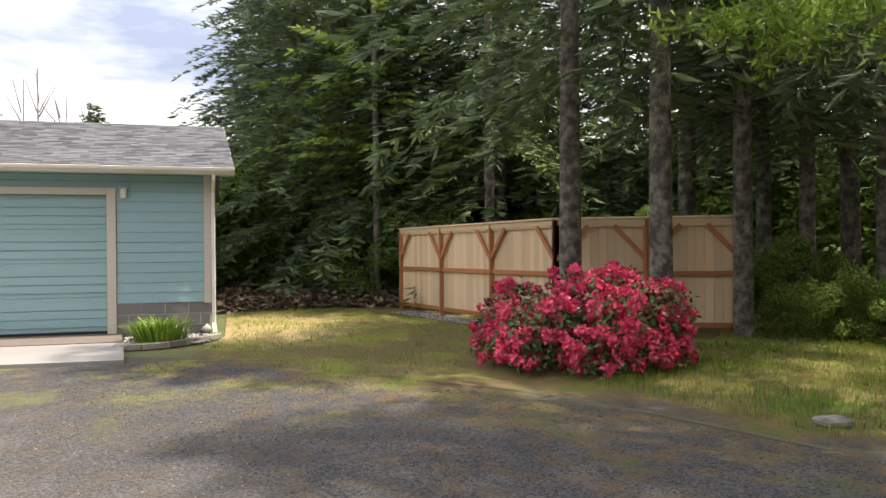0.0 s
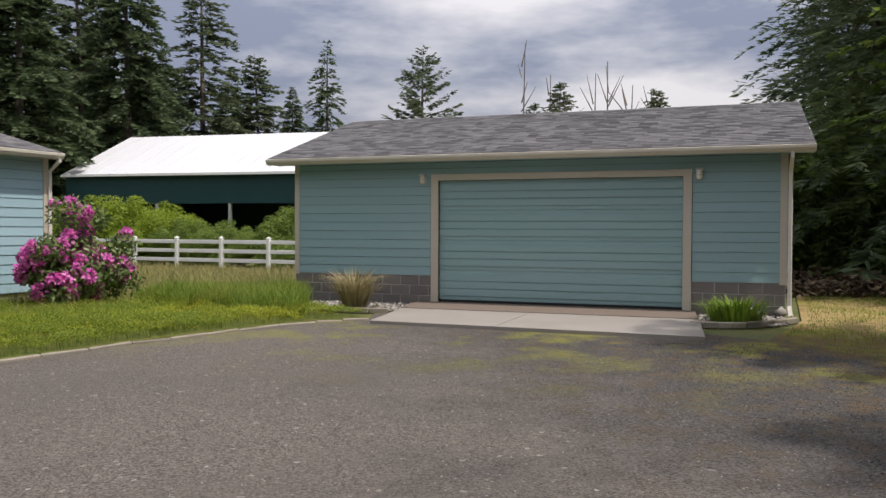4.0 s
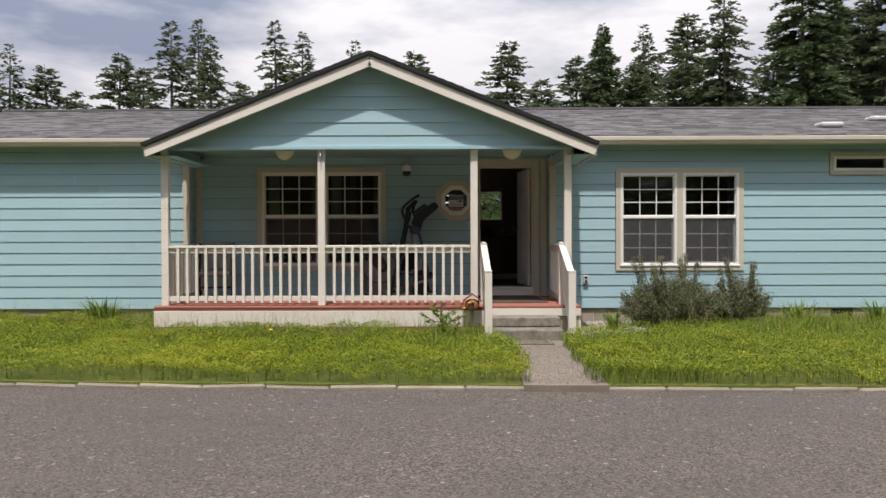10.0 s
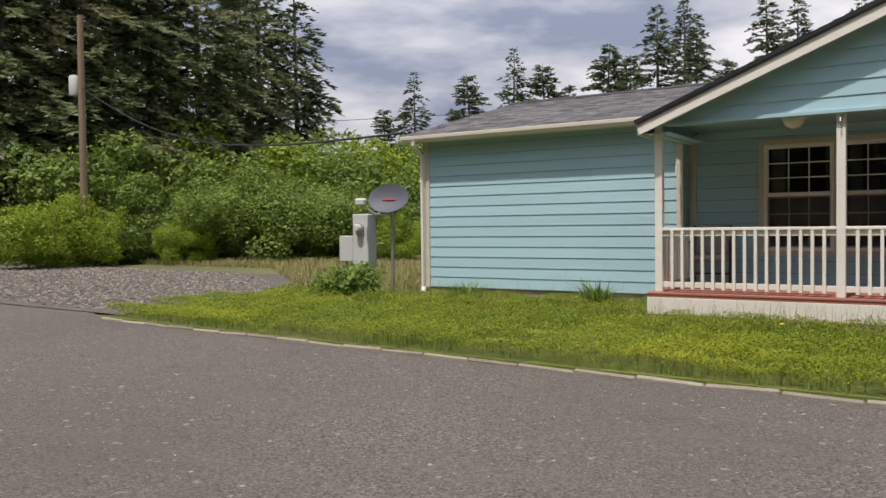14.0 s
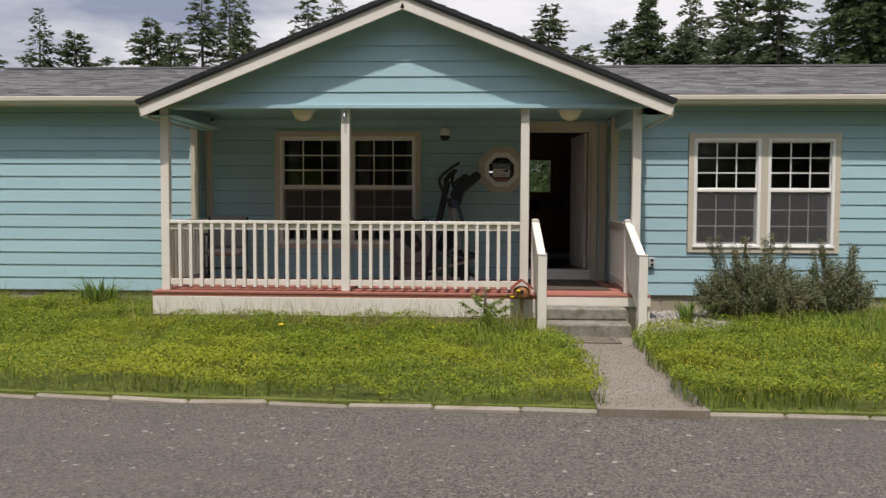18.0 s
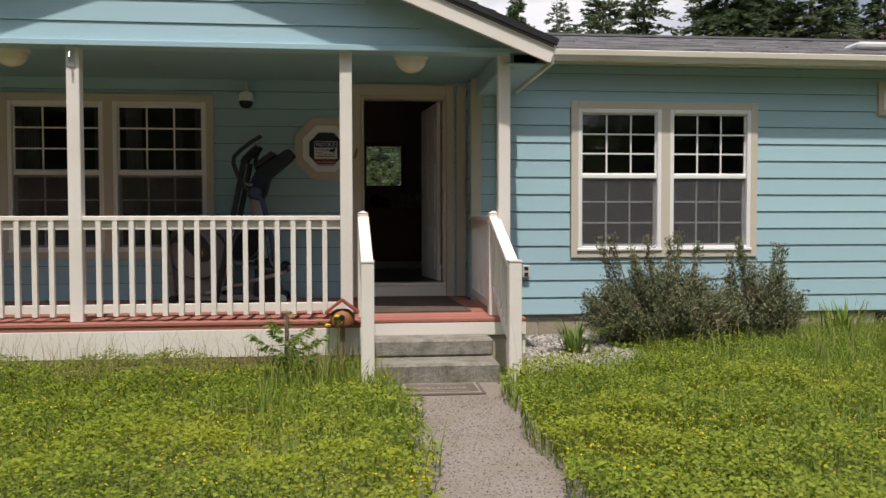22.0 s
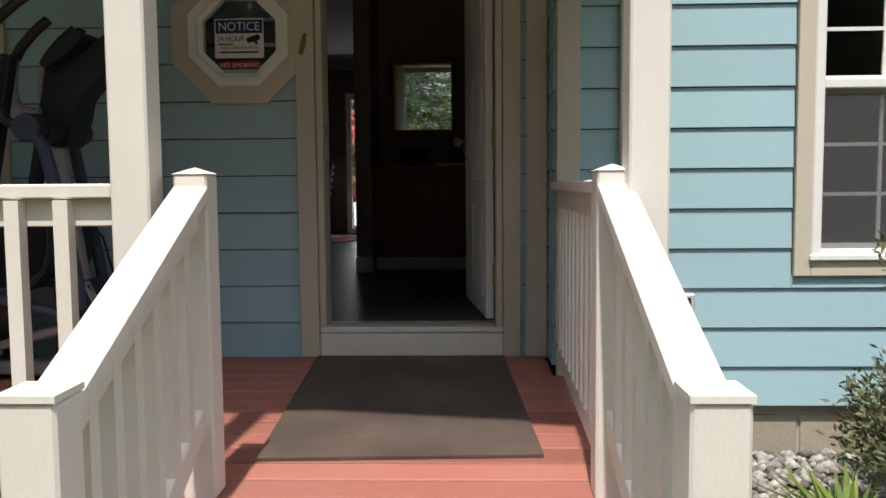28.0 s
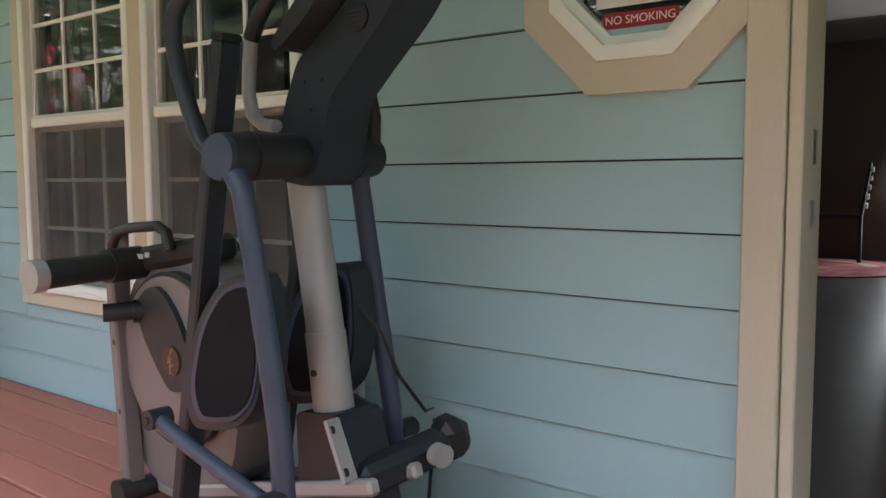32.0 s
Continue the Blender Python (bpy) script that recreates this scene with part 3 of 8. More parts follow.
def part(name, geo, mat, parent, label="", smooth=False):
    """One mesh object under a thing or a part."""
    ob = new(name, geo.mesh(name, mat, smooth) if isinstance(geo, Geo) else geo)
    if parent is not None:
        ob.parent = parent
    if label:
        tagged(ob, label)
    return ob


def thing(name, label, category, at=(0, 0, 0), turn=0.0, group="", kind=""):
    ob = new(name)
    ob.empty_display_size = 0.1
    ob.matrix_world = pose(*at, 0, 0, turn)
    return tagged(ob, label, category, group, kind)


def solid(name, geo, mat, label, category="", kind="", group="", smooth=False):
    return tagged(part(name, geo, mat, None, "", smooth), label, category, group, kind)


def structure(name, geo, mat, label="", smooth=False):
    return tagged(part(name, geo, mat, None, "", smooth), label, "", "", "structure")


def fast_mesh(name, verts, faces, mat):
    """Many small quads or triangles as one mesh, from arrays."""
    me = bpy.data.meshes.new(name)
    nf, k = faces.shape
    me.vertices.add(len(verts))
    me.vertices.foreach_set("co", np.asarray(verts, np.float32).ravel())
    me.loops.add(nf * k)
    me.loops.foreach_set("vertex_index", np.asarray(faces, np.int32).ravel())
    me.polygons.add(nf)
    me.polygons.foreach_set("loop_start", np.arange(0, nf * k, k, dtype=np.int32))
    me.update(calc_edges=True)
    me.materials.append(mat)
    return me


def sprays(pos, out, side, length, width):
    """Kite-shaped leaves: pos is the foot, out the way it grows, side its flat."""
    n = len(pos)
    L, W = length[:, None], width[:, None]
    v = np.stack([pos, pos + out * L * 0.45 + side * W * 0.5, pos + out * L, pos + out * L * 0.45 - side * W * 0.5], 1).reshape(-1, 3)
    return v, np.arange(n * 4).reshape(n, 4)


def unit(a):
    return a / np.maximum(np.linalg.norm(a, axis=1, keepdims=True), 1e-6)


def shell_leaves(rng, lobes, n, length, width, up=0.35):
    """Leaves spread through the outer skin of some rounded lobes (cx, cy, cz, rx, ry, rz)."""
    lobes = np.array(lobes)
    w = lobes[:, 3] * lobes[:, 4] + lobes[:, 4] * lobes[:, 5]
    k = rng.choice(len(lobes), n, p=w / w.sum())
    d = unit(rng.normal(size=(n, 3)))
    rad = rng.uniform(0.62, 1.06, n) + np.abs(rng.normal(size=n)) * 0.10
    pos = lobes[k, :3] + d * lobes[k, 3:] * rad[:, None]
    pos[:, 2] = np.maximum(pos[:, 2], 0.02 + rng.uniform(0, 0.1, n))
    face = unit(d + rng.normal(size=(n, 3)) * 0.42 + np.array([0, 0, 0.25]))
    along = unit(np.cross(face, rng.normal(size=(n, 3))))
    out = unit(along + d * 0.3 + np.array([0, 0, up * 0.3]))
    side = unit(np.cross(face, out))
    s = rng.uniform(0.65, 1.25, n)
    return sprays(pos, out, side, length * s, width * s)


def straight_stick(a, b, r0, r1, n=5):
    return Geo().tube([a, tuple((Vector(a) + Vector(b)) / 2), b], [r0, (r0 + r1) / 2, r1], n)


# ---- ground and paving ----
def sheet(name, poly, z, mat, label, down=0.0):
    g = Geo()
    if down:
        g.prism(poly, z - down, z)
    else:
        g.add([(x, y, z) for x, y in poly], [tuple(range(len(poly)))])
    return structure(name, g, mat, label)


g = Geo()
N_G = 24
for i in range(N_G):
    for j in range(N_G):
        x0, y0, s = -600 + i * 50, -600 + j * 50, 50
        g.add([(x0, y0, -0.09), (x0 + s, y0, -0.09), (x0 + s, y0 + s, -0.09), (x0, y0 + s, -0.09)], [(0, 1, 2, 3)])
structure("ground", g, GROUND, "rough grass and bare soil running out to the woods")
KERB = [(-12.95, 9.35), (-10.6, 9.12), (-8.4, 8.95), (-5.5, 8.72), (-2.5, 8.55), (0.0, 8.45), (2.3, 8.42), (4.5, 8.38), (6.4, 8.25), (8.2, 8.0), (9.6, 7.6), (10.4, 7.1)]
sheet("road", [(-60, 7.6), (-26, 7.2), (-9.5, 3.0), (-6.5, -6.0), (3.4, -5.2), (4.0, -4.2), (5.5, -3.55), (6.7, -2.95), (8.6, -1.2), (10.6, 0.9), (11.5, 3.0), (11.5, 7.6)] + KERB[::-1] + [(-14.0, 9.9), (-60, 12.5)], -0.06, DRIVE, "worn grey chip seal driveway with moss and loose stones")
sheet("gravel_lot", [(-13.3, 9.9), (-12.8, 12.0), (-13.5, 15.5), (-16, 19), (-60, 24), (-60, 12.6)], -0.055, GRAVELLOT, "pale gravel parking lot beside the house")
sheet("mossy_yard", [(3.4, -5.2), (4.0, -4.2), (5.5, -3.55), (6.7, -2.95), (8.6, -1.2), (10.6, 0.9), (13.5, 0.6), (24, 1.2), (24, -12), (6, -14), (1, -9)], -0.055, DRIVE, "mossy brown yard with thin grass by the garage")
sheet("lawn", KERB + [(10.8, 9.5), (11.5, 12), (11.0, 14.1), (-10.4, 14.1), (-13.1, 14.1), (-13.4, 11)], -0.012, LAWNSOIL, "lawn soil under clover and grass", 0.06)
for i in range(len(KERB) - 1):
    a, b = Vector((*KERB[i], 0)), Vector((*KERB[i + 1], 0))
    n_k = max(1, round((b - a).length / 0.62))
    for k in range(n_k):
        p, q = a.lerp(b, k / n_k), a.lerp(b, (k + 0.997) / n_k)
        if -0.72 < (p.x + q.x) / 2 < 0.05 and abs(p.y - 8.45) < 0.3:
            continue
        kerb_g = Geo().beam((p.x, p.y, -0.064 + random.uniform(-0.018, 0.006)), (q.x, q.y, -0.064 + random.uniform(-0.018, 0.006)), random.uniform(0.045, 0.075), 0.085, bevel=0.018)
        structure("kerb", kerb_g, KERBM, "mossy low concrete lawn edging")
walk_g = Geo().prism([(-0.72, 8.40), (0.05, 8.38), (0.10, 10.6), (0.16, 11.62), (-0.80, 11.62), (-0.66, 10.6)], -0.08, 0.0)
structure("walkway", walk_g, WALKM, "worn concrete front walkway")

# ---- walls with openings ----
def wall_geo(x0, x1, z0, z1, y0, y1, holes):
    """A wall along x, from y0 (outside) to y1, pierced by holes (x0, x1, z0, z1)."""
    g = Geo()
    g.weld = True
    xs = sorted({x0, x1, *[min(max(h[i], x0), x1) for h in holes for i in (0, 1)]})
    for a, b in zip(xs, xs[1:]):
        mid = (a + b) / 2
        cuts = sorted((max(h[2], z0), min(h[3], z1)) for h in holes if h[0] < mid < h[1])
        z = z0
        for c0, c1 in cuts:
            if c0 > z + 1e-4:
                g.box(a, b, y0, y1, z, c0)
            z = max(z, c1)
        if z < z1 - 1e-4:
            g.box(a, b, y0, y1, z, z1)
    return g


LAP = 0.1778


def plank_rows(parent, mat, x0, x1, z0, z1, y, holes=(), m=None, clip=None, name="plank", joint=True):
    """Lap siding that faces -y: a board for every free stretch of every course."""
    rng = random.Random(int(abs(x0) * 977 + abs(y) * 131))
    z = z0
    while z < z1 - 0.01:
        zt = min(z + LAP, z1)
        zm = (z + zt) / 2
        spans = [(*(clip(z, zt) if clip else (x0, x1)), z, zt)]
        for h in holes:
            if h[2] < zm < h[3]:
                cut = []
                for a, b, c, d in spans:
                    if h[1] <= a or h[0] >= b:
                        cut.append((a, b, c, d))
                        continue
                    cut += [(a, h[0], c, d)] if h[0] > a else []
                    cut += [(h[1], b, c, d)] if h[1] < b else []
                    p, q = max(a, h[0]), min(b, h[1])
                    cut += [(p, q, c, h[2] + 0.012)] if h[2] > c + 0.02 else []
                    cut += [(p, q, h[3] - 0.012, d)] if h[3] < d - 0.02 else []
                spans = cut
        for a, b, zl, zh in spans:
            if b - a < 0.01:
                continue
            ends = [a]
            while joint and b - ends[-1] > 4.4:
                ends.append(ends[-1] + rng.uniform(2.4, 3.7))
            ends.append(b)
            for p, q in zip(ends, ends[1:]):
                g = Geo()
                e = 0.0012
                zg = zh - 0.005
                lo, hi = (0.020 - 0.011 * (v - z) / LAP for v in (zl, zg))
                v = [(p + e, y, zl), (q - e, y, zl), (q - e, y - lo, zl), (p + e, y - lo, zl), (p + e, y, zg), (q - e, y, zg), (q - e, y - hi, zg), (p + e, y - hi, zg)]
                if m is not None:
                    v = [m @ Vector(c) for c in v]
                g.add(v, [(0, 3, 2, 1), (4, 5, 6, 7), (0, 1, 5, 4), (2, 3, 7, 6), (0, 4, 7, 3), (1, 2, 6, 5)])
                part(name, g, mat, parent)
        z += LAP


# ---- house ----
W, D = 14.0, 14.26
RX0, RX1 = -5.50, 0.20
HX0, HX1, HY1 = -10.15, 9.75, 21.8
SID0, SID1 = 0.226, 2.80
house = thing("house", "single-storey pale blue-green manufactured house with a gabled front porch", "house")
H_W2, H_W3, H_VENT = (1.28, 3.21, 0.85, 2.39), (7.69, 8.60, 0.93, 2.40), (4.65, 5.53, 2.36, 2.645)
H_W1, H_DOOR = (-4.43, -2.46, 0.865, 2.435), (-0.92, -0.03, 0.42, 2.50)
H_OCT = (-1.456, -1.096, 1.76, 2.12)
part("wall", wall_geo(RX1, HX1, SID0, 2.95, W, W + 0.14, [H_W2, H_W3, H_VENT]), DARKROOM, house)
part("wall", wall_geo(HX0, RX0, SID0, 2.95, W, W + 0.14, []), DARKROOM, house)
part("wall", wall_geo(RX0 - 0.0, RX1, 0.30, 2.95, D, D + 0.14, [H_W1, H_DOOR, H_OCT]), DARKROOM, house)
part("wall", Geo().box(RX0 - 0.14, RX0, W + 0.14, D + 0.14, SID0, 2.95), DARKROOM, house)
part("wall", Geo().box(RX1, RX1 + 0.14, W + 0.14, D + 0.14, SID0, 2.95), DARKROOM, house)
part("wall", Geo().box(HX0, HX0 + 0.14, W + 0.142, HY1, SID0, 2.95), BLUE, house)
part("wall", Geo().box(HX1 - 0.14, HX1, W + 0.142, HY1, SID0, 2.95), BLUE, house)
SLIDER, BACKOPEN = (-1.90, -1.22, 0.56, 2.5), (-1.07, 1.4, 0.54, 2.83)
part("wall", wall_geo(HX0, HX1, SID0, 2.95, HY1, HY1 + 0.14, [SLIDER, BACKOPEN, (-5.20, -3.20, 0.95, 2.40)]), BLUE, house)
plank_rows(house, BLUE, RX1 + 0.10, HX1 - 0.09, SID0, SID1, W, [(1.235, 3.26, 0.81, 2.43), (7.645, 8.645, 0.88, 2.445), (4.60, 5.59, 2.31, 2.675)])
plank_rows(house, BLUE, HX0 + 0.09, RX0 - 0.10, SID0, SID1, W)
plank_rows(house, BLUE, RX0, RX1, 0.392, 2.68, D, [(-4.48, -2.41, 0.815, 2.48), (-1.01, 0.055, 0.0, 2.612), (-1.456, -1.096, 1.76, 2.12)])
plank_rows(house, BLUE, W + 0.02, D - 0.02, SID0 + LAP, 2.62, 0, m=Matrix.Translation((RX0, 0, 0)) @ Matrix(((0, -1, 0, 0), (1, 0, 0, 0), (0, 0, 1, 0), (0, 0, 0, 1))))
plank_rows(house, BLUE, W + 0.02, D - 0.02, SID0 + LAP, 2.62, 0, m=Matrix.Translation((RX1, 0, 0)) @ Matrix(((0, 1, 0, 0), (1, 0, 0, 0), (0, 0, 1, 0), (0, 0, 0, 1))))
for xa, xb, y in ((HX0 - 0.02, HX0 + 0.09, W), (HX1 - 0.09, HX1 + 0.02, W), (RX0 - 0.10, RX0 + 0.004, W), (RX1 - 0.004, RX1 + 0.10, W)):
    part("corner_board", Geo().box(xa, xb, y - 0.034, y, SID0 - 0.01, 2.80, bevel=0.003), TAN, house)
for xa, xb in ((RX0 + 0.022, RX0 + 0.12), (RX1 - 0.12, RX1 - 0.022)):
    part("corner_board", Geo().box(xa, xb, D - 0.036, D - 0.001, 0.40, 2.60, bevel=0.003), TAN, house)
part("frieze_board", Geo().box(HX0 - 0.02, RX0, W - 0.03, W, 2.80, 2.86), BLUE, house)
part("frieze_board", Geo().box(RX1, HX1 + 0.02, W - 0.03, W, 2.80, 2.86), BLUE, house)


# foundation blocks
def block_course(parent, mat, x0, x1, y, z0, z1, m=None, h=0.2, w=0.4, skip=()):
    row, z = 0, z0
    while z < z1 - 0.02:
        zt = min(z + h, z1)
        x = x0 - (w / 2 if row % 2 else 0)
        while x < x1:
            a, b = max(x, x0), min(x + w, x1)
            if b - a > 0.03 and not any(s0 < (a + b) / 2 < s1 for s0, s1 in skip):
                part("block", Geo().box(a + 0.007, b - 0.007, y - 0.012, y + 0.02, z + 0.007, zt - 0.007, m, 0.004), mat, parent)
            x += w
        z += h
        row += 1


part("foundation", wall_geo(HX0 + 0.03, HX1 - 0.03, -0.1, SID0 + 0.02, W + 0.03, W + 0.15, []), MORTAR, house)
block_course(house, FOUND, HX0 + 0.03, RX0, W + 0.03, -0.02, SID0 + 0.01, skip=((-5.95, -5.62),))
block_course(house, FOUND, RX1 + 0.3, HX1 - 0.03, W + 0.03, -0.02, SID0 + 0.01, skip=((0.3, 0.62), (4.62, 5.02)))
for vx in (-5.8, 0.45, 4.82):
    part("crawl_vent", Geo().box(vx - 0.17, vx + 0.17, W + 0.008, W + 0.06, 0.0, 0.20, bevel=0.004), BLACK, house, "black crawl space vent")


# roofs
def shingle_field(parent, x0, x1, y0, z0, y1, z1, m=None, seed=1, clip=None, course=0.14, tab=0.30):
    """Overlapping shingle tabs from the eave (y0, z0) up to the ridge (y1, z1)."""
    rng = np.random.default_rng(seed)
    run = math.hypot(y1 - y0, z1 - z0)
    ey, ez = (y1 - y0) / run, (z1 - z0) / run
    V, F = [], []
    rows = int(run / course)
    for r in range(rows):
        x = x0 - rng.uniform(0, tab)
        while x < x1:
            w = tab * rng.uniform(0.45, 1.15)
            a, b = max(x, x0), min(x + w, x1)
            x += w
            if b - a < 0.02:
                continue
            s0, s1 = r * course - rng.choice([0.0, 0.0, 0.022]), (r + 1.15) * course
            lift = 0.010 + rng.uniform(0, 0.007)
            k = len(V)
            for s, up in ((s0, 0.0), (s0, lift), (s1, 0.001)):
                yy, zz = y0 + ey * s - ez * up, z0 + ez * s + ey * up
                V += [(a, yy, zz), (b, yy, zz)]
            F += [(k, k + 1, k + 3, k + 2), (k + 2, k + 3, k + 5, k + 4)]
    V = np.array(V)
    if m is not None:
        V = np.array([m @ Vector(p) for p in V])
    ob = part("shingles", fast_mesh("shingles", V, np.array(F), SHINGLE), None, parent, "weathered grey asphalt shingles")
    return tagged(ob, kind="stuff")


EY, EZ, RY, RZ = 13.73, 2.905, 17.8, 3.95
RFX0, RFX1 = -10.44, 9.88


def roof_slab(x0, x1, y0, z0, y1, z1, t, m=None):
    v = [(x, y, z) for x in (x0, x1) for y, z in ((y0, z0), (y1, z1), (y1, z1 - t), (y0, z0 - t))]
    if m is not None:
        v = [m @ Vector(p) for p in v]
    return Geo().add(v, [(0, 1, 2, 3), (4, 7, 6, 5), (0, 4, 5, 1), (1, 5, 6, 2), (2, 6, 7, 3), (3, 7, 4, 0)])


part("roof", roof_slab(RFX0, RFX1, EY, EZ, RY, RZ, 0.12), SHINGLE, house)
part("roof", roof_slab(RFX0, RFX1, 2 * RY - EY, EZ, RY, RZ, 0.12), SHINGLE, house)
shingle_field(house, RFX0, RFX1, EY - 0.03, EZ + 0.002, RY, RZ + 0.004, seed=3)
part("ridge_cap", Geo().beam((RFX0, RY, RZ + 0.01), (RFX1, RY, RZ + 0.01), 0.28, 0.03), SHINGLE, house)
for xa, xb in ((RFX0, RX0 - 0.15), (RX1 + 0.45, RFX1)):
    part("soffit", Geo().box(xa + 0.01, xb, EY + 0.02, W, EZ - 0.10, EZ - 0.085), TAN, house)
    part("fascia", Geo().box(xa, xb, EY, EY + 0.02, EZ - 0.14, EZ - 0.005), GUTTER, house)
    prof = [(0.0, 0.0), (-0.060, 0.0), (-0.074, 0.03), (-0.090, 0.055), (-0.094, 0.105), (-0.084, 0.112), (-0.082, 0.09), (0.0, 0.09)]
    gm = Matrix(((0, 0, 1, 0), (1, 0, 0, EY), (0, 1, 0, EZ - 0.125), (0, 0, 0, 1)))
    part("gutter", Geo().prism(prof, xa, xb, gm), GUTTER, house)
for sx in (RFX0 + 0.0, RFX1 - 0.025):
    part("rake_board", Geo().beam((sx + 0.012, EY, EZ - 0.07), (sx + 0.012, RY, RZ - 0.07), 0.025, 0.15), TAN, house)
    part("rake_board", Geo().beam((sx + 0.012, 2 * RY - EY, EZ - 0.07), (sx + 0.012, RY, RZ - 0.07), 0.025, 0.15), TAN, house)
for sx in (HX0, HX1 - 0.14):
    part("gable_wall", Geo().prism([(W, 2.9), (HY1 + 0.1, 2.9), (RY, RZ - 0.13)], 0, 0.14, Matrix(((0, 0, 1, sx), (1, 0, 0, 0), (0, 1, 0, 0), (0, 0, 0, 1)))), BLUE, house)
# roof vents
for vx, s in ((4.9, 0.95), (6.2, 1.9)):
    yy, zz = EY + s * 0.97, EZ + s * 0.243
    part("roof_vent", Geo().box(vx - 0.19, vx + 0.19, yy - 0.16, yy + 0.16, zz + 0.0, zz + 0.09, bevel=0.03), METERGREY, house, "pale grey roof vent cap")
part("vent_pipe", Geo().tube([(6.7, 15.0, 3.2), (6.7, 15.0, 3.48)], 0.04, 10), STEEL, house)

# downspouts
for dx in (HX0 - 0.03, HX1 + 0.03):
    part("downspout", Geo().tube([(dx, EY - 0.06, EZ - 0.12), (dx, EY - 0.06, EZ - 0.17), (dx, W - 0.06, EZ - 0.36), (dx, W - 0.06, 0.22), (dx + (0.08 if dx < 0 else 0.0), W - 0.22, 0.05)], 0.042, 4), CREAM, house)

# ---- windows ----
def sash_window(name, x0, x1, z0, z1, y, label, lower_screen=True, frame_w=0.045, cols=3, rows=3, curtain=False):
    """A single-hung vinyl window facing -y, with muntins, glass and a screen below."""
    w = tagged(new(name), label, "window", "", "structure")
    mid = z0 + (z1 - z0) * 0.525
    fr = Geo()
    for a, b, c, d in ((x0, x0 + frame_w, z0, z1), (x1 - frame_w, x1, z0, z1), (x0 + frame_w, x1 - frame_w, z0, z0 + frame_w), (x0 + frame_w, x1 - frame_w, z1 - frame_w, z1)):
        fr.box(a, b, y - 0.043, y + 0.05, c, d, bevel=0.006)
    part("window_frame", fr, WHITE, w)
    part("meeting_rail", Geo().box(x0 + frame_w, x1 - frame_w, y - 0.02, y + 0.03, mid - 0.022, mid + 0.022, bevel=0.005), WHITE, w)
    part("window_sill", Geo().box(x0 - 0.01, x1 + 0.01, y - 0.058, y - 0.044, z0 - 0.004, z0 + 0.022, bevel=0.004), WHITE, w)
    ix0, ix1 = x0 + frame_w, x1 - frame_w
    for za, zb, yy, rail in ((z0 + frame_w, mid - 0.022, y + 0.03, 0.022), (mid + 0.022, z1 - frame_w, y + 0.01, 0.012)):
        sf = Geo()
        for a, b, c, d in ((ix0, ix0 + rail, za, zb), (ix1 - rail, ix1, za, zb), (ix0 + rail, ix1 - rail, za, za + rail), (ix0 + rail, ix1 - rail, zb - rail, zb)):
            sf.box(a, b, yy - 0.012, yy + 0.012, c, d)
        part("sash", sf, WHITE, w)
        ga, gb, gc, gd = ix0 + rail, ix1 - rail, za + rail, zb - rail
        for k in range(1, cols):
            xx = ga + (gb - ga) * k / cols
            part("muntin", Geo().box(xx - 0.008, xx + 0.008, yy - 0.006, yy + 0.004, gc, gd), WHITE, w)
        for k in range(1, rows):
            zz = gc + (gd - gc) * k / rows
            part("muntin", Geo().box(ga, gb, yy - 0.0055, yy + 0.0035, zz - 0.008, zz + 0.008), WHITE, w)
        pane = part("pane", Geo().box(ga - 0.004, gb + 0.004, yy + 0.005, yy + 0.009, gc - 0.004, gd + 0.004), GLASS, w)
        pane.visible_shadow = False
    if lower_screen:
        part("insect_screen", Geo().box(ix0 + 0.004, ix1 - 0.004, y - 0.004, y - 0.0025, z0 + frame_w, mid - 0.022), SCREEN, w, "grey insect screen")
    return w


def trim_around(parent, x0, x1, z0, z1, y, t=0.075, mids=(), name="window_trim"):
    for a, b, c, d in ((x0, x0 + t, z0, z1), (x1 - t, x1, z0, z1), (x0 + t, x1 - t, z1 - t, z1), (x0 + t, x1 - t, z0, z0 + t)):
        part(name, Geo().box(a + 0.0005, b - 0.0005, y - 0.038, y - 0.001, c, d, bevel=0.003), TAN, parent)
    for a, b in mids:
        part(name, Geo().box(a, b, y - 0.036, y - 0.001, z0 + t, z1 - t, bevel=0.003), TAN, parent)


trim_around(house, 1.24, 3.255, 0.812, 2.427, W, mids=((2.20, 2.30),))
sash_window("window_1", 1.312, 2.205, 0.886, 2.353, W + 0.004, "white vinyl grid window, screened below")
sash_window("window_2", 2.295, 3.182, 0.886, 2.353, W + 0.004, "white vinyl grid window, screened below")
trim_around(house, 7.65, 8.64, 0.884, 2.441, W)
sash_window("window_3", 7.722, 8.568, 0.957, 2.368, W + 0.004, "white vinyl grid window, screened below")
trim_around(house, 4.605, 5.585, 2.314, 2.671, W, 0.065)
w4 = tagged(new("window_4"), "narrow high white vinyl window", "window", "", "structure")
for a, b, c, d in ((4.67, 4.71, 2.38, 2.606), (5.48, 5.52, 2.38, 2.606), (4.71, 5.48, 2.38, 2.42), (4.71, 5.48, 2.566, 2.606)):
    part("window_frame", Geo().box(a, b, W - 0.03, W + 0.05, c, d, bevel=0.005), WHITE, w4)
part("pane", Geo().box(4.705, 5.485, W + 0.012, W + 0.016, 2.415, 2.57), GLASS, w4).visible_shadow = False
trim_around(house, -4.485, -2.405, 0.817, 2.478, D, mids=((-3.492, -3.398),))
sash_window("window_5", -4.411, -3.489, 0.892, 2.403, D + 0.004, "white vinyl porch window with grids")
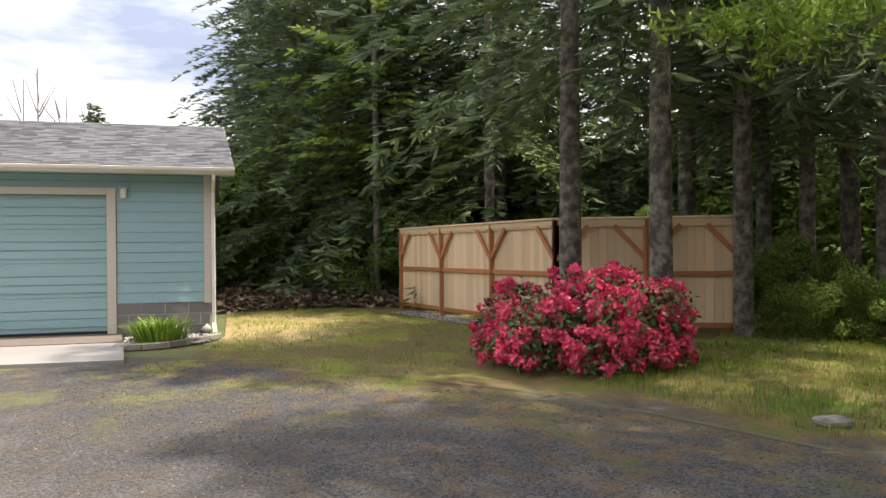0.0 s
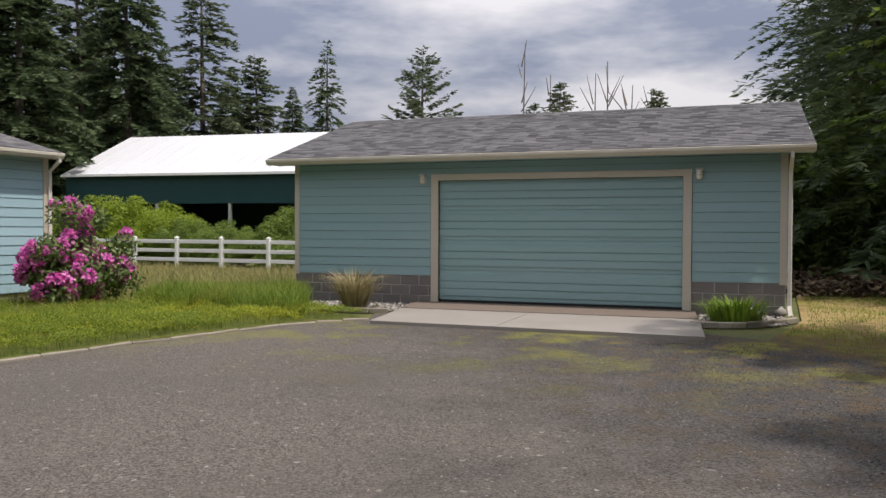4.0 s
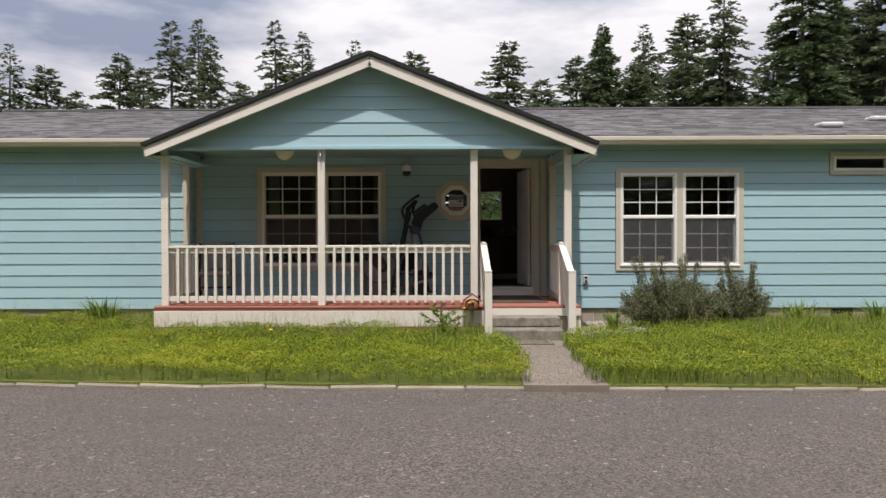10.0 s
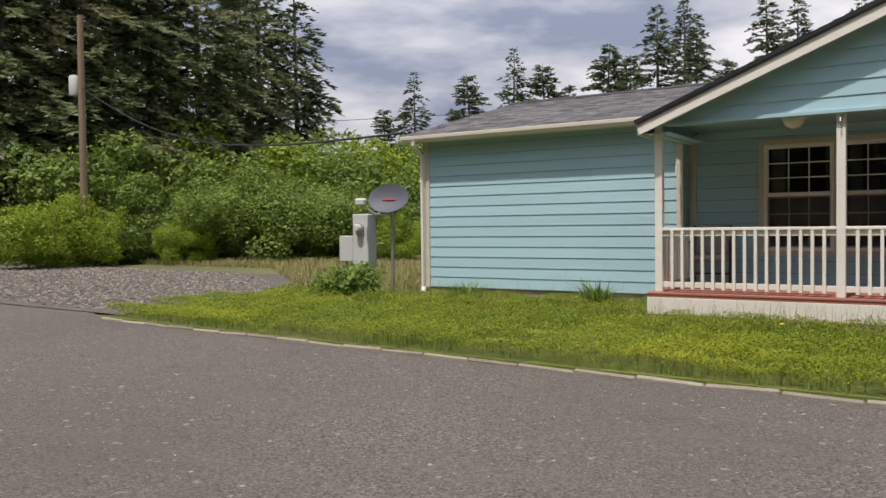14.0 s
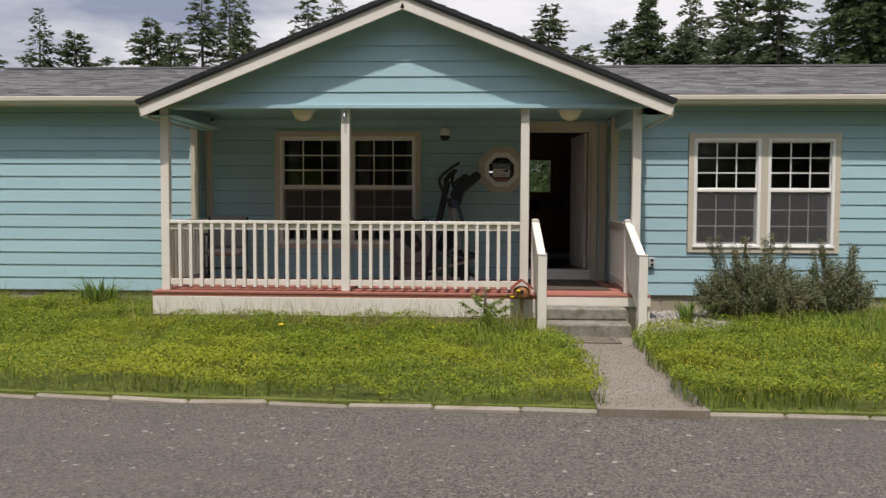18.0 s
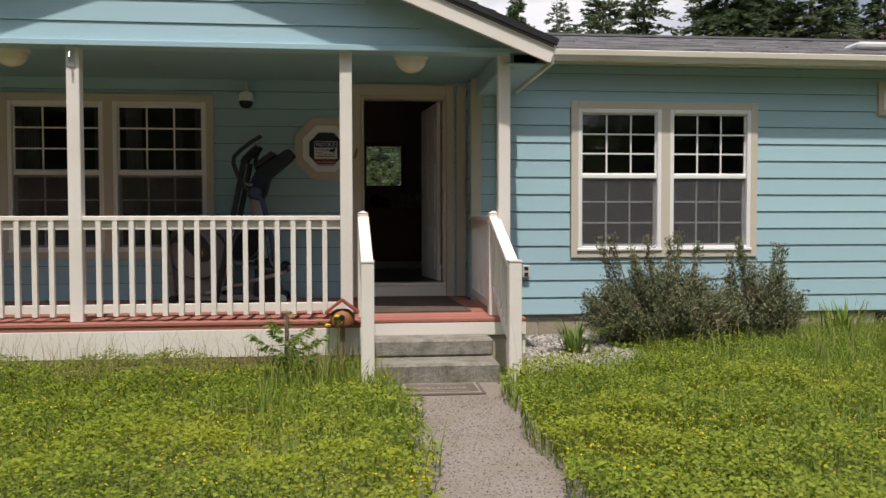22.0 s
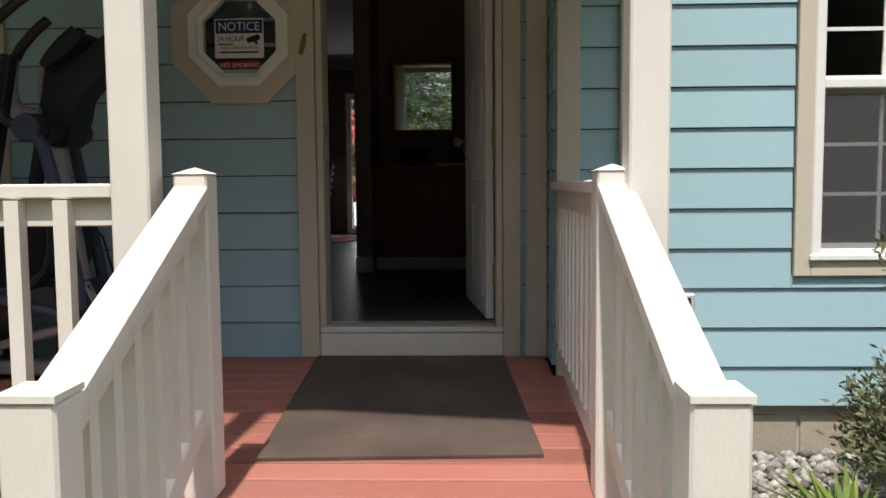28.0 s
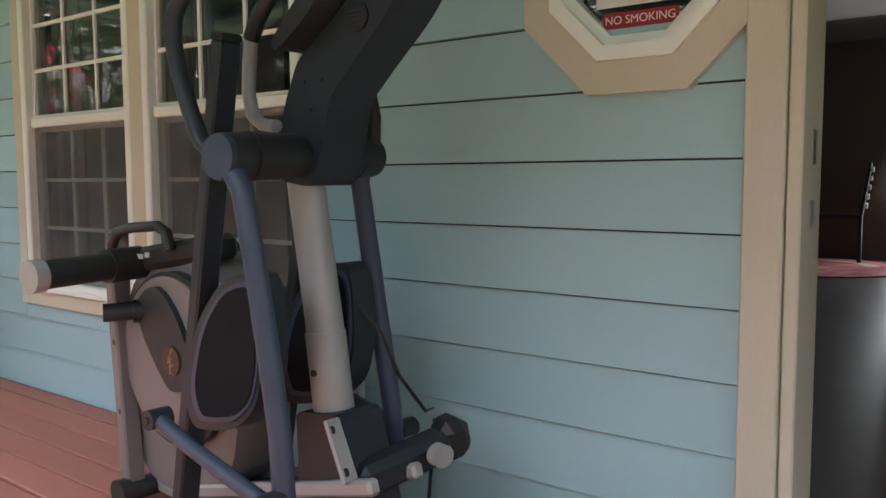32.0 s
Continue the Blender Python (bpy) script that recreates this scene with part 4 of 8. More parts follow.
sash_window("window_6", -3.401, -2.480, 0.892, 2.403, D + 0.004, "white vinyl porch window with grids")
# pale blinds and the rooms behind the glass, their dimness painted near-black
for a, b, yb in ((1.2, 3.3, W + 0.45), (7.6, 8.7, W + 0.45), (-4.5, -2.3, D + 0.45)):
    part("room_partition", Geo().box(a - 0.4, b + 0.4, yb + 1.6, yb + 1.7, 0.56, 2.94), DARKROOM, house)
for a, b in ((-4.33, -4.15), (-3.62, -3.49), (-3.31, -3.15), (-2.62, -2.47)):
    cur = Geo()
    for k in range(6):
        xx = a + (b - a) * k / 6
        cur.tube([(xx + 0.012, D + 0.13, 0.8), (xx + 0.014, D + 0.132, 1.6), (xx + 0.012, D + 0.13, 2.40)], 0.016, 6)
    solid("curtain", cur, CURTAIN, "grey gathered curtain behind the porch window", "curtain")

# octagon window by the door
OC = (-1.276, 1.940)
oct_w = tagged(new("window_7"), "white octagonal window in a tan frame", "window", "", "structure")


def octagon(r):
    return [(r / math.cos(math.pi / 8) * math.cos(math.pi / 8 + k * math.pi / 4), r / math.cos(math.pi / 8) * math.sin(math.pi / 8 + k * math.pi / 4)) for k in range(8)]


def oct_ring(r0, r1, ya, yb):
    o, i = octagon(r1), octagon(r0)
    v = [(OC[0] + x, y, OC[1] + z) for y in (ya, yb) for ring in (o, i) for x, z in ring]
    f = []
    for k in range(8):
        j = (k + 1) % 8
        f += [(k, j, 8 + j, 8 + k), (16 + k, 24 + k, 24 + j, 16 + j), (k, 16 + k, 16 + j, j), (8 + k, 8 + j, 24 + j, 24 + k)]
    return Geo().add(v, f)


part("outer_trim", oct_ring(0.236, 0.318, D - 0.042, D - 0.001), TAN, oct_w)
part("window_frame", oct_ring(0.199, 0.236, D - 0.054, D - 0.001), WHITE, oct_w)
part("inner_frame", oct_ring(0.174, 0.199, D - 0.028, D + 0.02), WHITE, oct_w)
part("pane", Geo().prism([(OC[0] + x, OC[1] + z) for x, z in octagon(0.179)], -0.012 - D, -0.008 - D, Matrix(((1, 0, 0, 0), (0, 0, -1, 0), (0, 1, 0, 0), (0, 0, 0, 1)))), GLASS, oct_w).visible_shadow = False
for cz in (2.09, 1.97, 1.85):
    part("blind_slat", Geo().box(-1.456, -1.096, D + 0.05, D + 0.055, cz - 0.05, cz + 0.05), CURTAIN, oct_w)


def lettering(name, text, size, at, mat, parent, align="CENTER", squeeze=1.0):
    cu = bpy.data.curves.new(name, "FONT")
    cu.body, cu.size, cu.align_x, cu.align_y = text, size, align, "CENTER"
    cu.extrude = 0.0004
    tmp = bpy.data.objects.new(name, cu)
    scene.collection.objects.link(tmp)
    bpy.context.view_layer.update()
    me = bpy.data.meshes.new_from_object(tmp.evaluated_get(bpy.context.evaluated_depsgraph_get()))
    bpy.data.objects.remove(tmp)
    me.name = name
    me.materials.clear()
    me.materials.append(mat)
    ob = new(name, me)
    ob.parent = parent
    ob.matrix_basis = pose(*at, 90, 0, 0) @ Matrix.Diagonal((squeeze, 1, 1, 1))
    return ob


YS = D - 0.010
notice = thing("notice_sign", "white surveillance notice with a dark blue band in a window", "sign")
notice.matrix_world = Matrix.Translation((0.031, 0, 0.0636)) @ Matrix.Diagonal((0.93, 1, 0.95, 1))
part("sheet", Geo().box(-1.535, -1.283, YS - 0.004, YS - 0.002, 1.868, 2.062), NOTICEW, notice)
part("header", Geo().box(-1.529, -1.289, YS - 0.0055, YS - 0.0042, 1.990, 2.056), NOTICEB, notice)
lettering("header_text", "NOTICE", 0.060, (-1.409, YS - 0.006, 2.022), NOTICEW, notice, squeeze=0.98)
lettering("text_line", "24 HOUR", 0.034, (-1.522, YS - 0.006, 1.963), INK, notice, "LEFT")
lettering("text_line", "VIDEO SURVEILLANCE", 0.0185, (-1.409, YS - 0.006, 1.918), INK, notice, squeeze=1.05)
part("text_bar", Geo().box(-1.51, -1.31, YS - 0.0055, YS - 0.0042, 1.893, 1.901), INK, notice)
part("text_bar", Geo().box(-1.52, -1.44, YS - 0.0055, YS - 0.0042, 1.934, 1.939), INK, notice)
part("camera_pictogram", Geo().prism([(-1.375, 1.965), (-1.310, 1.985), (-1.298, 1.965), (-1.318, 1.950), (-1.312, 1.935), (-1.322, 1.935), (-1.335, 1.948), (-1.365, 1.942)], 0.0042 - YS, 0.0055 - YS, Matrix(((1, 0, 0, 0), (0, 0, -1, 0), (0, 1, 0, 0), (0, 0, 0, 1)))), INK, notice)
nosmoke = thing("no_smoking_sign", "small red no smoking sticker in the octagonal window", "sign")
nosmoke.matrix_world = notice.matrix_world.copy()
part("sheet", Geo().box(-1.515, -1.300, YS - 0.004, YS - 0.002, 1.812, 1.852), SIGNRED, nosmoke)
lettering("sign_text", "NO SMOKING", 0.030, (-1.4075, YS - 0.0055, 1.832), NOTICEW, nosmoke, squeeze=1.05)

# ---- front door ----
for a, b, c, d in ((-1.01, -0.92, 0.40, 2.612), (-0.03, 0.055, 0.40, 2.612), (-0.92, -0.03, 2.50, 2.612)):
    part("door_trim", Geo().box(a, b, D - 0.044, D - 0.001, c, d, bevel=0.004), TAN, house)
door1 = tagged(new("door_1"), "white six-panel front door standing open inwards", "door", "", "structure")
door1.location.x = 0.07
for a, b, c, d in ((-0.988, -0.955, 0.54, 2.498), (-0.135, -0.102, 0.54, 2.498), (-0.955, -0.135, 2.465, 2.498)):
    part("door_frame", Geo().box(a, b, D - 0.03, D + 0.139, c, d, bevel=0.004), TAN, door1)
part("threshold", Geo().box(-0.989, -0.101, D - 0.03, D + 0.15, 0.515, 0.545, bevel=0.006), CREAM, door1)
part("sill_strip", Geo().box(-0.955, -0.135, D + 0.035, D + 0.075, 0.545, 0.553, bevel=0.003), STEEL, door1, "worn aluminium strip")
part("sill_strip", Geo().box(-0.955, -0.135, D - 0.026, D - 0.008, 0.545, 0.551, bevel=0.002), STEEL, door1, "worn aluminium strip")
part("kick_board", Geo().box(-0.989, -0.101, D - 0.030, D + 0.02, 0.402, 0.512, bevel=0.004), CREAM, door1)
LM = Matrix.Translation((-0.14, D + 0.145, 0)) @ pose(0, 0, 0, 0, 0, 7)
leaf = Geo().box(-0.04, 0.0, 0.0, 0.84, 0.556, 2.46, LM, 0.003)
part("door_leaf", leaf, WHITE, door1)
for zc, zd in ((0.66, 1.12), (1.25, 1.80), (1.93, 2.30)):
    for yc in (D + 0.25, D + 0.61):
        part("door_panel", Geo().box(-0.048, -0.040, yc - D - 0.145, yc - D + 0.115, zc, zd, LM, 0.006), WHITE, door1)
for zz in (0.78, 1.45, 2.22):
    part("hinge", Geo().box(-0.146, -0.132, D + 0.10, D + 0.15, zz - 0.05, zz + 0.05, bevel=0.003), BRASS, door1, "dull brass hinge")
part("door_knob", Geo().lathe([(0.012, 0), (0.012, 0.03), (0.03, 0.045), (0.032, 0.06), (0.018, 0.075)], 14, LM @ Matrix.Translation((-0.04, 0.775, 1.48)) @ pose(0, 0, 0, 0, -90, 0)), STEEL, door1, "steel door knob", True)
part("strike_plate", Geo().box(-0.956, -0.951, D + 0.04, D + 0.07, 1.44, 1.52), STEEL, door1)
part("strike_plate", Geo().box(-0.956, -0.951, D + 0.04, D + 0.07, 1.30, 1.36), STEEL, door1)
charm = solid("door_charm", Geo().tube([(-0.982, D - 0.044, 1.845), (-0.97, D - 0.046, 1.89), (-0.958, D - 0.044, 1.945)], [0.010, 0.013, 0.008], 8), TERRACOTTA, "small slanted brown wooden charm on the door trim", "ornament", smooth=True)

# ---- rooms seen through the door ----
structure("floor", Geo().box(HX0 + 0.14, HX1 - 0.14, D + 0.14, HY1, 0.44, 0.54), INFLOOR, "dark laminate floor")
structure("ceiling", Geo().box(HX0 + 0.14, HX1 - 0.14, W + 0.14, HY1, 2.95, 3.0), INCEIL, "plain indoor ceiling")
structure("wall_hall", wall_geo(-1.17, 1.4, 0.54, 2.95, 17.40, 17.52, [(-0.83, -0.332, 1.695, 2.265)]), INWALL, "dim hall wall behind the cabinets")
structure("wall_hall_end", Geo().box(-1.065, -0.957, 16.78, 17.398, 0.54, 2.95), INWALL, "wall end beside the dining room")
structure("wall_entry", Geo().box(0.45, 0.57, D + 0.15, 17.40, 0.54, 2.95), INWALL, "entry side wall")
structure("wall_living", Geo().box(-5.6, -5.48, D + 0.15, HY1, 0.54, 2.95), INWALL, "living room side wall")
structure("wall_kitchen", Geo().box(1.4, 1.52, 17.28, HY1, 0.54, 2.95), INWALL, "kitchen side wall")
structure("wall_nook_side", Geo().box(-1.17, -1.072, 17.522, HY1 - 0.002, 0.54, 2.95), INWALL, "dim wall by the dining corner")
# dark brown lining added over the blue inner face of the back wall
structure("wall_dining", wall_geo(-5.475, -1.175, 0.545, 2.945, HY1 - 0.03, HY1 - 0.004, [SLIDER, (-5.20, -3.20, 0.95, 2.40)]), DARKLINING, "dark brown lining added on the dining room's back wall")
structure("baseboard", Geo().box(-1.087, -1.067, 16.779, 17.398, 0.54, 0.66), WHITE, "white baseboard")
structure("baseboard", Geo().box(-1.087, -0.957, 16.755, 16.778, 0.54, 0.66), WHITE, "white baseboard")
cab = thing("base_cabinet", "dark brown wooden base cabinet with two doors", "cabinet", (0.175, -0.17, 0.0))
part("body", Geo().box(-1.128, 0.44, 17.17, 17.635, 0.64, 1.34), DARKWOOD, cab)
part("toe_kick", Geo().box(-1.128, 0.44, 17.185, 17.635, 0.54, 0.64), WHITE, cab, "pale toe board")
for a, b in ((-1.11, -0.62), (-0.58, -0.09), (-0.05, 0.42)):
    dr = part("door", Geo().box(a, b, 17.148, 17.169, 0.68, 1.24, bevel=0.006), DARKWOOD, cab)
    part("panel", Geo().box(a + 0.07, b - 0.07, 17.141, 17.148, 0.75, 1.17, bevel=0.004), DARKWOOD, dr)
part("worktop", Geo().box(-1.128, 0.44, 17.13, 17.635, 1.34, 1.38, bevel=0.01), DARKWOOD, cab)
solid("canister", Geo().lathe([(0.055, 0), (0.06, 0.01), (0.06, 0.15), (0.05, 0.17), (0.02, 0.175)], 16, Matrix.Translation((-0.71, 17.25, 1.38))), NOTICEB, "dark blue canister on the worktop", "canister", smooth=True)
solid("canister", Geo().lathe([(0.05, 0), (0.055, 0.01), (0.055, 0.13), (0.045, 0.15), (0.02, 0.155)], 16, Matrix.Translation((-0.585, 17.28, 1.38))), NOTICEB, "dark blue canister on the worktop", "canister", smooth=True)
tray = thing("dish_rack", "wire dish rack with crockery on the worktop", "dish rack", (-0.25, 17.22, 1.38))
part("base", Geo().box(-0.22, 0.22, -0.14, 0.14, 0.0, 0.03, bevel=0.01), STEEL, tray)
for k in range(7):
    part("wire", Geo().tube([(-0.2 + k * 0.065, -0.12, 0.03), (-0.2 + k * 0.065, -0.1, 0.16), (-0.2 + k * 0.065, 0.1, 0.16), (-0.2 + k * 0.065, 0.12, 0.03)], 0.005, 6), STEEL, tray)
for k in range(3):
    part("plate", Geo().lathe([(0.02, 0), (0.08, 0.012), (0.085, 0.02), (0.02, 0.012)], 16, Matrix.Translation((-0.1 + k * 0.11, 0, 0.12)) @ pose(0, 0, 0, 0, 78, 0)), METERGREY, tray, smooth=True)
w8 = tagged(new("window_8"), "dark framed window over the worktop looking out to the trees", "window", "", "structure")
for a, b, c, d in ((-0.88, -0.825, 1.645, 2.315), (-0.337, -0.282, 1.645, 2.315), (-0.825, -0.337, 1.645, 1.70), (-0.825, -0.337, 2.26, 2.315)):
    part("window_frame", Geo().box(a, b, 17.375, 17.399, c, d, bevel=0.005), DARKWOOD, w8)
part("pane", Geo().box(-0.83, -0.332, 17.45, 17.456, 1.695, 2.265), GLASS, w8).visible_shadow = False
globe = thing("globe_lamp", "round white ceiling lamp on the back porch", "lamp", (-0.76, 19.8, 2.829))
part("base", Geo().lathe([(0.07, 0.0), (0.07, -0.03), (0.05, -0.045)], 18), WHITE, globe, "", True)
part("shade", Geo().lathe([(0.05, -0.045), (0.10, -0.08), (0.125, -0.15), (0.10, -0.22), (0.05, -0.255), (0.004, -0.265)], 20), LAMPGLASS, globe, "milky glass globe", True)
structure("ceiling_back_porch", Geo().box(-1.068, 1.4, 17.53, HY1 + 0.3, 2.83, 2.86), WHITE, "white back porch ceiling")
rail2 = thing("deck_rail", "brown wooden rail of the back deck", "railing")
part("deck", Geo().box(-6.0, 1.5, HY1 + 0.15, 24.0, 0.38, 0.46), OLDWOOD, rail2)
for k in range(12):
    part("post", Geo().box(-5.0 + k * 0.5, -4.93 + k * 0.5, 23.85, 23.93, 0.46, 1.35), CEDARR, rail2)
for z in (0.62, 1.35):
    part("rail", Geo().box(-6.0, 1.5, 23.80, 23.849, z - 0.05, z + 0.04), CEDARR, rail2)
shed = thing("red_shed", "faded red wooden shed beyond the back deck", "shed", (-6.2, 45, 0))
part("wall", Geo().box(-2.6, 2.6, -2, 2, -0.1, 2.6), REDBARN, shed)
part("roof", Geo().prism([(-2.4, 2.55), (2.4, 2.55), (0, 4.4)], -3.0, 3.0, Matrix(((0, 0, 1, 0), (1, 0, 0, 0), (0, 1, 0, 0), (0, 0, 0, 1)))), REDBARN, shed)
# unseen window, added with its opening to let light into the dining room
w9 = tagged(new("window_9"), "unseen white framed back window added to light the dining room", "window", "", "structure")
for a, b, c, d in ((-5.20, -5.14, 0.95, 2.40), (-3.26, -3.20, 0.95, 2.40), (-5.14, -3.26, 0.95, 1.01), (-5.14, -3.26, 2.34, 2.40)):
    part("window_frame", Geo().box(a, b, HY1 + 0.02, HY1 + 0.1, c, d, bevel=0.005), WHITE, w9)
part("pane", Geo().box(-5.14, -3.26, HY1 + 0.055, HY1 + 0.061, 1.01, 2.34), GLASS, w9).visible_shadow = False
# dining corner
rug = solid("rug", Geo().prism([(-2.55 + 1.0 * math.cos(a), 20.75 + 0.95 * math.sin(a)) for a in (2 * math.pi * k / 28 for k in range(28))], 0.54, 0.552), REDRUG, "round red and cream patterned rug", "rug")
for a0, a1, q0, q1 in ((3.4, 5.3, 0.55, 0.72), (4.3, 6.0, 0.25, 0.38), (0.3, 2.2, 0.6, 0.75), (2.4, 3.2, 0.3, 0.5)):
    band = [(a0 + (a1 - a0) * k / 12, q1) for k in range(13)] + [(a1 + (a0 - a1) * k / 12, q0) for k in range(13)]
    part("rug_swirl", Geo().prism([(-2.55 + q * math.cos(a), 20.75 + q * 0.95 * math.sin(a)) for a, q in band], 0.5521, 0.556), RUGCREAM, rug, "cream swirl")
chair = thing("dining_chair", "black dining chair with a pale slatted ladder back", "chair", (-2.33, 21.45, 0.552), -80)
for lx, ly, h in ((-0.2, -0.2, 0.45), (0.2, -0.2, 0.45), (-0.2, 0.2, 1.0), (0.2, 0.2, 1.0)):
    part("leg", Geo().tube([(lx, ly, 0), (lx * 0.98, ly * (1.0 if h < 0.5 else 1.0), 0.45), (lx * 0.98, ly * (1 if h < 0.5 else 1.35), h)], 0.02, 8), BLACK, chair)
part("seat", Geo().box(-0.22, 0.22, -0.22, 0.22, 0.44, 0.48, bevel=0.015), BLACK, chair)
for k in range(5):
    part("slat", Geo().box(-0.225, 0.225, 0.225 + k * 0.012, 0.262 + k * 0.012, 0.54 + k * 0.092, 0.59 + k * 0.092, bevel=0.005), WHITE, chair, "pale slat")
slider = tagged(new("door_2"), "white framed glass patio door at the back", "door", "", "structure")
for a, b, c, d in ((-1.90, -1.83, 0.56, 2.5), (-1.29, -1.22, 0.56, 2.5), (-1.83, -1.29, 2.43, 2.5), (-1.83, -1.29, 0.56, 0.63)):
    part("door_frame", Geo().box(a, b, HY1 + 0.02, HY1 + 0.1, c, d, bevel=0.006), WHITE, slider)
part("pane", Geo().box(-1.83, -1.29, HY1 + 0.055, HY1 + 0.061, 0.63, 2.43), GLASS, slider).visible_shadow = False

# ---- porch ----
DZ, DF = 0.40, 12.28
porch = thing("porch", "covered front porch with a red stained deck and cream railings", "porch")
deck_y = DF
k = 0
while deck_y < D - 0.03:
    wd = 0.138
    yb = min(deck_y + wd, D - 0.032)
    part("deck_board", Geo().box(RX0 + 0.03, RX1 + 0.22 if yb < W - 0.03 else RX1 - 0.03, deck_y + 0.003, yb - 0.005, DZ - 0.03, DZ + random.uniform(-0.0015, 0.0015), bevel=0.004), REDWOOD, porch)
    deck_y += wd + 0.004
part("rim_joist", Geo().box(RX0 + 0.03, RX1 + 0.22, DF + 0.012, DF + 0.05, 0.335, DZ - 0.031), REDWOOD, porch)
part("skirt_board", Geo().box(RX0 + 0.03, -0.86, DF + 0.004, DF + 0.03, 0.115, 0.333, bevel=0.003), CREAM, porch, "cream painted skirt board")
for z0, z1 in ((-0.01, 0.053), (0.060, 0.112)):
    part("skirt_board", Geo().box(RX0 + 0.03, -0.90, DF + 0.008, DF + 0.034, z0, z1, bevel=0.004), OLDWOOD, porch, "grey weathered lower skirt board")
part("skirt_board", Geo().box(-0.86, RX1 + 0.22, DF + 0.006, DF + 0.03, 0.26, 0.365, bevel=0.003), CREAM, porch, "cream painted skirt board")
part("skirt_board", Geo().box(RX1 + 0.196, RX1 + 0.22, DF + 0.032, W - 0.03, 0.10, 0.36), CREAM, porch)
part("skirt_board", Geo().box(RX0 + 0.03, RX0 + 0.054, DF + 0.032, W - 0.03, 0.05, 0.36), CREAM, porch)
part("pier", Geo().box(RX0 + 0.06, RX1 + 0.19, DF + 0.033, DF + 0.13, -0.1, 0.334), FOUND, porch)
POSTS = (-5.335, -3.16, -1.045, 0.252)
PY = 12.40
for px in POSTS:
    part("post", Geo().box(px - 0.05, px + 0.05, PY - 0.05, PY + 0.05, DZ, 2.58, bevel=0.006), CREAM, porch)


def railing(parent, a, b, ztop_a, ztop_b, drop, spacing=0.128, face=0.0):
    a, b = Vector((*a, 0)), Vector((*b, 0))
    part("top_rail", Geo().beam((a.x, a.y, ztop_a - 0.02), (b.x, b.y, ztop_b - 0.02), 0.09, 0.038, bevel=0.005), CREAM, parent)
    part("upper_rail", Geo().beam((a.x, a.y, ztop_a - 0.075), (b.x, b.y, ztop_b - 0.075), 0.036, 0.07, bevel=0.003), CREAM, parent)
    part("bottom_rail", Geo().beam((a.x, a.y, ztop_a - drop), (b.x, b.y, ztop_b - drop), 0.038, 0.07, bevel=0.003), CREAM, parent)
    n = max(1, round((b - a).length / spacing))
    for k in range(1, n):
        p = a.lerp(b, k / n)
        zt = ztop_a + (ztop_b - ztop_a) * k / n
        part("baluster", Geo().box(p.x - 0.019, p.x + 0.019, p.y - 0.019 - face, p.y + 0.019 - face, zt - drop - (0.055 if face else 0.03), zt - 0.042), CREAM, parent)


RT = 1.24
railing(porch, (-5.285, PY), (-3.21, PY), RT, RT, 0.74, 0.128, 0.0375)
railing(porch, (-3.11, PY), (-1.095, PY), RT, RT, 0.74, 0.128, 0.0375)
railing(porch, (-5.335, PY + 0.05), (-5.335, W - 0.03), RT, RT, 0.76)
railing(porch, (0.18, 12.51), (0.215, W - 0.035), RT, RT, 0.76)

# step rails
for sx, name in ((-0.90, "step_rail"), (0.18, "step_rail")):
    rail = thing(name, "cream painted wooden step railing with capped posts", "railing", group="step railings")
    for py_, zt, z0 in ((11.59, 0.895, -0.05), (12.455, 1.262, DZ)):
        xx = {-0.90: (-0.887, -0.912), 0.18: (0.190, 0.177)}[sx][0 if py_ < 12 else 1]
        part("post", Geo().box(xx - (0.048 if py_ < 12 else 0.044), xx + (0.048 if py_ < 12 else 0.044), py_ - 0.046, py_ + 0.046, z0 if py_ < 12 else DZ, zt, bevel=0.006), CREAM, rail)
        cap = [(xx - 0.047, py_ - 0.049, zt), (xx + 0.047, py_ - 0.049, zt), (xx + 0.047, py_ + 0.049, zt), (xx - 0.047, py_ + 0.049, zt)]
        capg = Geo().box(xx - 0.050, xx + 0.050, py_ - 0.050, py_ + 0.050, zt, zt + 0.012)
        if py_ > 12:
            capg = Geo().add(cap + [(xx, py_, zt + 0.018)], [(3, 2, 1, 0), (0, 1, 4), (1, 2, 4), (2, 3, 4), (3, 0, 4)])
        part("post_cap", capg, CREAM, rail)
    railing(rail, (-0.887 if sx < 0 else 0.190, 11.63), (-0.91 if sx < 0 else 0.178, 12.415), 0.885, 1.235, 0.62, 0.118)

# concrete steps
steps = thing("concrete_steps", "two mossy worn concrete front steps", "steps")
part("step", Geo().box(-0.865, 0.10, 11.67, 12.28, -0.05, 0.135, bevel=0.016), CONCRETE, steps)
part("step", Geo().box(-0.865, 0.10, 11.985, 12.28, 0.139, 0.272, bevel=0.016), CONCRETE, steps)

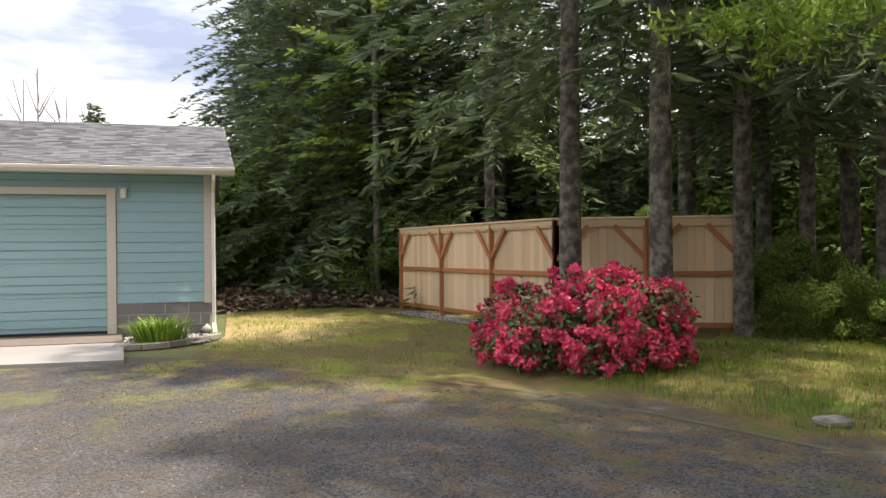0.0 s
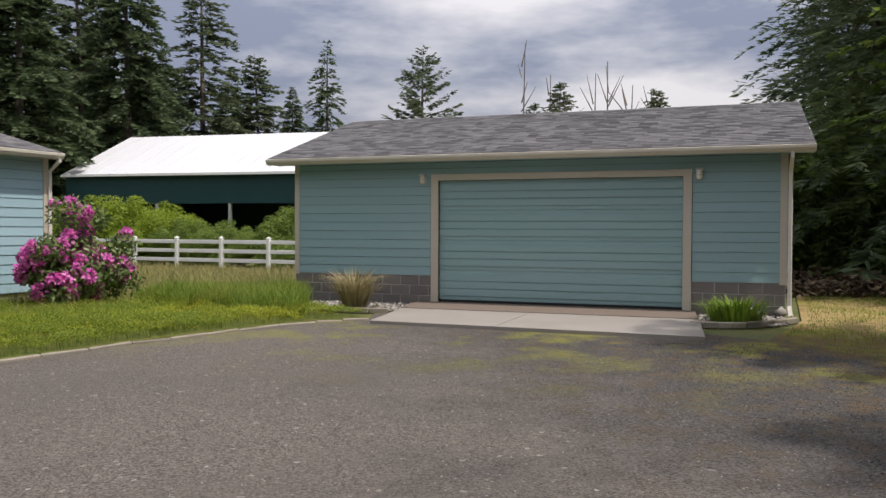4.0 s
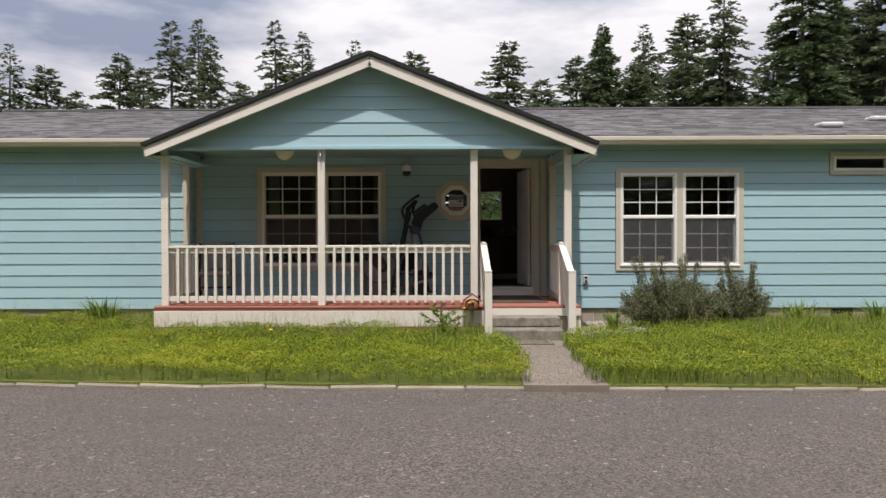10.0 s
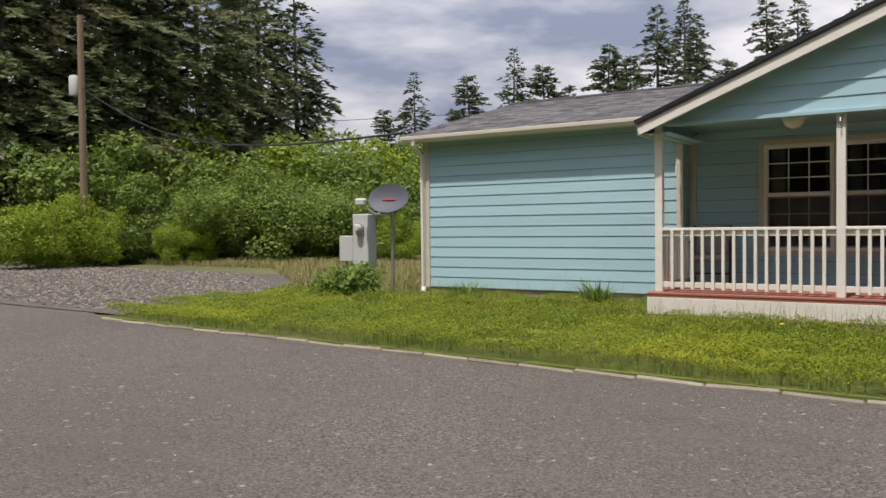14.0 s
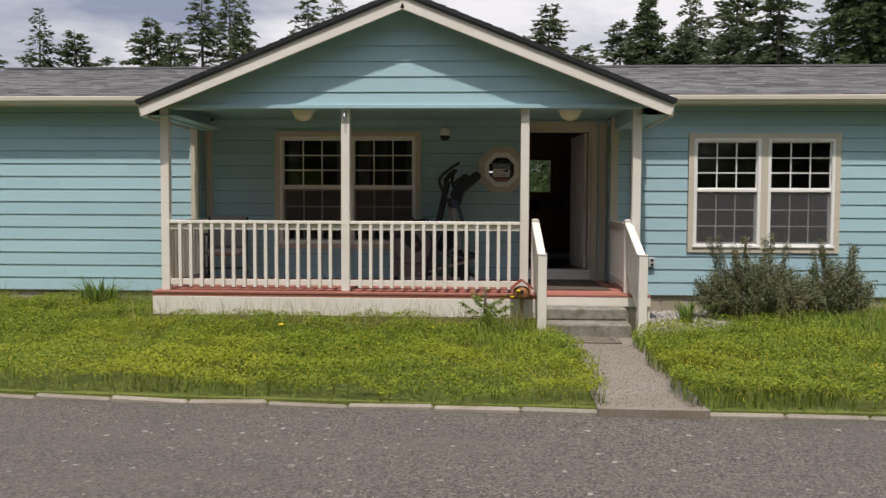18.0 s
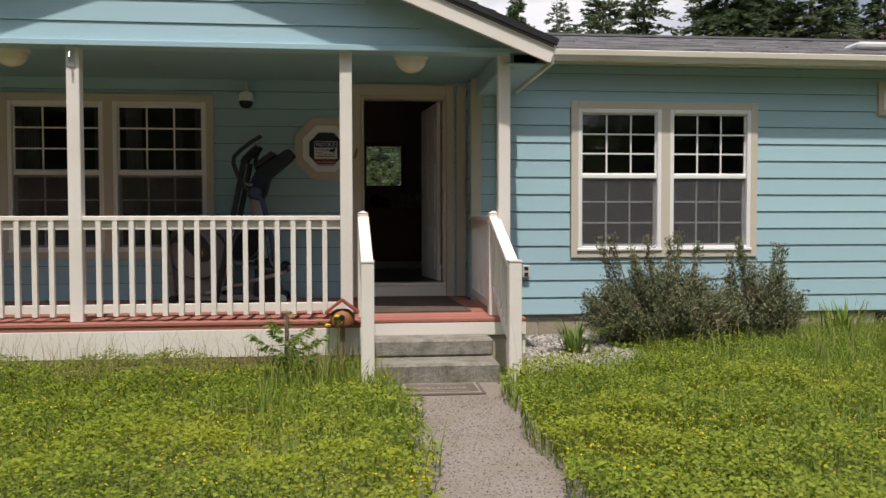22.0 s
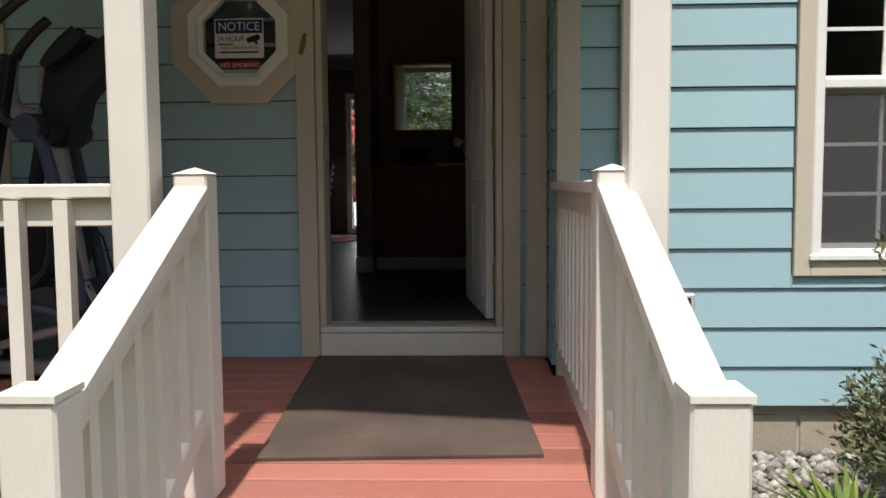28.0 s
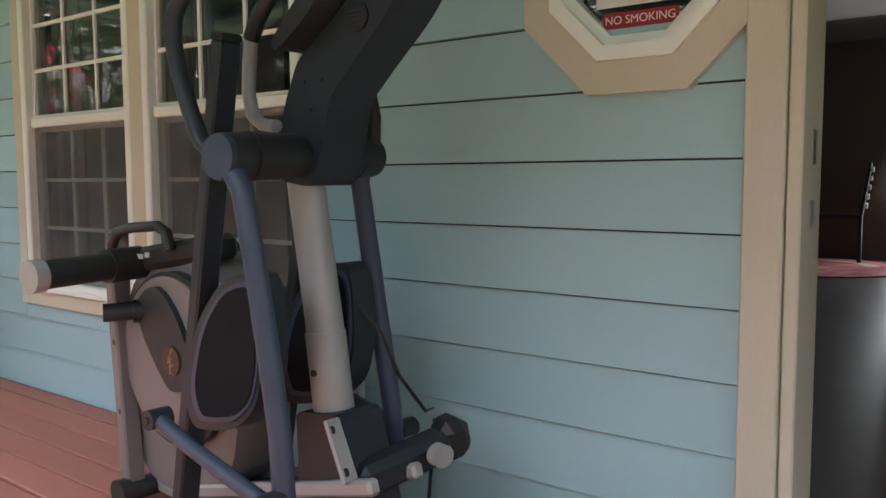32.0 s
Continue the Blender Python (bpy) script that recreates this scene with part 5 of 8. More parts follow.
# porch roof
AX, AZ, TZ, TX = -2.46, 3.86, 2.635, 3.06
GF = 12.08
sl = (AZ - TZ) / TX
for s in (-1, 1):
    v = [(AX, GF, AZ), (AX + s * TX, GF, TZ), (AX + s * TX, 17.2, TZ), (AX, 17.2, AZ)]
    t = 0.07
    v += [(x, y, z - t) for x, y, z in v]
    part("roof", Geo().add(v, [(0, 1, 2, 3), (7, 6, 5, 4), (0, 4, 5, 1), (1, 5, 6, 2), (2, 6, 7, 3), (3, 7, 4, 0)]), SHINGLE, porch)
    mrot = Matrix(((0, -s, 0, AX), (1, 0, 0, 0), (0, 0, 1, 0), (0, 0, 0, 1)))
    shingle_field(porch, GF - 0.02, 17.2, -TX - 0.03, TZ - 0.01, 0.0, AZ + 0.003, m=mrot, seed=11 + s)
    part("drip_edge", Geo().beam((AX, GF - 0.012, AZ - 0.02), (AX + s * (TX + 0.03), GF - 0.012, TZ - 0.03), 0.03, 0.05), BLACK, porch, "black drip edge")
    part("rake_board", Geo().beam((AX, GF + 0.018, AZ - 0.125), (AX + s * TX, GF + 0.018, TZ - 0.118), 0.03, 0.155, bevel=0.003), CREAM, porch)
    part("soffit", Geo().beam((AX, (GF + 12.3) / 2 + 0.02, AZ - 0.085), (AX + s * TX, (GF + 12.3) / 2 + 0.02, TZ - 0.085), 0.26, 0.012), TAN, porch)
    part("eave_fascia", Geo().box(AX + s * TX - 0.012, AX + s * TX + 0.012, GF + 0.04, EY - 0.06, TZ - 0.19, TZ - 0.05), CREAM, porch)
    part("eave_soffit", Geo().box(min(AX + s * TX, AX + s * (TX - 0.36)), max(AX + s * TX, AX + s * (TX - 0.36)), 12.31, EY + 0.3, TZ - 0.16, TZ - 0.15), BLUE, porch)
GYF = 12.335
plank_rows(porch, BLUE, 0, 0, 2.575, AZ - 0.14, GYF, clip=lambda z, zt: (AX - max(0.02, (AZ - 0.12 - zt) / sl), AX + max(0.02, (AZ - 0.12 - zt) / sl)), joint=False)
part("gable_backing", Geo().prism([(AX - 2.91, 2.57), (AX + 2.91, 2.57), (AX, AZ - 0.12)], -GYF - 0.08, -GYF, Matrix(((1, 0, 0, 0), (0, 0, -1, 0), (0, 1, 0, 0), (0, 0, 0, 1)))), BLUE, porch)
part("header_beam", Geo().box(AX - TX + 0.30, AX + TX - 0.32, GYF - 0.06, GYF + 0.12, 2.555, 2.60, bevel=0.003), BLUE, porch)
structure("ceiling_porch", Geo().box(RX0 - 0.0, RX1 + 0.2, GYF + 0.12, D, 2.64, 2.665), surface("porch_ceiling_paint", (0.27, 0.46, 0.50), 0.6, grain=30, grain_amount=0.05), "blue-green boarded porch ceiling")
for bx in (RX0 + 0.12, RX1 + 0.10):
    part("side_beam", Geo().box(bx - 0.05, bx + 0.05, GYF + 0.12, W, 2.46, 2.638), CREAM if bx < -9 else BLUE, porch)

# porch lights, dome camera, socket
for lx in (-3.72, -0.50):
    lamp = thing("porch_light", "half-round milky glass ceiling light under the porch beam", "lamp", (lx, 12.62, 2.64), group="porch lights")
    part("base", Geo().lathe([(0.075, 0.0), (0.075, -0.052), (0.145, -0.055), (0.145, -0.075), (0.13, -0.09)], 24), CREAM, lamp, "", True)
    part("shade", Geo().lathe([(0.128, -0.09), (0.125, -0.115), (0.105, -0.15), (0.07, -0.18), (0.03, -0.195), (0.004, -0.20)], 24), LAMPGLASS, lamp, "milky glass bowl", True)
part("trim_board", Geo().box(0.47, 0.56, W - 0.05, W - 0.022, SID0, 2.80, bevel=0.003), TAN, house)
dome = thing("dome_camera", "grey dome camera hanging on a bracket on the wall", "camera", (-2.065, D - 0.15, 2.40))
part("bracket", Geo().tube([(0, 0.12, 0.15), (0, 0.05, 0.20), (0, 0, 0.19), (0, 0, 0.08)], 0.016, 8), METERGREY, dome, "", True)
part("housing", Geo().lathe([(0.02, 0.105), (0.055, 0.09), (0.072, 0.05), (0.074, 0.0)], 20), WHITE, dome, "", True)
part("dome", Geo().lathe([(0.069, 0.0), (0.064, -0.035), (0.040, -0.062), (0.004, -0.07)], 20), BLACK, dome, "black smoked dome", True)
sock = thing("outdoor_socket", "grey outdoor socket box on the siding", "socket", (0.765, W - 0.02, 0.675))
part("box", Geo().box(-0.04, 0.04, -0.045, 0, -0.065, 0.065, bevel=0.008), METERGREY, sock)
for zz in (-0.03, 0.03):
    part("outlet", Geo().box(-0.02, 0.02, -0.05, -0.045, zz - 0.018, zz + 0.018, bevel=0.004), BLACK, sock)
sock2 = thing("wall_socket", "grey cover plate low on the porch wall", "socket", (-2.26, D - 0.02, 0.69))
part("plate", Geo().box(-0.055, 0.055, -0.03, 0, -0.07, 0.07, bevel=0.006), METERGREY, sock2)

# mats
solid("entry_mat", Geo().prism([(-0.925, 14.185), (-0.03, 14.19), (0.03, 12.75), (-0.84, 12.71)], DZ + 0.002, DZ + 0.012), MATB, "dark brown ribbed mat before the door", "mat")
dm = thing("doormat", "worn brown doormat with a patterned border at the step", "mat")
part("mat", Geo().box(-0.67, -0.08, 11.20, 11.58, 0.001, 0.012, bevel=0.004), DOORMAT, dm)
for a, b, c, d in ((-0.64, -0.11, 11.225, 11.24), (-0.64, -0.11, 11.54, 11.555), (-0.64, -0.625, 11.24, 11.54), (-0.125, -0.11, 11.24, 11.54), (-0.56, -0.19, 11.28, 11.29), (-0.56, -0.19, 11.49, 11.50)):
    part("border", Geo().box(a, b, c, d, 0.012, 0.016), KERBM, dm)

rc = thing("rocking_chair", "dark framed porch rocker with a taupe padded back", "chair", (-4.95, 13.45, DZ + 0.002), 12)
PADM = surface("taupe_cushion_cloth", (0.26, 0.235, 0.22), 0.95, (0.7, 0.65, 0.6), 0.4, 200, None, 0.3, 0.002, grain_amount=0.12)
for s in (-1, 1):
    part("runner", Geo().tube([(s * 0.25, -0.40, 0.07), (s * 0.25, -0.2, 0.03), (s * 0.25, 0.05, 0.02), (s * 0.25, 0.3, 0.05), (s * 0.25, 0.45, 0.11)], 0.018, 8), BLACK, rc, "", True)
    part("front_leg", Geo().tube([(s * 0.25, -0.2, 0.03), (s * 0.26, -0.22, 0.62)], 0.017, 8), BLACK, rc, "", True)
    part("back_leg", Geo().tube([(s * 0.25, 0.22, 0.04), (s * 0.25, 0.24, 0.42), (s * 0.25, 0.40, 0.86)], 0.017, 8), BLACK, rc, "", True)
    part("arm", Geo().tube([(s * 0.26, -0.26, 0.63), (s * 0.27, 0.0, 0.64), (s * 0.26, 0.32, 0.62)], 0.020, 8), BLACK, rc, "", True)
part("seat", Geo().box(-0.24, 0.24, -0.24, 0.24, 0.36, 0.44, bevel=0.03), PADM, rc, "taupe padded seat")
part("back_pad", Geo().beam((0, 0.24, 0.44), (0, 0.40, 0.88), 0.46, 0.06, (0, 1, 0), 0.028), PADM, rc, "taupe padded back")
part("stretcher", Geo().tube([(-0.25, -0.21, 0.2), (0.25, -0.21, 0.2)], 0.012, 8), BLACK, rc)

hook = thing("post_hook", "small grey metal bracket at the top of a porch post", "bracket", (-3.16, PY - 0.05, 2.47))
part("plate", Geo().box(-0.022, 0.022, -0.010, -0.001, -0.07, 0.07, bevel=0.003), METERGREY, hook)
part("arm", Geo().tube([(0, -0.006, 0.02), (0, -0.06, 0.03), (0, -0.075, -0.01), (0, -0.05, -0.04)], 0.009, 8), STEEL, hook, "", True)

mat_text = lettering("mat_text", "WELCOME", 0.075, (0, 0, 0), KERBM, dm)
mat_text.matrix_basis = pose(-0.375, 11.39, 0.0135, 0, 0, 0)


# ---- garage ----
GM = pose(13.03, 10.45, 0, 0, 0, -83.9)
GWID, GDEP, GE, GRZ = 9.62, 7.5, 2.90, 4.22
garage = thing("garage", "blue-green two-car garage on a grey block base, door closed", "garage")
H_GD = (3.215, 7.90, -0.1, 2.42)


def gpart(name, geo, mat, label="", parent=None, smooth=False):
    g2 = Geo()
    g2.v, g2.f, g2.weld = [tuple(GM @ Vector(p)) for p in geo.v], geo.f, geo.weld
    return part(name, g2, mat, parent or garage, label, smooth)


gpart("wall", wall_geo(0.0, GWID, -0.1, 2.86, 0.0, 0.14, [H_GD]), DARKROOM)
gpart("wall", Geo().box(0, 0.14, 0.141, GDEP, -0.1, 2.86), GBLUE)
gpart("wall", Geo().box(GWID - 0.14, GWID, 0.141, GDEP, -0.1, 2.86), GBLUE)
gpart("wall", Geo().box(0, GWID, GDEP, GDEP + 0.14, -0.1, 2.86), GBLUE)
plank_rows(garage, GBLUE, 0.09, GWID - 0.10, 0.53, 2.78, 0.0, [(3.05, 8.06, 0, 2.55)], m=GM, joint=False)
for ty in (0.10, ):
    mside = GM @ Matrix(((0, -1, 0, GWID), (1, 0, 0, 0), (0, 0, 1, 0), (0, 0, 0, 1)))
    plank_rows(garage, GBLUE, 0.05, GDEP, 0.53, 2.78, 0.0, m=mside, joint=False)
for a, b in ((-0.02, 0.09), (GWID - 0.10, GWID + 0.02)):
    gpart("corner_board", Geo().box(a, b, -0.028, 0.0, 0.50, 2.80, bevel=0.003), TAN)
block_course(garage, BLOCK, 0.0, 3.06, -0.002, -0.07, 0.525, GM, 0.198)
block_course(garage, BLOCK, 8.05, GWID, -0.002, -0.07, 0.525, GM, 0.198)
gpart("mortar_bed", Geo().box(0.0, 3.06, -0.006, 0.0, -0.09, 0.527), MORTAR)
gpart("mortar_bed", Geo().box(8.045, GWID, -0.006, 0.0, -0.09, 0.527), MORTAR)
for a, b, c, d in ((3.06, 3.215, 0.0, 2.545), (7.90, 8.05, 0.0, 2.545), (3.215, 7.90, 2.42, 2.545)):
    gpart("door_trim", Geo().box(a, b, -0.035, 0.02, c, d, bevel=0.004), TAN)
gd = tagged(new("door_3"), "closed blue-green ribbed overhead garage door", "door", "", "structure")
rows_g = 4
for r in range(rows_g):
    z0, z1 = 0.05 + r * 0.593, 0.05 + (r + 1) * 0.593
    panel = gpart("door_panel", Geo().box(3.218, 7.897, 0.055, 0.09, z0 + 0.003, z1 - 0.003, bevel=0.004), GDOOR, "", gd)
    for k in range(1, 4):
        zz = z0 + k * 0.148
        gpart("rib", Geo().box(3.218, 7.897, 0.036, 0.056, zz - 0.066, zz + 0.066, bevel=0.006), GDOOR, "", gd)
gpart("bottom_seal", Geo().box(3.218, 7.897, 0.05, 0.09, -0.01, 0.048), BLACK, "black rubber seal", gd)
for s, y0, y1 in ((0, -0.42, GDEP / 2), (1, GDEP + 0.42, GDEP / 2)):
    g2 = roof_slab(-0.42, GWID + 0.42, y0, GE, y1, GRZ, 0.11)
    gpart("roof", g2, SHINGLE)
shingle_field(garage, -0.42, GWID + 0.42, -0.45, GE + 0.002, GDEP / 2, GRZ + 0.004, m=GM, seed=5)
gpart("fascia", Geo().box(-0.42, GWID + 0.42, -0.42, -0.40, GE - 0.13, GE - 0.005), GUTTER)
gpart("gutter", Geo().prism([(0.0, 0.0), (-0.075, 0.0), (-0.095, 0.03), (-0.118, 0.055), (-0.122, 0.105), (-0.110, 0.112), (-0.108, 0.09), (0.0, 0.09)], -0.42, GWID + 0.42, Matrix(((0, 0, 1, 0), (1, 0, 0, -0.42), (0, 1, 0, GE - 0.125), (0, 0, 0, 1)))), GUTTER)
gpart("soffit", Geo().box(-0.42, GWID + 0.42, -0.40, 0.0, GE - 0.115, GE - 0.10), BLUE)
for xx in (-0.41, GWID + 0.41):
    gpart("rake_board", Geo().beam((xx, -0.42, GE - 0.07), (xx, GDEP / 2, GRZ - 0.07), 0.025, 0.15), TAN)
for xx in (0.0, GWID - 0.14):
    gpart("gable_wall", Geo().prism([(0, 2.82), (GDEP, 2.82), (GDEP / 2, GRZ - 0.12)], xx, xx + 0.14, Matrix(((0, 0, 1, 0), (1, 0, 0, 0), (0, 1, 0, 0), (0, 0, 0, 1)))), GBLUE)
gpart("downspout", Geo().tube([(GWID + 0.06, -0.46, GE - 0.1), (GWID + 0.06, -0.44, GE - 0.2), (GWID + 0.06, -0.06, GE - 0.42), (GWID + 0.06, -0.06, 0.15), (GWID + 0.08, -0.2, -0.03)], 0.042, 4), CREAM)
for lx in (2.90, 8.18):
    m_l = GM @ Matrix.Translation((lx, -0.03, 2.46))
    lamp = thing("wall_lantern", "grey jelly-jar wall lamp beside the garage door", "lamp", tuple(m_l.translation), -83.9, "garage wall lamps")
    part("back_plate", Geo().box(-0.055, 0.055, 0.0, 0.03, -0.10, 0.10, bevel=0.01), METERGREY, lamp)
    part("hood", Geo().box(-0.07, 0.07, -0.12, 0.0, 0.06, 0.10, bevel=0.015), METERGREY, lamp)
    part("shade", Geo().lathe([(0.05, 0.06), (0.058, 0.0), (0.055, -0.07), (0.035, -0.10), (0.01, -0.105)], 16, Matrix.Translation((0, -0.06, 0))), LAMPGLASS, lamp, "ribbed milky glass jar", True)
    for zz in (0.02, -0.03):
        part("band", Geo().lathe([(0.062, 0.0), (0.064, 0.006), (0.062, 0.012)], 16, Matrix.Translation((0, -0.06, zz))), METERGREY, lamp)
v = [GM @ Vector((x, y, 0)) for x, y in ((2.75, 0.03), (8.12, 0.03), (8.24, -1.44), (3.0, -1.40))]
structure("slab", Geo().prism([(p.x, p.y) for p in v], -0.1, 0.006), SILLSLAB, "brown stained concrete strip under the garage door")
for poly in ([(3.02, -1.405), (5.43, -1.42), (5.40, -3.62), (3.35, -3.56)], [(5.445, -1.42), (8.25, -1.445), (8.42, -3.74), (5.415, -3.62)]):
    v = [GM @ Vector((x, y, 0)) for x, y in poly]
    structure("slab", Geo().prism([(p.x, p.y) for p in v], -0.1, -0.005), SLAB, "pale concrete apron before the garage door")
for x0, x1, yf in ((8.15, 9.75, -2.0), (0.2, 2.9, -1.9)):
    pts = [GM @ Vector((x0 + (x1 - x0) * k / 8, yf * math.sin(math.pi * (0.12 + 0.88 * (k / 8 if x0 < 5 else 1 - k / 8) * 0.55 + 0.0)), 0)) for k in range(9)]
    for a, b in zip(pts, pts[1:]):
        structure("kerb", Geo().beam((a.x, a.y, -0.03), (b.x, b.y, -0.03), 0.09, 0.10, bevel=0.012), KERBM, "low concrete bed edging")

# ---- board fence ----
FP = [Vector((18.6, -3.26, 0)), Vector((12.18, -5.0, 0)), Vector((11.10, -7.85, 0))]
fence = thing("board_fence", "tall new cedar board fence with red braced posts", "fence")


def fence_run(a, b, bays, seed):
    rng = random.Random(seed)
    d = (b - a).normalized()
    nrm = Vector((d.y, -d.x, 0))
    if nrm.x > 0:
        nrm = -nrm
    L = (b - a).length
    n = int(L / 0.143)
    for k in range(n):
        p, q = a + d * (L * k / n + 0.002), a + d * (L * (k + 1) / n - 0.003)
        o = nrm * -0.035
        part("board", Geo().beam((p.x + o.x, p.y + o.y, 0.99), (q.x + o.x, q.y + o.y, 0.99), 0.019, 1.72 + rng.uniform(-0.01, 0.01)), CEDAR, fence)
    for i in range(bays + 1):
        p = a + d * (L * i / bays)
        part("post", Geo().box(p.x - 0.05, p.x + 0.05, p.y - 0.05, p.y + 0.05, -0.1, 1.90, bevel=0.006), CEDARR, fence)
    for i in range(bays):
        p, q = a + d * (L * i / bays), a + d * (L * (i + 1) / bays)
        for zz in (0.12, 0.98, 1.82):
            part("rail", Geo().beam((p.x, p.y, zz), (q.x, q.y, zz), 0.04, 0.085, bevel=0.004), CEDARR if zz < 1.5 else CEDAR, fence)
        for r, s in ((p, 1), (q, -1)):
            e = r + d * s * 0.55
            part("brace", Geo().beam((r.x + nrm.x * 0.03, r.y + nrm.y * 0.03, 1.22), (e.x + nrm.x * 0.03, e.y + nrm.y * 0.03, 1.80), 0.03, 0.08), CEDARR, fence)
    part("cap_board", Geo().beam((a.x, a.y, 1.93), (b.x, b.y, 1.93), 0.14, 0.035, bevel=0.004), CEDAR, fence)
    part("top_board", Geo().beam((a.x + nrm.x * 0.03, a.y + nrm.y * 0.03, 1.865), (b.x + nrm.x * 0.03, b.y + nrm.y * 0.03, 1.865), 0.02, 0.09), CEDAR, fence)


fence_run(FP[0], FP[1], 3, 1)
fence_run(FP[1], FP[2], 2, 2)

# ---- white rail fence ----
rfence = thing("rail_fence", "white vinyl three-rail paddock fence", "fence")
for k in range(9):
    fy = 10.0 + 2.2 * k
    part("post", Geo().box(22.84, 22.97, fy - 0.065, fy + 0.065, -0.1, 1.12, bevel=0.01), WHITE, rfence)
    part("post_cap", Geo().add([(22.825, fy - 0.08, 1.12), (22.985, fy - 0.08, 1.12), (22.985, fy + 0.08, 1.12), (22.825, fy + 0.08, 1.12), (22.905, fy, 1.19)], [(3, 2, 1, 0), (0, 1, 4), (1, 2, 4), (2, 3, 4), (3, 0, 4)]), WHITE, rfence)
    if k < 8:
        for zz in (0.28, 0.63, 0.98):
            part("rail", Geo().box(22.885, 22.925, fy + 0.066, fy + 2.134, zz - 0.07, zz + 0.07, bevel=0.008), WHITE, rfence)

# ---- barn ----
barn = thing("barn", "long dark teal open-sided barn with a white metal roof", "barn")
barn.matrix_world = Matrix.Translation((31.0, 36.4, 0)) @ pose(0, 0, 0, 0, 0, 11.0) @ Matrix.Translation((-31.0, -36.4, 0))
BX, BXR, BY0, BY1, BE, BR = 28.9, 34.5, 8.0, 36.9, 4.36, 6.85
for x0, x1 in ((BX - 0.3, BXR), (2 * BXR - BX + 0.3, BXR)):
    zlow = BE - 0.13
    v = [(x0, BY0, zlow), (x1, BY0, BR), (x1, BY1, BR), (x0, BY1, zlow)]
    part("roof", Geo().add(v + [(x, y, z - 0.08) for x, y, z in v], [(0, 1, 2, 3), (7, 6, 5, 4), (0, 4, 5, 1), (1, 5, 6, 2), (2, 6, 7, 3), (3, 7, 4, 0)]), BARNROOF, barn)
for k in range(32):
    yy = BY0 + (BY1 - BY0) * k / 31
    part("roof_seam", Geo().beam((BX - 0.3, yy, BE - 0.12), (BXR, yy, BR + 0.012), 0.04, 0.035), BARNROOF, barn)
part("wall", Geo().box(BX, BX + 0.1, BY0, BY1, 2.75, BE - 0.1), BARNWALL, barn)
part("wall", Geo().box(2 * BXR - BX - 0.1, 2 * BXR - BX, BY0, BY1, -0.1, BE - 0.1), BARNWALL, barn)
for yy in (BY0, BY1 - 0.1):
    part("wall", Geo().prism([(BX + 0.1, -0.1), (2 * BXR - BX - 0.1, -0.1), (2 * BXR - BX - 0.1, BE - 0.15), (BXR, BR - 0.12), (BX + 0.1, BE - 0.15)], -yy - 0.1, -yy, Matrix(((1, 0, 0, 0), (0, 0, -1, 0), (0, 1, 0, 0), (0, 0, 0, 1)))), BARNWALL, barn)
part("gutter", Geo().box(BX - 0.38, BX - 0.28, BY0, BY1, BE - 0.22, BE - 0.1), WHITE, barn)
for k in range(7):
    yy = 11 + k * 4.1
    part("post", Geo().box(BX, BX + 0.14, yy - 0.07, yy + 0.07, -0.1, 2.75), METERGREY, barn)

# ---- lumber pile ----
for k in range(16):
    rngk = random.Random(40 + k)
    cx, cy = 24.6 + rngk.uniform(-0.8, 0.8), -0.75 + rngk.uniform(-0.75, 0.75)
    a = rngk.uniform(-0.5, 0.6) + 1.9
    ln = rngk.uniform(0.9, 1.9)
    zz = 0.02 + 0.045 * (k % 8)
    solid("plank", Geo().beam((cx - math.cos(a) * ln / 2, cy - math.sin(a) * ln / 2, zz), (cx + math.cos(a) * ln / 2, cy + math.sin(a) * ln / 2, zz + rngk.uniform(-0.02, 0.16)), 0.19, 0.035), SCRAPWOOD, "weathered tan loose plank on a scrap pile", "plank", group="scrap lumber")
for x0, y0, x1, y1 in ((20.6, 0.75, 23.2, 0.95), (21.4, 0.42, 24.2, 0.30), (20.9, 0.55, 22.2, 0.15)):
    solid("timber", Geo().beam((x0, y0, 0.0), (x1, y1, 0.02), 0.14, 0.10, bevel=0.008), OLDWOOD, "grey timber lying beside the garage wall", "timber", group="scrap lumber")
brush = Geo()
rngk = random.Random(77)
for k in range(420):
    bx, by = 26.3 + rngk.gauss(0, 0.9), -0.5 + rngk.gauss(0, 1.3)
    bz = max(0.03, 0.75 * math.exp(-((bx - 26.3) ** 2 + (by + 0.5) ** 2 * 0.4)) * rngk.random())
    a, e, ln = rngk.uniform(0, 6.28), rngk.uniform(-0.3, 0.8), rngk.uniform(0.3, 1.1)
    brush.beam((bx, by, bz), (bx + math.cos(a) * ln, by + math.sin(a) * ln, max(0.0, bz + e * ln * 0.6)), 0.018, 0.018)
solid("brush_pile", brush, BRUSHWOOD, "heap of reddish brown dead branches and twigs", "brush pile", "stuff")

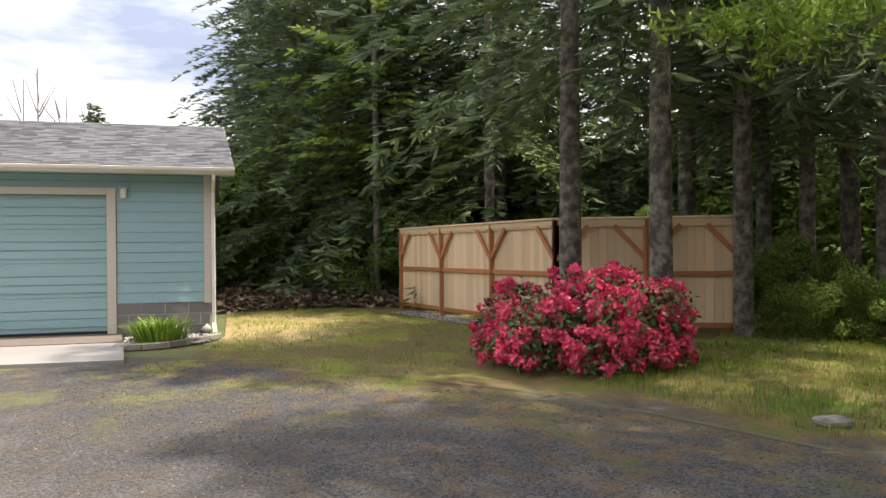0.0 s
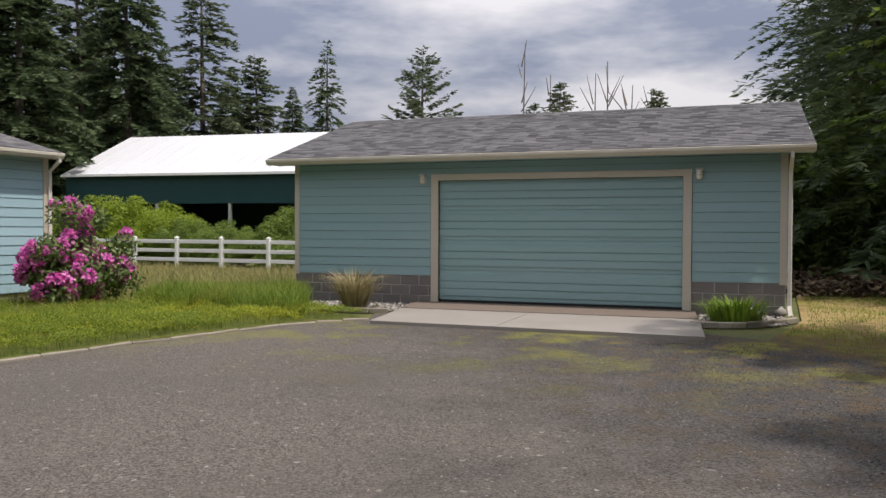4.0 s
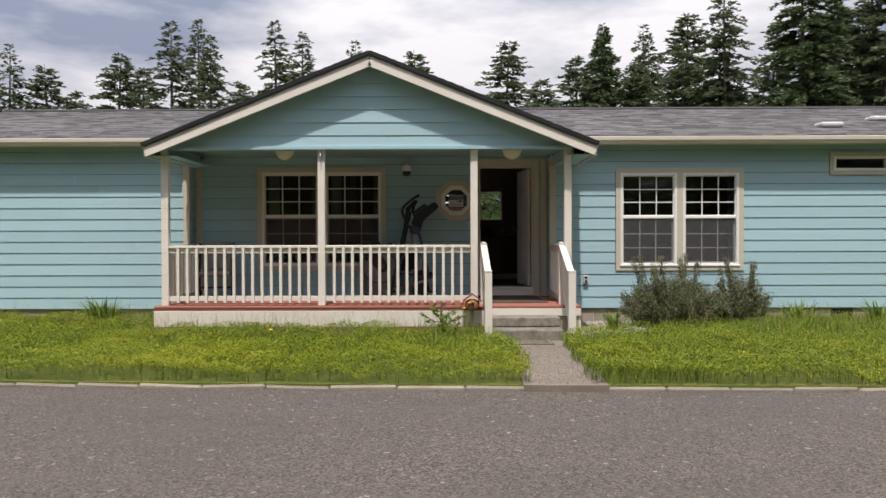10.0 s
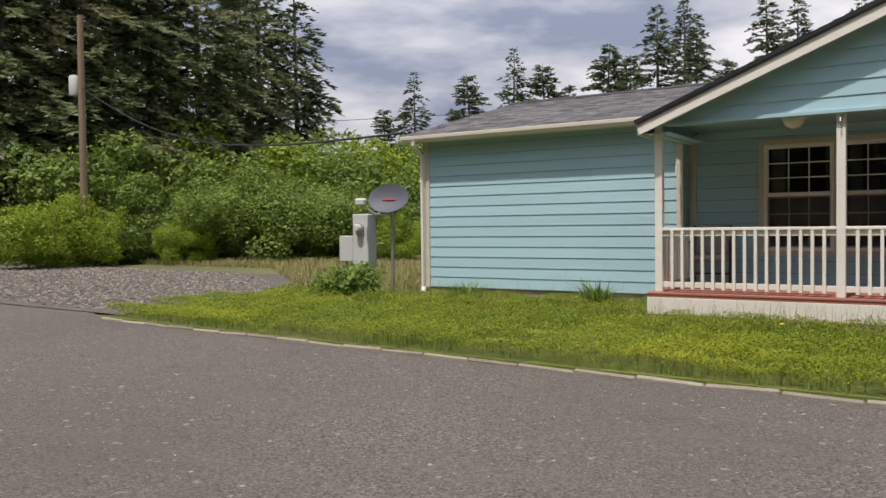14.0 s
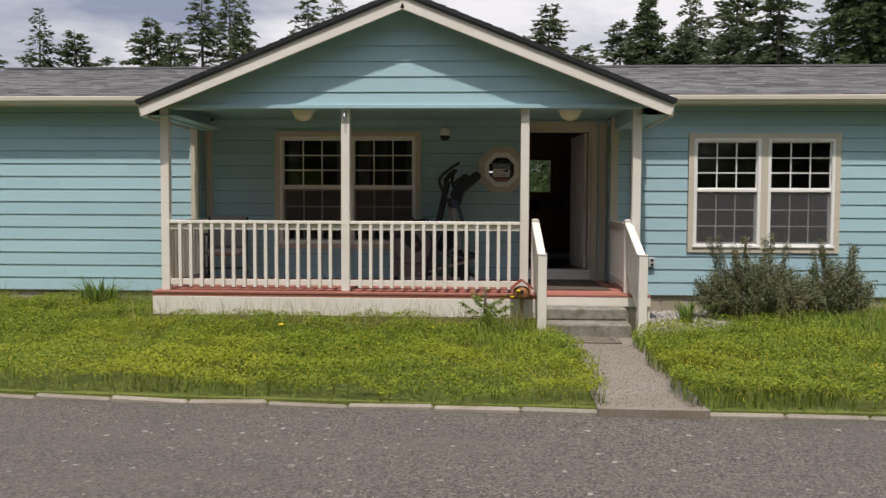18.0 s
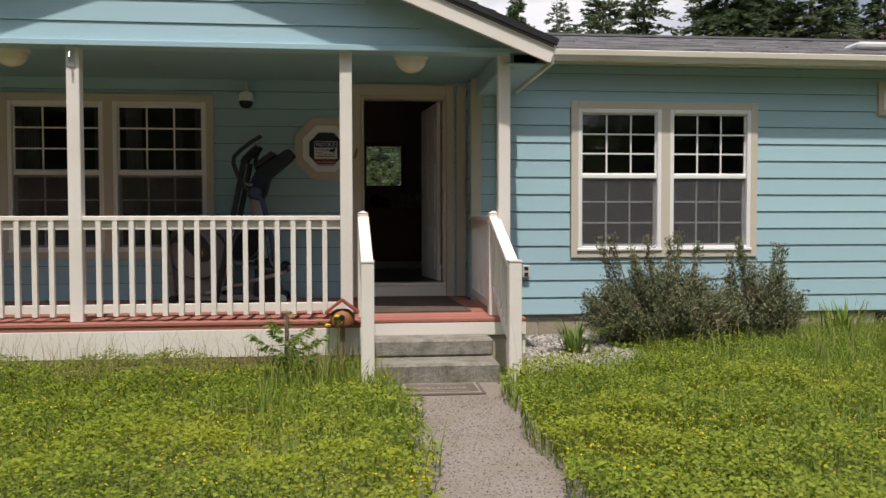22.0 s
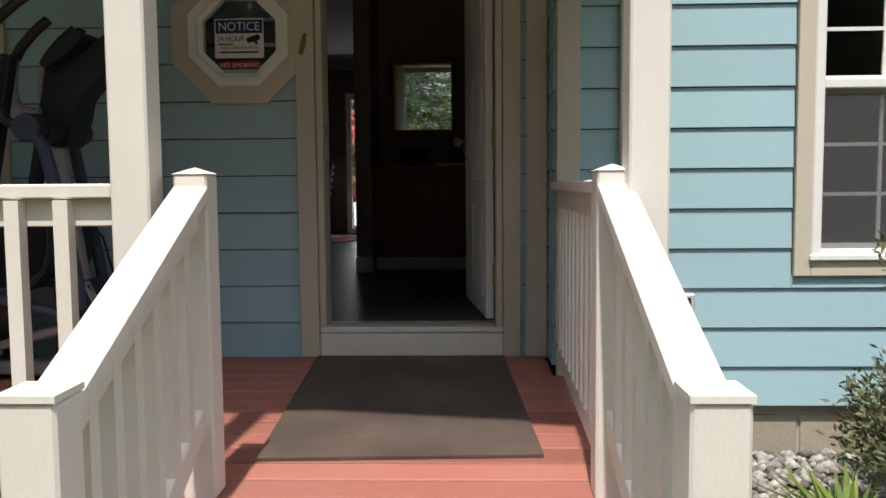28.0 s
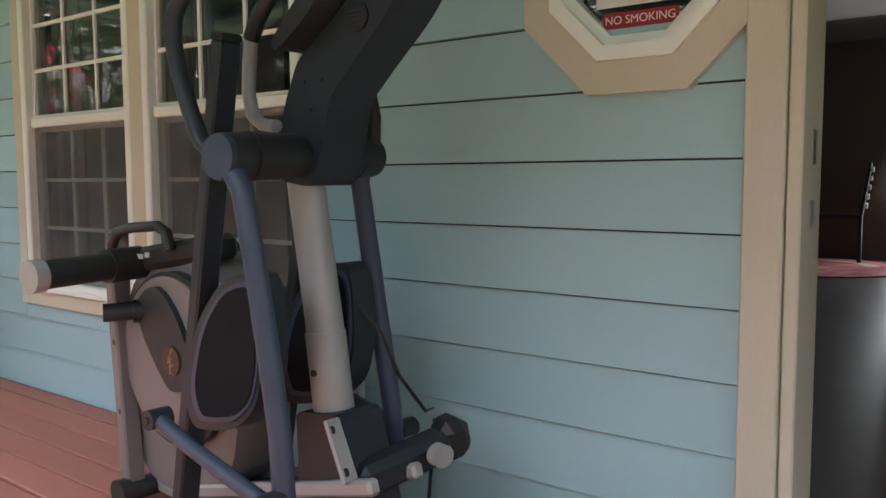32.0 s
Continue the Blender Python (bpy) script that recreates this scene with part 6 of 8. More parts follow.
# ---- meter stand and dish ----
meter = thing("meter_pedestal", "grey electric meter pedestal beside the house corner", "meter", (-11.4, 13.8, 0))
part("main_box", Geo().box(-0.2, 0.16, -0.12, 0.14, 0.55, 1.54, bevel=0.012), METERGREY, meter)
part("side_box", Geo().box(-0.55, -0.215, -0.10, 0.12, 0.66, 1.14, bevel=0.012), METERGREY, meter)
part("meter_ring", Geo().lathe([(0.09, 0), (0.10, 0.02), (0.10, 0.05), (0.085, 0.055)], 24, Matrix.Translation((-0.02, -0.12, 1.28)) @ pose(0, 0, 0, 90, 0, 0)), STEEL, meter, "", True)
part("meter_glass", Geo().lathe([(0.08, 0.0), (0.08, 0.06), (0.06, 0.09), (0.01, 0.095)], 24, Matrix.Translation((-0.02, -0.165, 1.28)) @ pose(0, 0, 0, 90, 0, 0)), METERGREY, meter, "round glass meter dome", True)
for xx in (-0.45, -0.32, -0.1, 0.05):
    part("conduit", Geo().tube([(xx, 0, -0.1), (xx, 0, 0.56 if xx > -0.3 else 0.67)], 0.025, 8), METERGREY, meter, "", True)
dish = thing("satellite_dish", "grey satellite dish on a pole beside the meter", "satellite dish", (-10.95, 14.05, 0))
part("pole", Geo().tube([(0, 0, -0.1), (0, 0, 1.65)], 0.03, 10), STEEL, dish, "", True)
dm_ = Matrix.Translation((0.02, -0.1, 1.80)) @ pose(0, 0, 0, 66, 0, 16) @ Matrix.Diagonal((1.15, 0.86, 1, 1))
bowl = part("bowl", Geo().lathe([(0.002, 0.0), (0.12, 0.008), (0.24, 0.035), (0.34, 0.075), (0.345, 0.07), (0.24, 0.02), (0.1, -0.01)], 32, dm_), DISHGREY, dish, "", True)
part("logo_bar", Geo().box(-0.12, 0.10, -0.02, 0.02, 0.022, 0.026, dm_), SIGNRED, dish, "faded maker's mark")
part("arm", Geo().tube([(0.0, -0.12, 1.5), (-0.12, -0.42, 1.55), (-0.22, -0.62, 1.72)], 0.018, 8), METERGREY, dish)
part("receiver", Geo().box(-0.34, -0.12, -0.70, -0.58, 1.68, 1.82, bevel=0.03), METERGREY, dish, "grey twin receiver head")

# ---- utility pole and wire ----
upole = thing("utility_pole", "brown wooden utility pole with a grey transformer", "pole", (-30.2, 20.4, 0))
part("pole", Geo().tube([(0, 0, -0.5), (0, 0, 5), (0, 0, 9.4)], [0.15, 0.13, 0.11], 10), OLDWOOD, upole, "", True)
part("transformer", Geo().lathe([(0.05, 0), (0.22, 0.03), (0.24, 0.1), (0.24, 0.7), (0.2, 0.78), (0.05, 0.8)], 16, Matrix.Translation((-0.38, 0, 6.4))), METERGREY, upole, "", True)
wire = Geo()
p0, p1 = Vector((-30.2, 20.4, 6.7)), Vector((-10.45, 13.7, 2.97))
wire.tube([p0.lerp(p1, k / 14) - Vector((0, 0, 1.0 * math.sin(math.pi * k / 14))) for k in range(15)], 0.022, 5)
solid("service_cable", wire, BLACK, "sagging black service cable from pole to eave", "cable")
wire = Geo().tube([(-60, 60, 11.5), (-30, 62, 10.6), (10, 66, 11.5)], 0.03, 4)
solid("power_line", wire, BLACK, "thin distant power line", "cable")


# ---- trees ----
def conifer_meshes(seed, h, r, base, spray, dens, mat, bark, trunk_r, sparse=1.0, droop=0.35, combs=1, top=0.9, ratio=0.48):
    """Trunk and crown of a fir: whorls of drooping boughs set with flat sprays of needles."""
    rng = np.random.default_rng(seed)
    bend = rng.normal(size=2) * 0.01 * h
    tg = Geo()
    zs = np.linspace(0, 1, 9)
    tg.tube([(bend[0] * z * z, bend[1] * z * z, z * h - (0.4 if z == 0 else 0)) for z in zs], [trunk_r * (1 - z) ** 0.8 + 0.012 for z in zs], 9)
    P, O, S, L, Wd = [], [], [], [], []
    z = base * h
    step = 0.42 * spray / 0.55
    while z < h - 0.1:
        f = (z - base * h) / (h - base * h)
        rad = r * (1 - f) ** top * (0.55 + 0.45 * min(1, f * 5 + 0.35)) + 0.12
        nb = max(4, int(6 * sparse * (0.6 + 0.6 * rng.random())))
        for _ in range(nb):
            az = rng.uniform(0, 2 * math.pi)
            bl = rad * rng.uniform(0.42, 1.22)
            lift = rng.uniform(-0.12, 0.18) + 0.35 * f
            k = max(3, int(bl * dens))
            t = np.sort(rng.uniform(0.12, 1.0, k)) ** 0.8
            d = np.array([math.cos(az), math.sin(az), 0])
            pos = np.outer(t * bl, d)
            pos[:, 2] = z + rng.uniform(-0.6, 0.6) * step + bl * (lift * t - droop * t * t * 1.3)
            tw = (z / h) ** 2
            pos[:, 0] += bend[0] * tw
            pos[:, 1] += bend[1] * tw
            for c in range(combs):
                sd = rng.choice([-1, 1], k) * rng.uniform(0.2, 1.25, k)
                a2 = az + sd
                out = np.stack([np.cos(a2), np.sin(a2), -rng.uniform(0.05, 0.75, k) + 0.5 * f], 1)
                out = unit(out)
                up = np.tile(np.array([0, 0, 1.0]), (k, 1)) + rng.normal(size=(k, 3)) * 0.95
                sv = unit(np.cross(out, up))
                ln = spray * rng.uniform(0.6, 1.3, k) * (0.55 + 0.45 * (1 - f))
                P.append(pos)
                O.append(out)
                S.append(sv)
                L.append(ln)
                Wd.append(ln * ratio * rng.uniform(0.7, 1.3, k))
        z += step * (0.7 + 0.6 * rng.random()) * (1.0 - 0.35 * f)
    v, f4 = sprays(np.concatenate(P), np.concatenate(O), np.concatenate(S), np.concatenate(L), np.concatenate(Wd))
    return tg.mesh("trunk", bark, True), fast_mesh("crown", v, f4, mat)


def place_tree(kinds, k, x, y, h, label, turn, wide=1.0, group=""):
    trunk, crown, h0 = kinds[k]
    t = thing("conifer_tree", label, "tree", (x, y, -0.05), turn, group)
    s = h / h0
    t.scale = (s * wide, s * wide, s)
    part("trunk", trunk, None, t)
    part("crown", crown, None, t)
    return t


KINDS = {
    0: (*conifer_meshes(1, 20, 5.8, 0.03, 0.62, 17.0, NEEDLE, BARK, 0.26, 2.0, 0.38, 2, 0.85, 0.30), 20),
    1: (*conifer_meshes(2, 20, 4.8, 0.08, 0.55, 13.0, NEEDLE2, BARK, 0.22, 1.4, 0.32, 2, 0.85, 0.28), 20),
    2: (*conifer_meshes(3, 14, 4.2, 0.03, 0.48, 17.0, NEEDLE2, BARK, 0.18, 1.9, 0.24, 2, 0.75, 0.30), 14),
    3: (*conifer_meshes(4, 14, 3.8, 0.05, 0.50, 13.0, NEEDLE, BARK, 0.16, 1.3, 0.45, 2, 0.85, 0.28), 14),
    4: (*conifer_meshes(5, 13, 3.2, 0.05, 0.46, 16.0, BROWNNEEDLE, BARK, 0.16, 1.7, 0.3, 2, 0.8, 0.26), 13),
    5: (*conifer_meshes(6, 13, 4.2, 0.10, 0.48, 15.0, NEEDLE2, BARK, 0.16, 1.2, -0.12, 2, 0.8, 0.28), 13),
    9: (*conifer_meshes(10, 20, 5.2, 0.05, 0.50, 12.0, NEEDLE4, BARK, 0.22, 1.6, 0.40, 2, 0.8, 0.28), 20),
    6: (*conifer_meshes(7, 17, 4.6, 0.03, 0.40, 13.0, NEEDLE3, BARK, 0.16, 1.5, 0.42, 2, 0.7, 0.19), 17),
    7: (*conifer_meshes(8, 18, 3.6, 0.24, 0.38, 9.5, NEEDLE3, LICHEN, 0.155, 0.9, 0.40, 2, 0.7, 0.18), 18),
    8: (*conifer_meshes(9, 16, 2.8, 0.22, 0.32, 10.0, LEAF, PALEBARK, 0.09, 0.8, 0.15, 2, 0.7, 0.40), 16),
}
LABELS = {0: "tall dense dark green fir in the distant woods", 1: "tall sparse grey-green fir above the treeline", 2: "bushy green spruce behind the roofs",
          3: "slim dark spruce with drooping boughs", 4: "half-dead reddish brown conifer", 5: "open-crowned green pine with upswept boughs",
          6: "dense shady hemlock in the side woods", 7: "bare-trunked fir at the wood's edge", 8: "slim pale-barked tree with thin leaves", 9: "tall pale green spruce in the western woods"}
FAR_A = [(12.5, 74.6, 19.5, 0), (15.2, 69.0, 18.3, 1), (17.7, 57.9, 19.4, 1), (20.3, 51.5, 19.4, 0), (25.5, 52.4, 18.8, 2), (26.5, 45.0, 13.1, 4), (29.3, 40.6, 19.0, 0), (37.6, 41.3, 21.0, 0),
         (45.3, 42.0, 20.7, 1), (49.5, 40.1, 14.9, 2), (49.1, 33.7, 15.1, 3), (48.5, 25.7, 14.0, 5), (12.8, 65.4, 15.1, 2), (18.5, 70.2, 20.4, 2), (28.6, 64.3, 20.8, 0), (42.2, 50.7, 22.3, 2), (37.6, 56.8, 22.0, 0)]
FAR_B = [(-19.5, 63.5, 17.0, 1), (-14.1, 61.8, 17.6, 1), (-13.0, 66.1, 17.8, 1), (-10.5, 80.7, 20.3, 3), (-3.7, 65.2, 16.0, 2), (2.3, 56.1, 14.7, 2), (5.7, 60.8, 13.1, 2), (11.0, 68.1, 18.6, 0),
         (17.2, 79.1, 21.3, 3), (8.6, 64.5, 15.6, 2), (15.4, 61.0, 15.1, 2), (-33.4, 46.9, 11.5, 3), (-37.9, 49.8, 10.0, 2), (-32.7, 51.0, 9.7, 2), (-35.9, 58.5, 13.6, 2), (-31.2, 56.6, 14.5, 3)]
FAR_C = [(-28.9, 57.7, 13.4, 2), (-29.1, 62.1, 12.6, 2), (-24.3, 57.6, 14.2, 2), (-20.2, 57.0, 16.3, 1), (-19.1, 59.5, 17.1, 1), (-24.2, 62.0, 14.3, 2), (-36.0, 38.3, 16.7, 3), (-36.1, 35.4, 19.8, 0),
         (-37.3, 32.1, 20.6, 0), (-38.1, 29.6, 21.5, 0), (-38.6, 27.2, 20.8, 0), (-39.1, 24.7, 21.0, 0), (-39.3, 22.4, 20.2, 0), (-42.8, 39.9, 19.7, 0), (-45.1, 33.9, 20.0, 0), (-46.3, 28.5, 18.5, 0), (-40.2, 20.6, 19.7, 0)]
FAR_D = [(44.9, 14.8, 10.3, 2), (46.3, 16.8, 9.4, 2), (42.4, 8.6, 9.0, 2), (-41, 16, 19, 0), (-42, 11, 18, 0), (-44, 6, 19, 0), (-44, 0, 19, 0)]
EAST = [(27.0, -0.9, 16.5, 6), (25.4, -2.2, 17.5, 6), (23.4, -4.0, 17.0, 7), (21.7, -3.03, 15.0, 8), (24.3, -4.9, 17.0, 6), (19.0, -5.6, 17.0, 7), (27.8, -6.8, 18.0, 6), (10.75, -4.74, 17.0, 7),
        (9.75, -5.75, 18.0, 7), (14.0, -8.4, 17.0, 7), (10.9, -7.75, 17.0, 7), (13.2, -9.6, 16.0, 7), (12.0, -9.7, 16.5, 7), (12.4, -10.9, 17.0, 7), (10.4, -10.0, 16.0, 7), (33.5, 0.4, 16.0, 6)]
EAST_B = [(30.4, -0.4, 15.5, 6), (34.5, -1.4, 16.0, 6), (32.2, -2.8, 16.3, 6), (30.0, -4.2, 16.6, 6), (24.2, -8.5, 16.4, 6), (21.6, -10.2, 16.4, 6), (20.8, -13.4, 16.4, 6), (18.8, -14.7, 16.5, 6),
          (16.5, -16.0, 16.5, 6), (21.5, -6.6, 15.0, 6)]
# firs kept out of view, added to cast tree shade over the driveway
SHADE = [(1.0, -8.8, 19, 7), (4.4, -7.8, 19, 7), (-2.8, -10.2, 15, 7), (-6.5, -9.5, 14, 7)]
FILL = [(14 + 4.1 * i, 66 - (i * 13) % 7, 15 + (i * 31) % 6, (2, 0, 1, 2)[i % 4]) for i in range(12)]
# unseen trees; the nearer nine are added to block low sky and darken porch
SOUTH = [(-12, -13.5, 16, 2), (-6.5, -14.5, 17, 2), (0, -15, 16, 2), (-17.5, -9.5, 17, 2), (-21.5, -6, 17, 2), (-28, -3.5, 18, 2), (-18, -5, 14, 2), (-34, -1.5, 18, 2), (-24.5, -4.5, 15, 2), (-8, -26, 15, 2), (-14, -28, 17, 0), (-20, -25, 16, 2), (-2, -27, 14, 2), (4, -25, 15, 2), (8, -22, 16, 6), (-27, -27, 18, 0), (-33, -22, 18, 0), (-38, -14, 18, 0)]
NORTH = [(-1.3, 27.4, 5.0, 6), (0.5, 27.9, 5.1, 6), (-2.9, 28.6, 5.2, 6), (2.2, 28.2, 5.2, 6), (-0.3, 29.6, 5.5, 6), (3.9, 28.8, 5.2, 6), (1.4, 30.2, 5.6, 6), (-1.9, 30.4, 5.6, 6)]
BACK = [(-30 + 7.5 * i, 84 + (i * 37) % 9, 12.5 + (i * 29) % 6, 2 if i % 3 else 0) for i in range(12)] + [(30 + 5.5 * i, 62 - 2.5 * i, 15 + (i * 23) % 6, 0) for i in range(7)]
rt = random.Random(7)
for x, y, h, k in FAR_A + FAR_B + FAR_C + FAR_D + BACK + NORTH + EAST + EAST_B + SOUTH + SHADE + FILL:
    # western firs take the brightened needles
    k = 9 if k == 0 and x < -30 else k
    place_tree(KINDS, k, x, y, h, LABELS[k], rt.uniform(0, 360), rt.uniform(0.95, 1.25))

# bare snags on the skyline behind the garage
for k in range(7):
    rk = random.Random(90 + k)
    bx, by, bh = 43.5 + rk.uniform(-1.5, 1.5), 9.0 + k * 1.25, rk.uniform(8.5, 12.5)
    sn = thing("dead_tree", "bare grey dead sapling on the skyline", "tree", (bx, by, 0))
    part("trunk", straight_stick((0, 0, -0.2), (rk.uniform(-0.4, 0.4), rk.uniform(-0.4, 0.4), bh), 0.10, 0.02), BARK, sn)
    for j in range(4):
        zz = bh * rk.uniform(0.6, 0.9)
        part("branch", straight_stick((0, 0, zz), (rk.uniform(-0.7, 0.7), rk.uniform(-0.9, 0.9), zz + rk.uniform(0.8, 1.8)), 0.04, 0.012), BARK, sn)


# ---- shrubs ----
def shrub(name, label, x, y, lobes, n, leaf, width, mat, seed, stems=6, flowers=None, category="shrub", up=0.35, stem_r=0.02, stuff=None):
    """Stems, a crown of leaves, and flower heads made of petals."""
    rng = np.random.default_rng(seed)
    t = thing(name, label, category, (x, y, -0.02))
    for k in range(stems):
        lb = lobes[k % len(lobes)]
        part("stem", straight_stick((rng.uniform(-0.1, 0.1), rng.uniform(-0.1, 0.1), 0), (lb[0] * 0.9, lb[1] * 0.9, lb[2]), stem_r, stem_r * 0.4), BARK, t)
    v, f = shell_leaves(rng, lobes, n, leaf, width, up)
    part("foliage", fast_mesh("foliage", v, f, mat), None, t)
    if flowers:
        fm, heads, hr, petals, pl, high = flowers
        lb = np.array(lobes)
        k = rng.choice(len(lb), heads)
        d = unit(rng.normal(size=(heads, 3)) + np.array([0, 0, high]))
        c = lb[k, :3] + d * lb[k, 3:] * rng.uniform(0.95, 1.08, heads)[:, None]
        c[:, 2] = np.maximum(c[:, 2], 0.12)
        ci = np.repeat(np.arange(heads), petals)
        dd = unit(rng.normal(size=(len(ci), 3)) + d[ci] * 0.8)
        sz = rng.uniform(0.75, 1.2, heads)[ci]
        pos = c[ci] + dd * (hr * 0.45 * sz)[:, None]
        side = unit(np.cross(dd, rng.normal(size=(len(ci), 3))))
        out = unit(dd * 0.6 + rng.normal(size=(len(ci), 3)) * 0.7)
        pv, pf = sprays(pos, out, unit(np.cross(out, dd + 0.01)), pl * sz, pl * 0.85 * sz)
        part("blossom", fast_mesh("blossom", pv, pf, fm), None, t)
    return t


def lobes_of(seed, n, rx, ry, h, size):
    rng = np.random.default_rng(seed)
    out = []
    for _ in range(n):
        a, q = rng.uniform(0, 2 * math.pi), math.sqrt(rng.random())
        s = size * rng.uniform(0.75, 1.25)
        z = s * 0.7 + (h - s * 1.5) * rng.random() * (1 - 0.5 * q)
        out.append((math.cos(a) * q * (rx - s * 0.7), math.sin(a) * q * (ry - s * 0.7), max(z, s * 0.5), s, s, s * 0.85))
    return out


shrub("rhododendron", "crimson rhododendron in full bloom at the wood's edge", 8.5, -4.05, lobes_of(1, 26, 1.32, 1.25, 1.40, 0.38) + [(1.0 * math.cos(a), 1.0 * math.sin(a), 0.22, 0.36, 0.36, 0.26) for a in (2.2, 2.9, 3.5, 4.2, 1.5, 5.0)], 8500, 0.095, 0.04, DARKLEAF, 1, 10, (REDPETAL, 720, 0.105, 26, 0.066, 0.25))
shrub("rhododendron", "magenta rhododendron in bloom at the house corner", 9.35, 12.75, lobes_of(2, 20, 1.02, 0.85, 1.75, 0.30) + [(-0.1, 0, 0.9, 0.55, 0.5, 0.5), (-0.25, -0.1, 1.72, 0.30, 0.3, 0.26), (0.35, 0.0, 1.62, 0.30, 0.3, 0.24), (0.85, -0.3, 1.15, 0.26, 0.26, 0.2), (-0.85, -0.3, 1.1, 0.24, 0.24, 0.2), (0.95, -0.35, 0.45, 0.22, 0.22, 0.18)], 8500, 0.13, 0.045, RHODOLEAF, 2, 12, (PINKPETAL, 120, 0.20, 60, 0.085, 0.75))
# reflected in the porch windows
shrub("rhododendron", "crimson rhododendron beside the gravel lot", -24.6, 4.2, lobes_of(3, 40, 2.4, 1.6, 6.6, 0.75), 12000, 0.14, 0.06, DARKLEAF, 3, 8, (REDPETAL, 800, 0.19, 36, 0.085, 0.25))
shrub("rhododendron", "pale pink rhododendron beside the gravel lot", -20.4, 4.4, lobes_of(4, 40, 2.4, 1.6, 7.0, 0.75), 12000, 0.14, 0.06, DARKLEAF, 4, 8, (WHITEPETAL, 300, 0.17, 40, 0.085, 0.25))
shrub("rhododendron", "white rhododendron beside the gravel lot", -12.2, 1.6, lobes_of(5, 28, 1.9, 1.5, 4.6, 0.75), 9000, 0.14, 0.06, LEAF, 5, 8, (WHITEPETAL, 260, 0.17, 22, 0.13, 0.25))
for i, (x, y) in enumerate(((-7, -7.5), (-2.5, -8.0), (2.0, -8.5), (-23, -6.5))):
    shrub("bush", "leafy green bush across the driveway", x, y, lobes_of(20 + i, 22, 2.4, 1.6, 3.0, 0.75), 5000, 0.17, 0.08, LEAFLT if i % 2 else LEAF, 20 + i)

shrub("rhododendron", "crimson rhododendron across the driveway", -5.6, -7.2, lobes_of(6, 24, 1.5, 1.2, 3.1, 0.6), 5000, 0.14, 0.06, LEAF, 6, 8, (REDPETAL, 260, 0.15, 22, 0.10, 0.25))
shrub("bush", "leafy green bush across the driveway", -8.8, -7.4, lobes_of(26, 22, 2.0, 1.4, 3.2, 0.7), 5000, 0.17, 0.08, LEAFLT, 26)
# rosemary, iris, clumps along the wall
def spiky(name, label, x, y, n, h, spread, mat, seed, lean=0.5, width=0.022, category="plant", flowers=None):
    """A clump of strap leaves that arch out from the base."""
    rng = np.random.default_rng(seed)
    a = rng.uniform(0, 2 * math.pi, n)
    d = np.stack([np.cos(a), np.sin(a), np.zeros(n)], 1)
    hh = h * rng.uniform(0.55, 1.1, n)
    ln = rng.uniform(0.1, lean, n)
    p0 = d * rng.uniform(0, spread * 0.3, n)[:, None]
    p1 = p0 + d * (ln * hh * 0.4)[:, None] + np.array([0, 0, 1.0]) * (hh * 0.6)[:, None]
    p2 = p0 + d * (ln * hh * 1.15)[:, None] + np.array([0, 0, 1.0]) * (hh * (1.0 - 0.35 * ln))[:, None]
    s = np.stack([-np.sin(a), np.cos(a), np.zeros(n)], 1) * width * 0.5
    v = np.stack([p0 - s, p0 + s, p1 + s * 1.1, p1 - s * 1.1, p2 + s * 0.15, p2 - s * 0.15], 1).reshape(-1, 3)
    k = np.arange(n)[:, None] * 6
    f = np.concatenate([k + np.array([[0, 1, 2, 3]]), k + np.array([[3, 2, 4, 5]])])
    t = thing(name, label, category, (x, y, -0.01))
    part("leaves", fast_mesh("leaves", v, f, mat), None, t)
    if flowers:
        fm, nf, fh = flowers
        for j in range(nf):
            fx, fy, fz = rng.uniform(-0.2, 0.2), rng.uniform(-0.12, 0.12), fh * rng.uniform(0.88, 1.08)
            part("stalk", straight_stick((fx * 0.4, fy * 0.4, 0), (fx, fy, fz), 0.007, 0.005), LEAF, t)
            dd = unit(rng.normal(size=(16, 3)))
            out = unit(dd + np.array([0, 0, -0.3]))
            pv, pf = sprays(np.array([fx, fy, fz]) + dd * 0.015, out, unit(np.cross(out, rng.normal(size=(16, 3)))), np.full(16, 0.085), np.full(16, 0.05))
            part("bloom", fast_mesh("bloom", pv, pf, fm), None, t)
    return t


